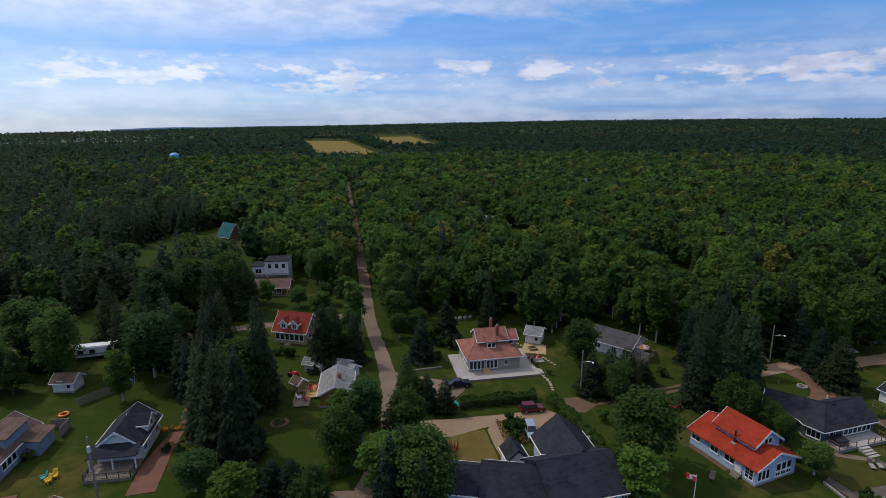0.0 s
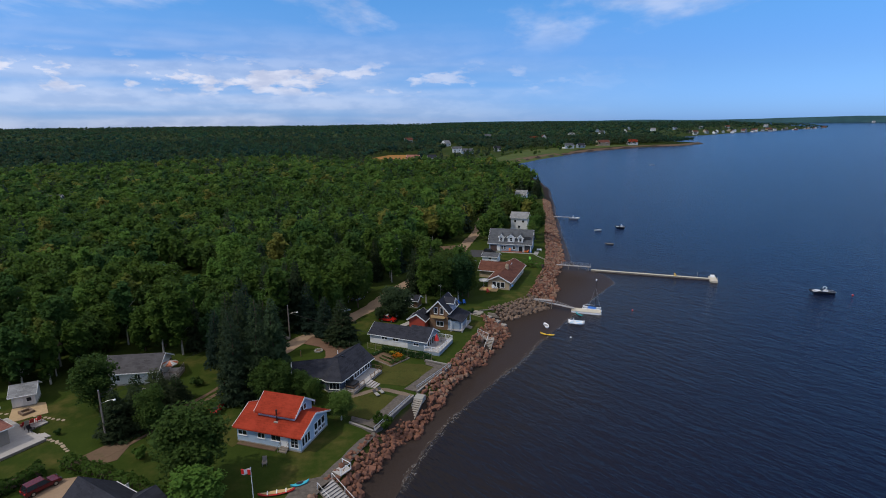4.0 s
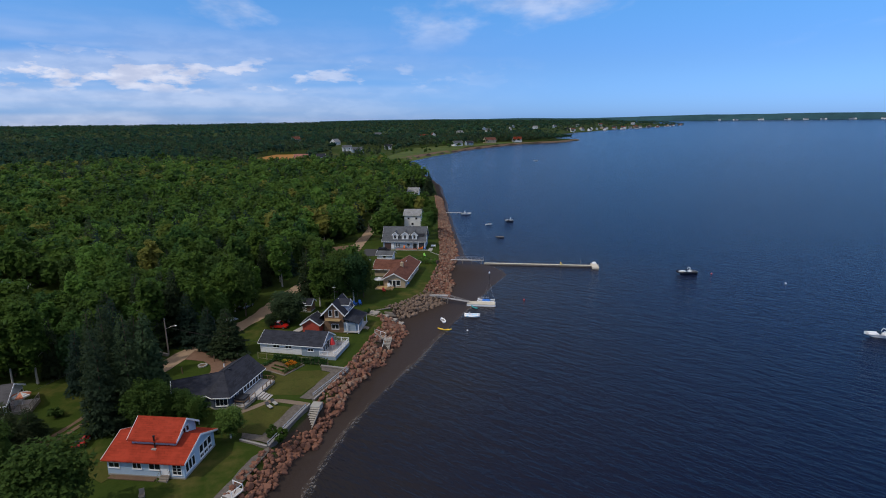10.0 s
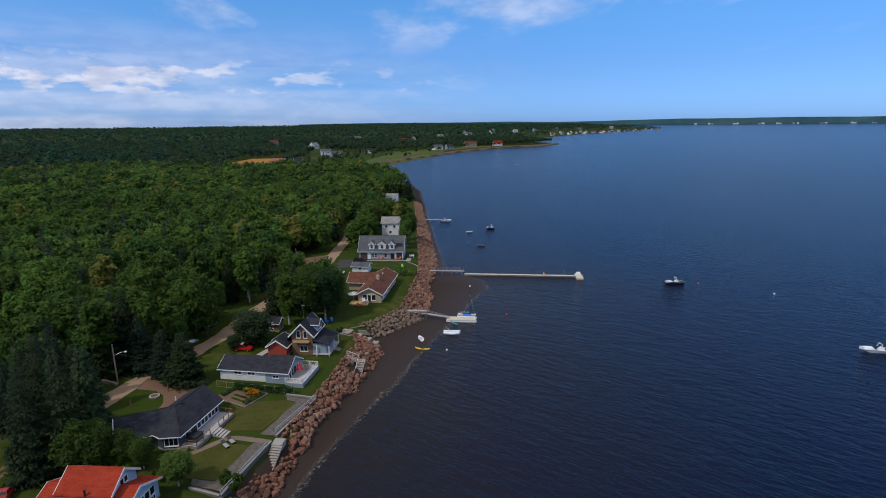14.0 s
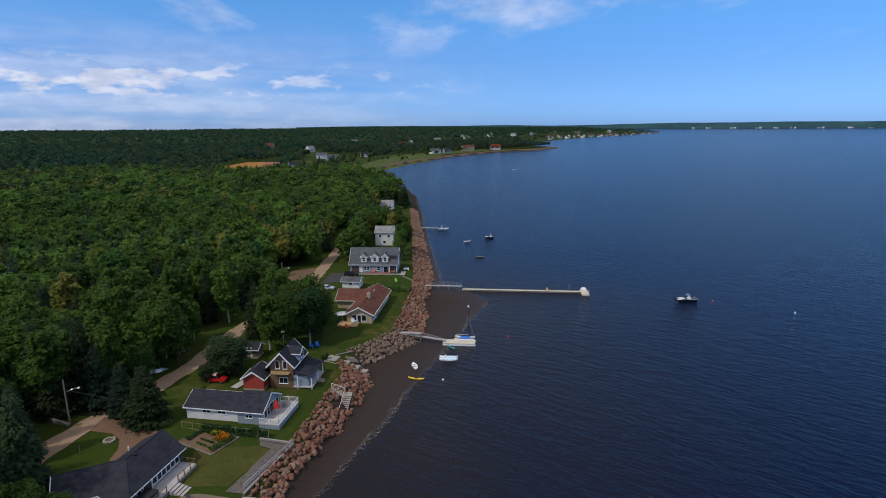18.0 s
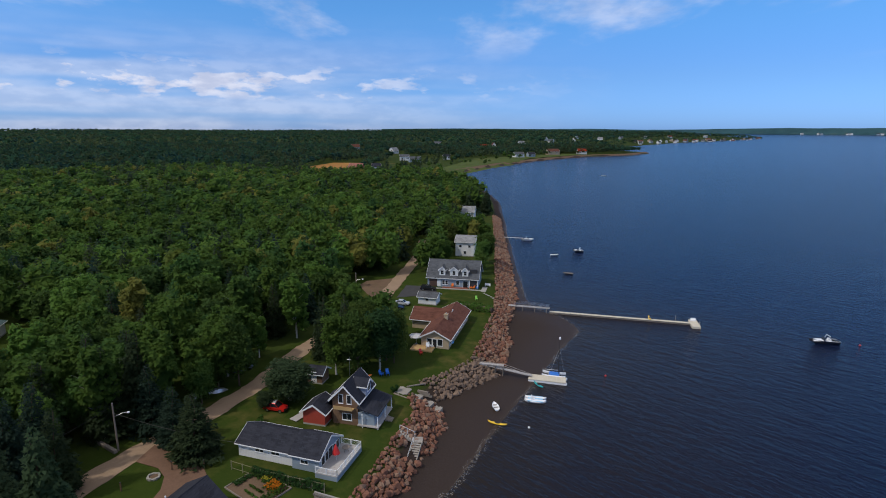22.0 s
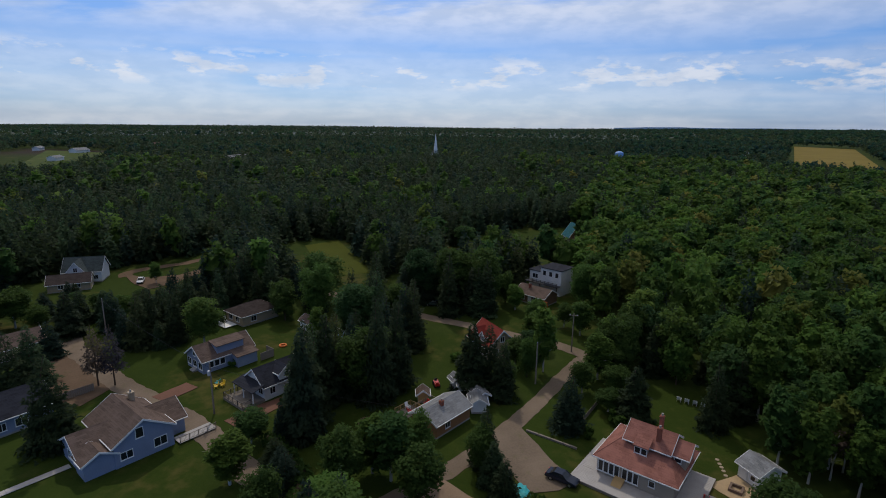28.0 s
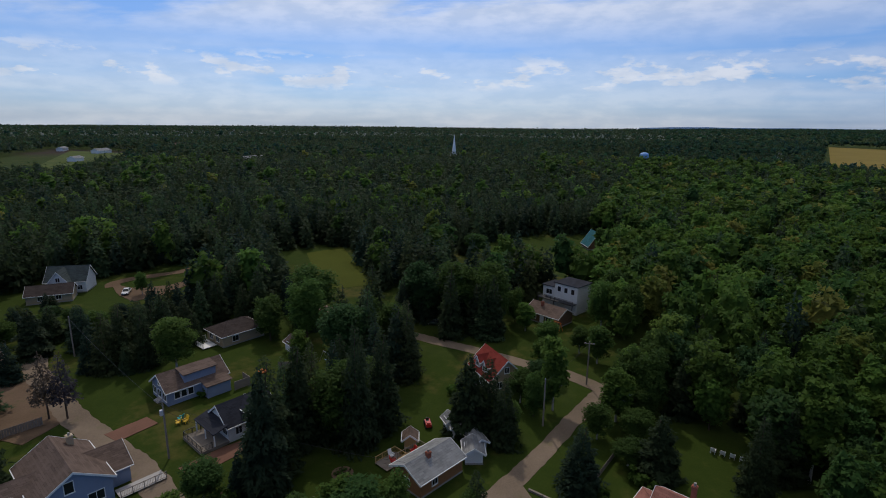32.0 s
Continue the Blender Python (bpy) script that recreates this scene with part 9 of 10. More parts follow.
car(-76.7, 46.9, 70, carpaint("navy_paint", (0.012, 0.018, 0.035)), "dark blue saloon car parked on bare earth")
car(-62.0, 52.4, 66, carpaint("maroon_paint", (0.10, 0.008, 0.014)), "maroon hatchback car parked on a gravel drive", 4.4, 1.6, True)
car(-56.8, 47.4, -30, carpaint("silver_blue_paint", (0.28, 0.36, 0.46)), "silver-blue car parked beside a house", 4.6, 1.6, True)
rc = car(-29.0, 120.6, -12, carpaint("bright_red_paint", (0.50, 0.02, 0.015)), "bright red wagon with a loaded roof rack on a lawn", 4.2, 1.55, True, GZ)
part("roof_load", boxes((-1.5, -0.5, 1.56, 0.2, -0.1, 1.72), (-1.4, 0.05, 1.56, 0.1, 0.5, 1.75)), GELCOAT, rc)
car(-49.0, 74.4, 100, carpaint("old_red_paint", (0.36, 0.03, 0.02)), "small red vehicle parked under trees", 3.0, 1.3, False, GZ)
car(-12.8, 181.0, -10, carpaint("pale_silver_paint", (0.5, 0.52, 0.54)), "pale silver car parked on a lawn edge", 4.4, 1.45)
car(-14.2, 177.2, -10, carpaint("black_paint", (0.012, 0.012, 0.014)), "black car parked by a drive", 4.6, 1.5)
car(-6.2, 196.0, -8, carpaint("charcoal_paint", (0.02, 0.02, 0.022)), "black pickup-like car in front of a garage", 4.8, 1.6, True)
car(-75.8, 37.8, 60, carpaint("dusk_blue_paint", (0.03, 0.05, 0.09)), "dark blue small car parked beside a lane", 4.2, 1.5)
car(-142.5, 8.0, -90, carpaint("dull_green_paint", (0.05, 0.07, 0.06)), "dark car parked on a side lane", 4.5, 1.45)
car(-135.6, -83.9, 35, carpaint("white_paint_car", (0.7, 0.7, 0.7)), "white car parked on an earth drive", 4.5, 1.5)
car(-41.0, 136.0, 70, carpaint("grey_blue_paint", (0.18, 0.22, 0.27)), "grey car half hidden beside the shore lane", 4.4, 1.45)
tractor = thing("garden_tractor", "red ride-on mower standing on a lawn", "tractor", -98.6, 21.8, GZ, 30)
part("body", boxes((-0.9, -0.45, 0.35, 0.9, 0.45, 0.85), (0.1, -0.3, 0.85, 0.8, 0.3, 1.1)), RED, tractor)
part("seat", boxes((-0.6, -0.25, 0.86, -0.1, 0.25, 0.95), (-0.7, -0.25, 0.86, -0.6, 0.25, 1.3)), BLACK, tractor)
for u, r_ in ((-0.6, 0.4), (0.65, 0.28)):
    for s in (-0.5, 0.5):
        part("wheel", rods(((u, s - 0.1, r_), (u, s + 0.1, r_), r_), n=12), RUBBER, tractor)


# ---------------------------------------------------------------- poles and wires
def pole(x, y, tall, label, lamp=None, arm=False, can=False):
    p = thing("utility_pole", label, "pole", x, y, GZ)
    part("post", rods(((0, 0, -0.3), (0, 0, tall), 0.16, 0.11), n=8), OLDWOOD, p)
    if lamp is not None:
        a = radians(lamp)
        e = (math.cos(a) * 2.0, math.sin(a) * 2.0)
        part("lamp_arm", rods(((0, 0, tall - 2.2), (e[0] * 0.6, e[1] * 0.6, tall - 1.75), 0.035), ((e[0] * 0.6, e[1] * 0.6, tall - 1.75), (e[0], e[1], tall - 1.7), 0.035)), STEEL, p)
        part("lamp_head", lathe([(0.08, -0.2), (0.22, -0.12), (0.2, 0.02), (0.06, 0.08)], 10), GELCOAT, p)
        LAST[0].location = (e[0], e[1], tall - 1.7)
    if arm:
        part("crossarm", boxes((-0.06, -1.0, tall - 0.5, 0.06, 1.0, tall - 0.36)), OLDWOOD, p)
    for s in (-0.8, 0.0, 0.8) if arm else (0.0,):
        part("insulator", lathe([(0.05, 0), (0.08, 0.06), (0.04, 0.16)], 8), STEEL, p)
        LAST[0].location = (0, s, tall - 0.36 if arm else tall)
    if can:
        part("transformer", lathe([(0.24, 0), (0.26, 0.05), (0.26, 0.75), (0.2, 0.85)], 12), surface("pale_grey_steel", (0.55, 0.56, 0.57), 0.5, 0.3), p)
        LAST[0].location = (0.38, 0, tall - 2.0)
    return p


def wire(a, b, sag=0.8):
    w_ = thing("cable", "thin dark overhead cable between poles", "cable", *a)
    bm = bmesh.new()
    pts = [Vector(a) * (1 - u) + Vector(b) * u - Vector((0, 0, sag * 4 * u * (1 - u))) - Vector(a) for u in (i / 10 for i in range(11))]
    along = (Vector(b) - Vector(a)).normalized()
    across = along.cross(Vector((0, 0, 1))).normalized() * 0.022
    rise = along.cross(across).normalized() * 0.022
    loops = [[bm.verts.new(p + o) for o in (across, rise, -across, -rise)] for p in pts]
    for near, far in zip(loops, loops[1:]):
        for i in range(4):
            bm.faces.new((near[i], near[(i + 1) % 4], far[(i + 1) % 4], far[i]))
    bm.faces.new(loops[0][::-1])
    bm.faces.new(loops[-1])
    part("strand", bm, BLACK, w_)


pole(-49.2, 107.2, 8.0, "tall wooden utility pole with a street lamp on an arm", lamp=20)
pole(-61.0, 63.4, 9.0, "tall wooden utility pole with a street lamp on an arm", lamp=20)
pole(-77.7, -12.0, 9.4, "wooden utility pole with a transformer can", can=True)
pole(-122.5, 46.0, 9.0, "wooden utility pole beside a lane", arm=True)
pole(-105.0, 40.0, 8.6, "wooden utility pole beside a lane")
pole(-26.5, 184.0, 8.4, "wooden utility pole with a street lamp beside a lane", lamp=0)
pole(-99.5, -58.5, 9.0, "wooden utility pole with cables beside a lane")
wire((-49.2, 107.2, GZ + 7.6), (-61.0, 63.4, GZ + 8.4))
wire((-61.0, 63.4, GZ + 7.9), (-64.2, 83.0, GZ + 2.9), 0.5)
wire((-49.2, 107.2, GZ + 6.4), (-29.6, 106.0, GZ + 2.6), 0.5)
wire((-77.7, -12.0, GZ + 8.6), (-99.5, -58.5, GZ + 8.6))
wire((-77.7, -12.0, GZ + 8.2), (-82.6, -10.0, GZ + 3.2), 0.3)
wire((-77.7, -12.0, GZ + 8.9), (-83.0, 24.0, GZ + 4.0), 0.9)
wire((-105.0, 40.0, GZ + 8.2), (-122.5, 46.0, GZ + 8.6), 0.4)
flag = thing("flagpole", "white flagpole with a small red and white flag", "flagpole", -30.8, 51.0, GZ)
part("base_stone", lathe([(1.0, -0.1), (0.95, 0.25), (0.5, 0.3)], 12), GREYROCK, flag)
part("pole", rods(((0, 0, 0.2), (0, 0, 6.6), 0.06, 0.04)), WHITE, flag)
part("finial", lathe([(0.02, 6.6), (0.09, 6.66), (0.02, 6.78)], 8), STEEL, flag)
cloth = bmesh.new()
front, rear = [], []
for i in range(9):
    u = i / 8 * 1.3
    y = 0.12 * math.sin(u * 5)
    front.append([cloth.verts.new((-u, y, z - u * 0.15)) for z in (5.8, 6.5)])
    rear.append([cloth.verts.new((-u, y + 0.012, z - u * 0.15)) for z in (5.8, 6.5)])
for i in range(8):
    cloth.faces.new((front[i][0], front[i + 1][0], front[i + 1][1], front[i][1]))
    cloth.faces.new((rear[i][1], rear[i + 1][1], rear[i + 1][0], rear[i][0]))
    for j in (0, 1):
        cloth.faces.new((front[i][j], rear[i][j], rear[i + 1][j], front[i + 1][j]))
bmesh.ops.recalc_face_normals(cloth, faces=cloth.faces)
part("cloth", cloth, WHITE, flag)
for k in (0, 2):
    part("red_band", boxes((-1.25 + 0.86 * (k == 0), -0.13, 5.75, -0.86 + 0.84 * (k == 0), -0.02, 6.4)), RED, flag)


# ---------------------------------------------------------------- hedges, bushes, flowers
def hedge(line, high, wide, label, material=None, card=0.26, thick=90):
    """A clipped hedge along points, thick with small leaves."""
    cs, ns = [], []
    for (ax, ay), (bx, by) in zip(line, line[1:]):
        d = math.hypot(bx - ax, by - ay)
        n = int(d * thick)
        u = rng.uniform(0, 1, n)
        across, up = rng.uniform(-1, 1, n), rng.uniform(0, 1, n)
        pick = rng.uniform(0, 1, n) < 0.45
        across = np.where(pick, across, np.sign(across) * rng.uniform(0.85, 1.1, n))
        up = np.where(pick, rng.uniform(0.88, 1.1, n), up)
        lump = 1 + 0.12 * np.sin(u * d * 1.1) + 0.08 * np.sin(u * d * 2.7 + 1)
        nx, ny = -(by - ay) / d, (bx - ax) / d
        cs.append(np.stack([ax + (bx - ax) * u + nx * across * wide / 2 * lump, ay + (by - ay) * u + ny * across * wide / 2 * lump, GZ + up * high * lump], -1))
        ns.append(np.stack([nx * across, ny * across, np.where(pick, 1.0, 0.25)], -1) + 1e-3)
    v, f = leaf_cards(np.concatenate(cs), unit(np.concatenate(ns)), card)
    ob = thing("hedge", label, "hedge", line[0][0], line[0][1], GZ)
    leaves = new("leaves", mesh_of("leaves", v - np.array([line[0][0], line[0][1], GZ]), f, material or HEDGE))
    leaves.parent = ob
    core = bmesh.new()
    for a, b in zip(line, line[1:]):
        rod(core, (a[0] - line[0][0], a[1] - line[0][1], high * 0.4), (b[0] - line[0][0], b[1] - line[0][1], high * 0.4), wide * 0.36, n=6)
    part("stem", core, BARK, ob)


hedge([(-70.2, 42.6), (-67.6, 48.8), (-64.6, 55.6)], 1.5, 1.9, "clipped dark green hedge beside a drive")
hedge([(-62.6, 57.4), (-57.0, 56.0), (-50.5, 54.0), (-44.0, 51.8)], 1.6, 1.8, "clipped green hedge along a lot line")
hedge([(-73.0, 2.0), (-66.0, 12.0), (-60.5, 13.6)], 1.8, 2.2, "overgrown hedge along a lane")
hedge([(-26.0, 102.0), (-23.9, 101.15), (-14.9, 98.7)], 1.25, 0.5, "vines on a long low trellis beside a cottage")
hedge([(2.9, 179.0), (7.1, 178.2), (12.6, 175.4)], 1.5, 2.6, "low dark shrub hedge beside a lawn")


BUSH = [mesh_of("leaves", *broad_crown(420, 0.24, 9, 1.15, 0.1, 1.9, 130 + i), HEDGE) for i in range(3)]
BUSHPALE = mesh_of("leaves", *broad_crown(380, 0.22, 9, 1.15, 0.1, 1.7, 140), LEAF)


def bush(x, y, size, label="round green garden bush", pale=False, i=0):
    ob = thing("bush", label, "bush", x, y, GZ, rng.uniform(0, 360), "garden bushes")
    ob.scale = (size, size, size * 0.9)
    p = new("leaves", BUSHPALE if pale else BUSH[i % 3])
    p.parent = ob
    part("stem", rods(((0, 0, -0.2), (0, 0, 0.8), 0.07)), BARK, ob)


for i, (x, y, s) in enumerate(((-60.2, 45.6, 1.6), (-57.6, 44.4, 1.5), (-58.8, 47.0, 1.3), (-56.0, 43.0, 0.9), (-61.0, 47.2, 0.9), (-94.6, -20.4, 1.0), (-83.2, -1.2, 0.9), (-86.5, 1.0, 0.8), (-89.5, 1.8, 1.0),
                               (-84.6, -2.6, 0.8), (-61.0, 81.2, 1.1), (-57.8, 83.0, 1.2), (-60.0, 79.0, 0.7), (-89.0, 50.2, 1.0), (-92.6, 55.8, 1.6), (-95.0, 54.2, 1.3), (-70.6, 64.9, 0.6))):
    bush(x, y, s, pale=i in (10, 12), i=i)
for i, (x, y, s) in enumerate(((-46.4, 88.2, 1.5), (-33.6, 78.8, 1.4), (-35.6, 78.0, 1.6), (-38.2, 79.6, 1.7), (-29.5, 75.8, 1.2), (-20.4, 74.2, 1.0), (-18.7, 72.6, 1.1), (-8.6, 128.4, 0.8), (-30.2, 116.6, 0.7), (-98.6, 8.6, 1.2), (-96.2, 6.8, 1.0), (-94.4, 8.4, 1.3), (-108.0, 24.0, 1.4), (-110.6, 22.4, 1.2), (-112.4, 37.6, 1.5), (-53.0, 60.4, 1.2), (-47.6, 64.6, 1.3), (-50.0, 67.0, 1.0))):
    bush(x, y, s, i=i + 1)

FLOWER = {"orange": foliage("orange_flowers", (0.35, 0.10, 0.01), (0.75, 0.28, 0.02), (0.80, 0.45, 0.03)), "yellow": foliage("yellow_flowers", (0.30, 0.22, 0.02), (0.75, 0.55, 0.03), (0.8, 0.6, 0.05))}


def flower_bed(x, y, rz, L, W, tone, label, n=260):
    ob = thing("flower_bed", label, "flowers", x, y, GZ, rz)
    part("soil", boxes((-L / 2, -W / 2, -0.1, L / 2, W / 2, 0.10)), DIRT, ob)
    c = np.stack([rng.uniform(-L / 2, L / 2, n), rng.uniform(-W / 2, W / 2, n), rng.uniform(0.2, 0.55, n)], -1)
    up = np.tile(np.array([[0.0, 0.0, 1.0]]), (n, 1))
    for nm, m, lo, hi in (("foliage", HEDGE, 0, n), ("blossoms", FLOWER[tone], 0, n // 2)):
        v, f = leaf_cards(c[lo:hi] + np.array([0, 0, 0.14 if nm == "blossoms" else 0.0]), up[lo:hi], 0.2)
        p = new(nm, mesh_of(nm, v, f, m))
        p.parent = ob


kg = thing("kitchen_garden", "kitchen garden of bare soil, green rows and orange flowers", "garden bed", -24.3, 99.1, GZ, -34)
part("soil", boxes((-3.7, -2.6, -0.1, 3.7, 2.6, 0.10)), DIRT, kg)
for b in ((-3.85, -2.75, -0.1, 3.85, -2.61, 0.2), (-3.85, 2.61, -0.1, 3.85, 2.75, 0.2), (-3.85, -2.6, -0.1, -3.71, 2.6, 0.2), (3.71, -2.6, -0.1, 3.85, 2.6, 0.2)):
    part("edging_board", boxes(b), OLDWOOD, kg)
for nm, n, u0, u1, v0, v1, z1, m in (("foliage", 420, -3.6, 1.2, 1.1, 2.5, 0.75, LEAFDARK), ("foliage", 160, -3.6, -2.6, -1.6, 1.0, 0.45, HEDGE), ("blossom", 170, 0.9, 2.7, 0.4, 2.1, 0.8, FLOWER["orange"]), ("blossom", 70, -0.9, 0.5, 1.2, 2.2, 0.9, FLOWER["yellow"]),
                                     ("foliage", 220, 0.7, 3.6, 0.2, 2.4, 0.62, HEDGE), ("foliage", 120, 2.4, 3.6, -2.2, 0.2, 0.6, LEAFDARK), ("foliage", 70, -1.4, 1.6, -0.5, -0.2, 0.3, HEDGE), ("foliage", 60, -1.0, 1.9, -1.6, -1.3, 0.28, HEDGE)):
    c = np.stack([rng.uniform(u0, u1, n), rng.uniform(v0, v1, n), 0.12 + (z1 - 0.12) * rng.uniform(0, 1, n) ** 0.6], -1)
    v, f = leaf_cards(c, np.tile(np.array([[0.0, 0.0, 1.0]]), (n, 1)), 0.19)
    p = new(nm, mesh_of(nm, v, f, m))
    p.parent = kg
hedge([(-66.4, 8.0), (-64.8, 14.6), (-63.6, 21.2)], 1.7, 1.5, "dense dark garden hedge along a lane")
rim = thing("stone_planter", "low round ring of grey stones with a small plant", "planter", -40.1, 100.9, GZ)
for k in range(11):
    st = boxes((-0.2, -0.14, -0.05, 0.2, 0.14, 0.24 + 0.04 * (k % 3)))
    for v in st.verts:
        v.co += Vector(noise.noise_vector(v.co * 3 + Vector((k, 0, 0)))) * 0.05
    part("stone", st, CONCRETE, rim).matrix_basis = pose(0.75 * math.cos(k * 0.571), 0.75 * math.sin(k * 0.571), 0, 0, 0, math.degrees(k * 0.571) + 90)
part("soil", prism_z([(0.66 * math.cos(i * 0.5236), 0.66 * math.sin(i * 0.5236)) for i in range(12)], -0.05, 0.14), DIRT, rim)
for x, y, tall in ((-38.3, 102.6, 1.5), (-42.9, 97.8, 1.3), (-33.9, 103.4, 1.3)):
    po = thing("post", "short dark wooden post beside a drive", "post", x, y, GZ)
    part("shaft", boxes((-0.07, -0.07, -0.2, 0.07, 0.07, tall)), BROWNWOOD, po)
    part("cap", boxes((-0.1, -0.1, tall, 0.1, 0.1, tall + 0.06)), DARKTRIM, po)
flower_bed(-98.6, 3.6, 60, 4.6, 1.6, "orange", "orange flower bed beside a path")
flower_bed(-90.0, -0.2, 65, 6.0, 0.8, "orange", "orange and green border along a red paved path", 160)
flower_bed(-58.9, 45.6, -25, 6.8, 4.6, "yellow", "square planted bed with bushes", 260)
ribbon("path", [(-88.5, -1.0), (-92, 1.2), (-96, 1.8), (-100.5, 5.0), (-108, 9)], 1.6, GZ + 0.07, PAVER, "reddish garden path", "path")
plot("pavement", [(-63.0, 44.6), (-61.6, 42.2), (-52.0, 38.2), (-51.6, 40.4), (-55.6, 41.8), (-61.6, 44.6)], GZ + 0.075, SANDY, "tan paved walk between lawn and flower bed", "path")
plot("lawn", [(-65.0, 34.2), (-62.0, 42.0), (-52.6, 38.0), (-55.4, 30.6), (-60.0, 30.4)], GZ + 0.06, surface("parched_lawn", (0.125, 0.095, 0.032), 0.95, vary=0.3, scale=0.3, fine=4.0), "dry brownish lawn", "lawn")
red_art = thing("sculpture", "cluster of red upright posts in a lawn", "sculpture", -60.1, 34.6, GZ)
for k in range(8):
    a = k * 0.8
    part("post", rods(((math.cos(a) * 0.5, math.sin(a) * 0.5, 0), (math.cos(a) * 0.75, math.sin(a) * 0.75, 1.3 + 0.35 * (k % 3)), 0.1, 0.03)), surface("rust_red_paint", (0.30, 0.035, 0.02), 0.6) if k == 0 else bpy.data.materials["rust_red_paint"], red_art)
tarp = thing("tarpaulin", "crumpled teal tarpaulin over a low heap", "tarpaulin", -72.4, 41.6, GZ, 20)
tb = bmesh.new()
bmesh.ops.create_icosphere(tb, subdivisions=3, radius=1.0)
for v in tb.verts:
    v.co *= 1 + 0.35 * noise.noise(v.co * 2.2)
    v.co.x *= 1.9
    v.co.y *= 1.35
    v.co.z = max(-0.05, v.co.z * 0.6)
part("cover", tb, TEAL, tarp)

# ---------------------------------------------------------------- small things
for x, y, rz, material, label in ((-85.6, -17.8, 40, YELLOW, "yellow garden chair on a lawn"), (-86.4, -17.0, 80, YELLOW, "yellow garden chair on a lawn"), (-86.8, -18.4, 10, TEAL, "green garden chair on a lawn"),
                                  (-62.6, -24.4, 200, YELLOW, "yellow garden chair beside a house"), (-89.4, 23.4, 30, RED, "red garden chair on a deck"), (-90.2, 22.4, 60, RED, "red garden chair on a deck"),
                                  (-11.0, 135.6, 20, BLUE, "blue garden chair at a lawn's edge"), (-12.2, 135.2, 60, BLUE, "blue garden chair at a lawn's edge"), 
                                  (-2.6, 158.0 - 8, 0, WHITE, "white garden chair on a deck"), (-4.9, 146.2, 30, RED, "small red chair on a lawn"), 
                                  (-34.0, 60.8, 20, OLDWOOD, "weathered garden chair on a lawn"), (8.6, 186.6, 10, surface("lime_plastic", (0.25, 0.60, 0.10), 0.5), "lime green garden chair on a lawn"), (-75.0, 64.6, 90, BLACK, "dark garden chair on a deck"), (-76.6, 65.4, 40, OLDWOOD, "garden chair on a deck")):
    lawn_chair(x, y, GZ + (0.42 if "on a deck" in label and x < -70 else 0.0), rz, material, label)
dk2 = thing("deck", "weathered deck with red furniture beside a cottage", "deck", -89.6, 23.2, GZ, -26)
planks(dk2, -2.4, -1.8, 2.4, 1.8, 0.4, NEWWOOD, 0.4)
railing(dk2, [(-2.3, 1.7), (-2.3, -1.7), (2.3, -1.7)], 0.4, material=OLDWOOD)
hut = plain_house("tiny brown wooden play hut", -92.6, 21.0, 20, 1.8, 1.8, 1.7, 2.4, NEWWOOD, SHINGLE_TAN, (), (), name="shed", category="hut")
ring = thing("pool_ring", "orange inflatable ring on a lawn", "pool ring", -106.4, -16.4, GZ)
tor = bmesh.new()
loops = []
for i in range(16):
    a = 2 * math.pi * i / 16
    loops.append([tor.verts.new(((0.7 + 0.2 * math.cos(b)) * math.cos(a), (0.7 + 0.2 * math.cos(b)) * math.sin(a), 0.2 + 0.2 * math.sin(b))) for b in (2 * math.pi * j / 8 for j in range(8))])
for i in range(16):
    for j in range(8):
        tor.faces.new((loops[i][j], loops[(i + 1) % 16][j], loops[(i + 1) % 16][(j + 1) % 8], loops[i][(j + 1) % 8]))
part("tube", tor, ORANGE, ring)
pile = thing("wood_pile", "long stack of split firewood under trees", "firewood", -51.2, 107.6, GZ, -30)
for k in range(26):
    for row in range(3):
        u = -2.6 + 0.2 * k + 0.1 * (row % 2)
        part("log", rods(((u, -0.25, 0.12 + 0.19 * row), (u, 0.25, 0.12 + 0.19 * row), 0.1), n=6), OLDWOOD, pile)
sw = thing("swing_set", "thin metal swing frame on a lawn", "swing", -114.4, -6.2, GZ, 60)
for a, b in (((-1.8, -0.9, 0), (-1.6, 0, 2.2)), ((-1.8, 0.9, 0), (-1.6, 0, 2.2)), ((1.8, -0.9, 0), (1.6, 0, 2.2)), ((1.8, 0.9, 0), (1.6, 0, 2.2)), ((-1.7, 0, 2.2), (1.7, 0, 2.2))):
    part("tube", rods((a, b, 0.05)), STEEL, sw)
for u in (-0.8, 0.8):
    part("swing_seat", boxes((u - 0.25, -0.1, 0.5, u + 0.25, 0.1, 0.54)), BLUE, sw)
    part("chain", rods(((u - 0.22, 0, 0.52), (u - 0.22, 0, 2.2), 0.012), ((u + 0.22, 0, 0.52), (u + 0.22, 0, 2.2), 0.012), n=4), STEEL, sw)
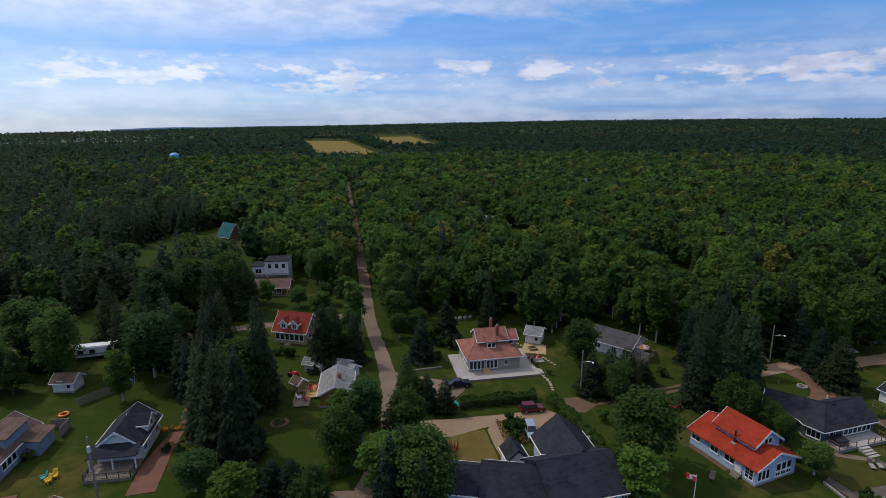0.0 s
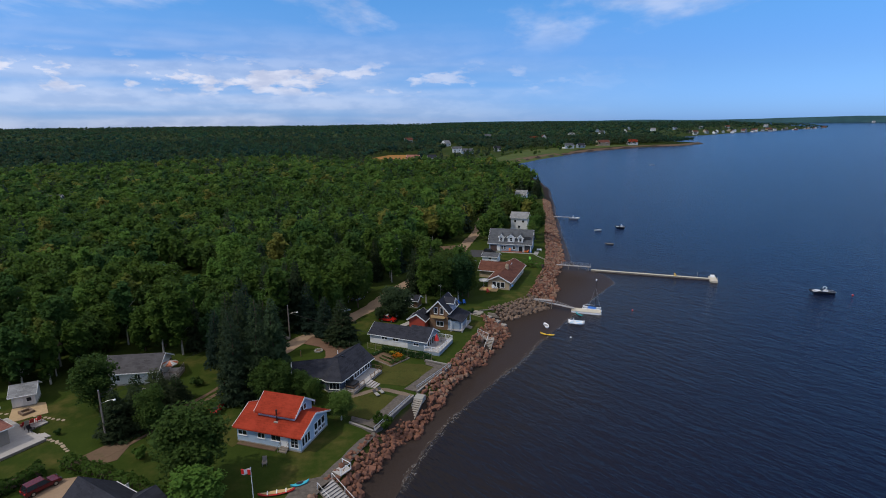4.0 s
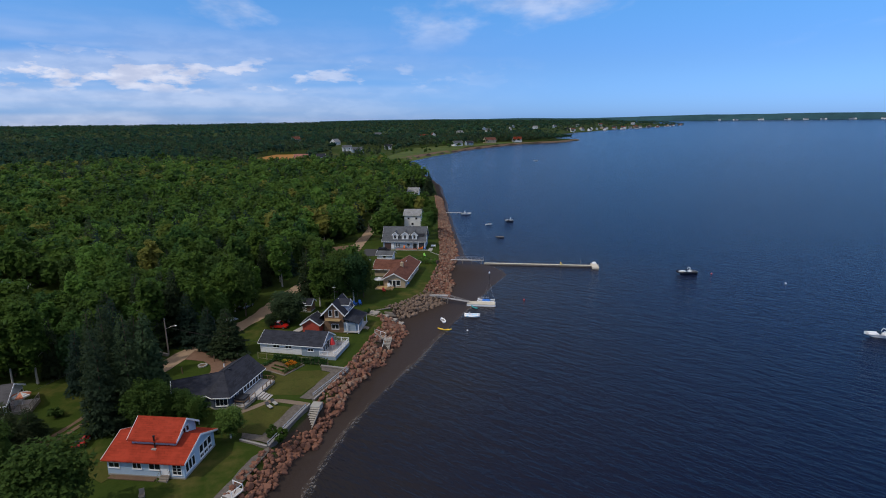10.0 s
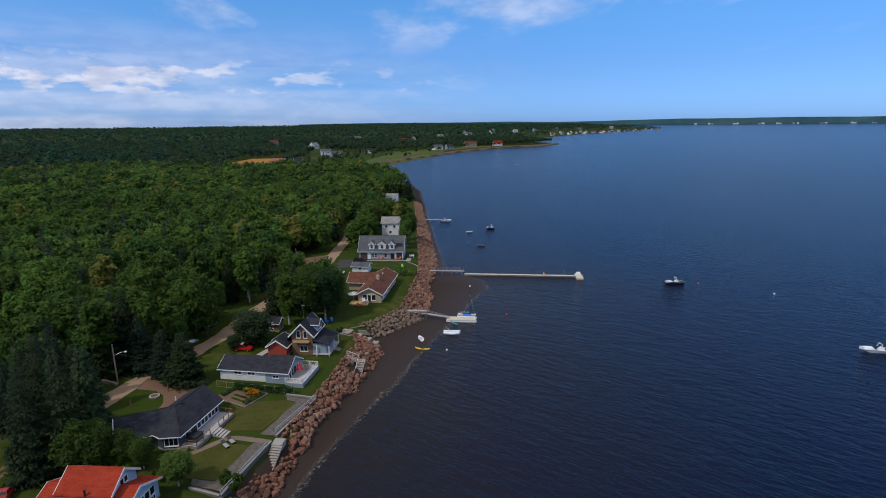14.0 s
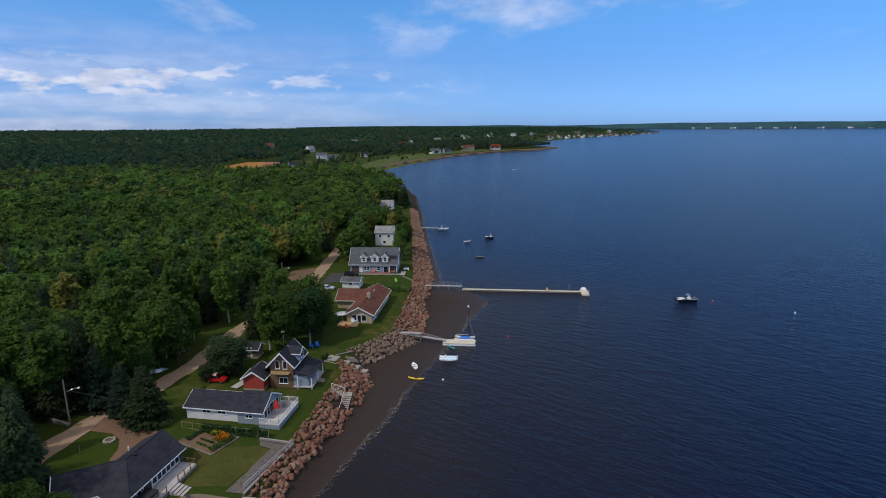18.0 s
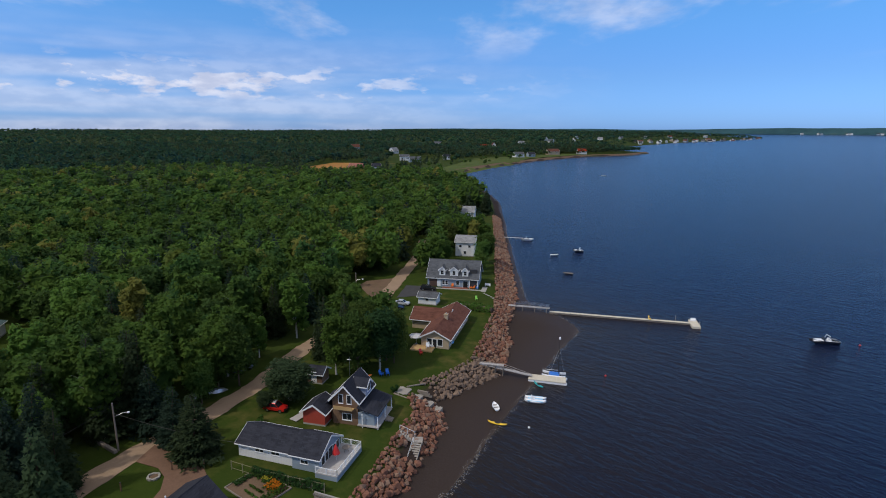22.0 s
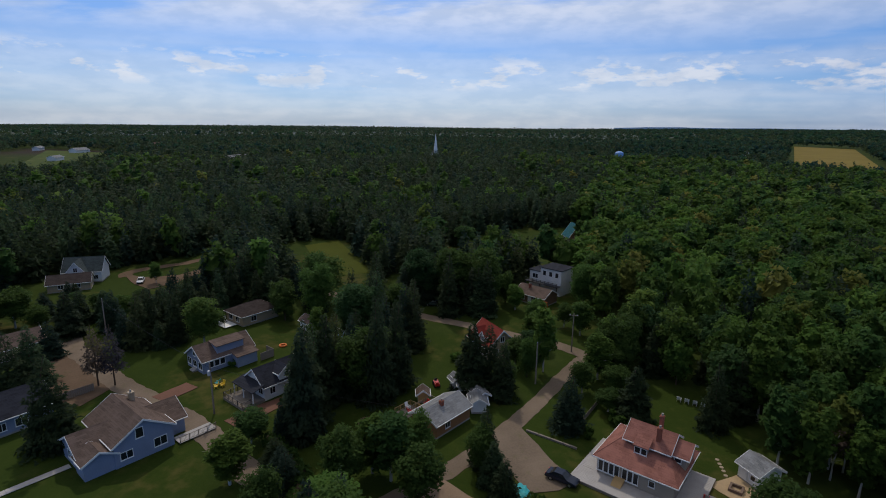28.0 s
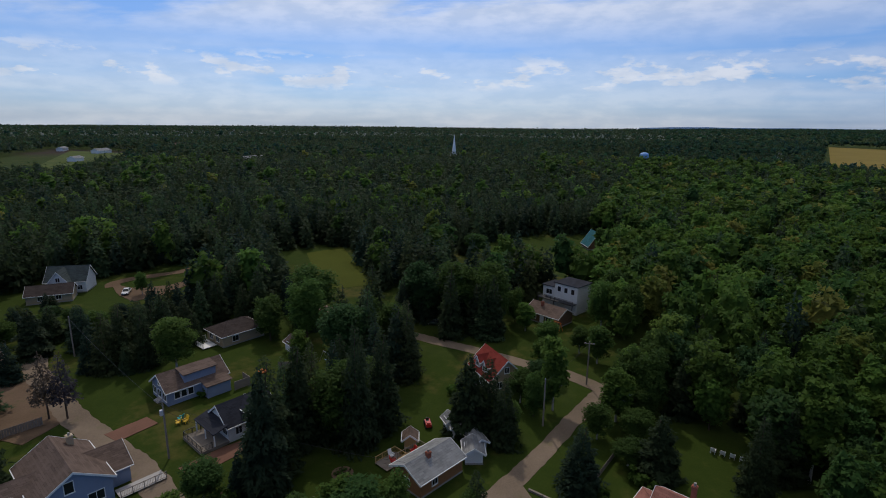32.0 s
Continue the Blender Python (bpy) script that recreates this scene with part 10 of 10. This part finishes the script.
for line, high, label in (([(-108.6, -14.2), (-111.5, -7.5)], 1.6, "grey board fence across a lawn"), ([(-70.4, -42.0), (-78.2, -38.6)], 1.5, "dark board fence beside a gravel parking"), ([(-92.6, 49.0), (-100.0, 51.6), (-110.0, 55.6)], 1.0, "low post fence along a lane")):
    f = thing("fence", label, "fence", line[0][0], line[0][1], GZ)
    for (ax, ay), (bx, by) in zip(line, line[1:]):
        d = math.hypot(bx - ax, by - ay)
        n = int(d / 0.34)
        ang = math.degrees(math.atan2(by - ay, bx - ax))
        for k in range(n):
            u = (k + 0.5) / n
            ob = part("board", boxes((-0.15, -0.02, 0.05, 0.15, 0.02, high)), OLDWOOD, f)
            ob.matrix_basis = pose(ax + (bx - ax) * u - line[0][0], ay + (by - ay) * u - line[0][1], 0, 0, 0, ang)
        part("fence_rail", rods(((ax - line[0][0], ay - line[0][1], high * 0.7), (bx - line[0][0], by - line[0][1], high * 0.7), 0.05), n=4), OLDWOOD, f)
timber = thing("timber_edging", "row of weathered timbers edging a lawn", "timbers", -88.0, 40.4, GZ, 71)
for k in range(4):
    part("timber", boxes((2.2 * k, -0.15, 0, 2.2 * k + 2.1, 0.15, 0.3)), OLDWOOD, timber)


def pad_lounger(x, y, rz, label):
    c = thing("sun_lounger", label, "lounger", x, y, GZ, rz)
    part("pad", boxes((-0.85, -0.3, 0.28, 0.35, 0.3, 0.38)), CONCRETE, c)
    raised = boxes((0.36, -0.3, 0.28, 1.0, 0.3, 0.38))
    for v in raised.verts:
        v.co.z += (v.co.x - 0.36) * 0.5
    part("backrest", raised, DARKTRIM, c)
    for u in (-0.7, 0.6):
        for w in (-0.25, 0.25):
            part("leg", boxes((u - 0.03, w - 0.03, 0, u + 0.03, w + 0.03, 0.279)), DARKTRIM, c)


for x, y, rz, label in ((-22.8, 82.9, 130, "pale padded sun lounger on a lawn"), (-22.2, 84.0, 130, "pale padded sun lounger on a lawn"), (-84.1, 2.0, 40, "pale sun lounger beside a paved drive"), (-83.8, 3.0, 40, "pale sun lounger beside a paved drive")):
    pad_lounger(x, y, rz, label)
pool_float = thing("pool_float", "sky blue inflatable float on a lawn", "pool float", 1.2, 152.6, GZ + 0.02, 30)
fb = bmesh.new()
bmesh.ops.create_icosphere(fb, subdivisions=3, radius=1.0)
for v in fb.verts:
    v.co = Vector((math.copysign(abs(v.co.x) ** 0.6, v.co.x) * 1.25, math.copysign(abs(v.co.y) ** 0.6, v.co.y) * 0.8, 0.26 + v.co.z * 0.26 + 0.25 * max(0, v.co.x) ** 2))
part("cushion", fb, surface("sky_blue_plastic", (0.10, 0.36, 0.72), 0.5), pool_float)
kayak(-15.6, 134.4, GZ + 0.02, 8, ORANGE, "orange kayak lying on grass behind a cottage", 3.2)
ramp = thing("ramp", "pale bare wooden ramp beside a red shed", "ramp", -23.9, 118.6, GZ, 60)
planks(ramp, -1.9, -0.8, 1.9, 0.8, 0.22, DECKWOOD, 0.3)
part("bearer", boxes((-1.8, -0.7, -0.05, 1.8, -0.55, 0.155), (-1.8, 0.55, -0.05, 1.8, 0.7, 0.155)), OLDWOOD, ramp)
for x, y, rz, label in ((-66.0, 79.3, 20, "white gas tank beside a slate roofed house"), (-72.4, 78.6, 70, "white oil tank at a house wall")):
    tank = thing("gas_tank", label, "tank", x, y, GZ, rz)
    shell = lathe([(0.0, -0.65), (0.17, -0.62), (0.27, -0.5), (0.28, 0.0), (0.27, 0.5), (0.17, 0.62), (0.0, 0.65)], 12)
    part("tank_shell", shell, CONCRETE, tank).matrix_basis = pose(0, 0, 0.6, 0, 90, 0)
    for u in (-0.4, 0.4):
        part("cradle", boxes((u - 0.06, -0.3, -0.05, u + 0.06, 0.3, 0.38)), STEEL, tank)
    part("dome", lathe([(0.1, 0.84), (0.1, 0.96), (0.04, 1.0)], 10), STEEL, tank)
upturned = thing("rowing_boat", "upturned grey rowing boat on grass beside a lane", "boat", -42.2, 127.0, GZ + 0.75, 25)
part("hull", hull_mesh(3.4, 1.4, 0.7), STEEL, upturned).matrix_basis = pose(0, 0, 0, 180, 0, 0)
rb = thing("round_bed", "round garden bed of dark soil with low plants", "garden bed", -82.9, 14.3, GZ)
part("soil", prism_z([(1.6 * math.cos(i * 0.3927), 1.6 * math.sin(i * 0.3927)) for i in range(16)], -0.1, 0.12), DIRT, rb)
c = np.stack([rng.uniform(-1, 1, 90), rng.uniform(-1, 1, 90), rng.uniform(0.15, 0.5, 90)], -1)
v, f = leaf_cards(c, np.tile(np.array([[0.0, 0.0, 1.0]]), (90, 1)), 0.2)
p = new("foliage", mesh_of("foliage", v, f, HEDGE))
p.parent = rb

yd = thing("deck", "small fenced timber deck beside a tan cottage", "deck", -87.6, 19.9, GZ, -26)
planks(yd, -2.0, -1.4, 2.0, 1.4, 0.3, OLDWOOD, 0.4)
part("skirt", boxes((-2.0, -1.4, -0.1, 2.0, -1.3, 0.23), (-2.0, -1.3, -0.1, -1.9, 1.4, 0.23)), OLDWOOD, yd)
railing(yd, [(1.9, -1.3), (-1.9, -1.3), (-1.9, 1.3)], 0.3, material=NEWWOOD)
lawn_chair(-87.2, 20.4, GZ + 0.3, 200, RED, "red garden chair on a timber deck")
lawn_chair(-88.4, 19.6, GZ + 0.3, 150, WHITE, "white garden chair on a timber deck")
bt = thing("boat_trailer", "bare galvanised boat trailer on a lawn", "trailer", -32.4, 50.2, GZ, 30)
part("frame", rods(((-1.8, 0, 0.45), (2.4, 0, 0.4), 0.05), ((-1.7, -0.7, 0.45), (0.6, -0.1, 0.45), 0.045), ((-1.7, 0.7, 0.45), (0.6, 0.1, 0.45), 0.045)), STEEL, bt)
part("axle", rods(((-0.8, -0.9, 0.3), (-0.8, 0.9, 0.3), 0.04)), STEEL, bt)
for u in (-0.9, 0.9):
    wheel = part("wheel", rods(((-0.8, u - 0.08, 0.28), (-0.8, u + 0.08, 0.28), 0.28), n=14), RUBBER, bt)
    part("hub", rods(((-0.8, u - 0.09, 0.28), (-0.8, u + 0.09, 0.28), 0.1), n=8), STEEL, wheel)
part("jockey_post", rods(((2.1, 0, 0.0), (2.1, 0, 0.9), 0.04)), STEEL, bt)

VINEWOOD = surface("greenish_trellis_wood", (0.22, 0.205, 0.125), 0.85, vary=0.2, fine=8.0)
trellis = thing("fence", "long low trellis of thin pale rails beside a garden", "trellis", -29.7, 103.2, GZ)
run = [(-29.7, 103.2), (-23.9, 101.0), (-14.8, 98.5)]
for (ax, ay), (bx, by) in zip(run, run[1:]):
    for hgt in (0.3, 1.4):
        part("rail", rods(((ax + 29.7, ay - 103.2, hgt), (bx + 29.7, by - 103.2, hgt), 0.03), n=4), VINEWOOD, trellis)
    n = max(2, round(math.hypot(bx - ax, by - ay) / 1.9))
    for k in range(n + 1):
        px, py = ax + (bx - ax) * k / n + 29.7, ay + (by - ay) * k / n - 103.2
        part("post", boxes((px - 0.05, py - 0.05, -0.1, px + 0.05, py + 0.05, 1.5)), VINEWOOD, trellis)
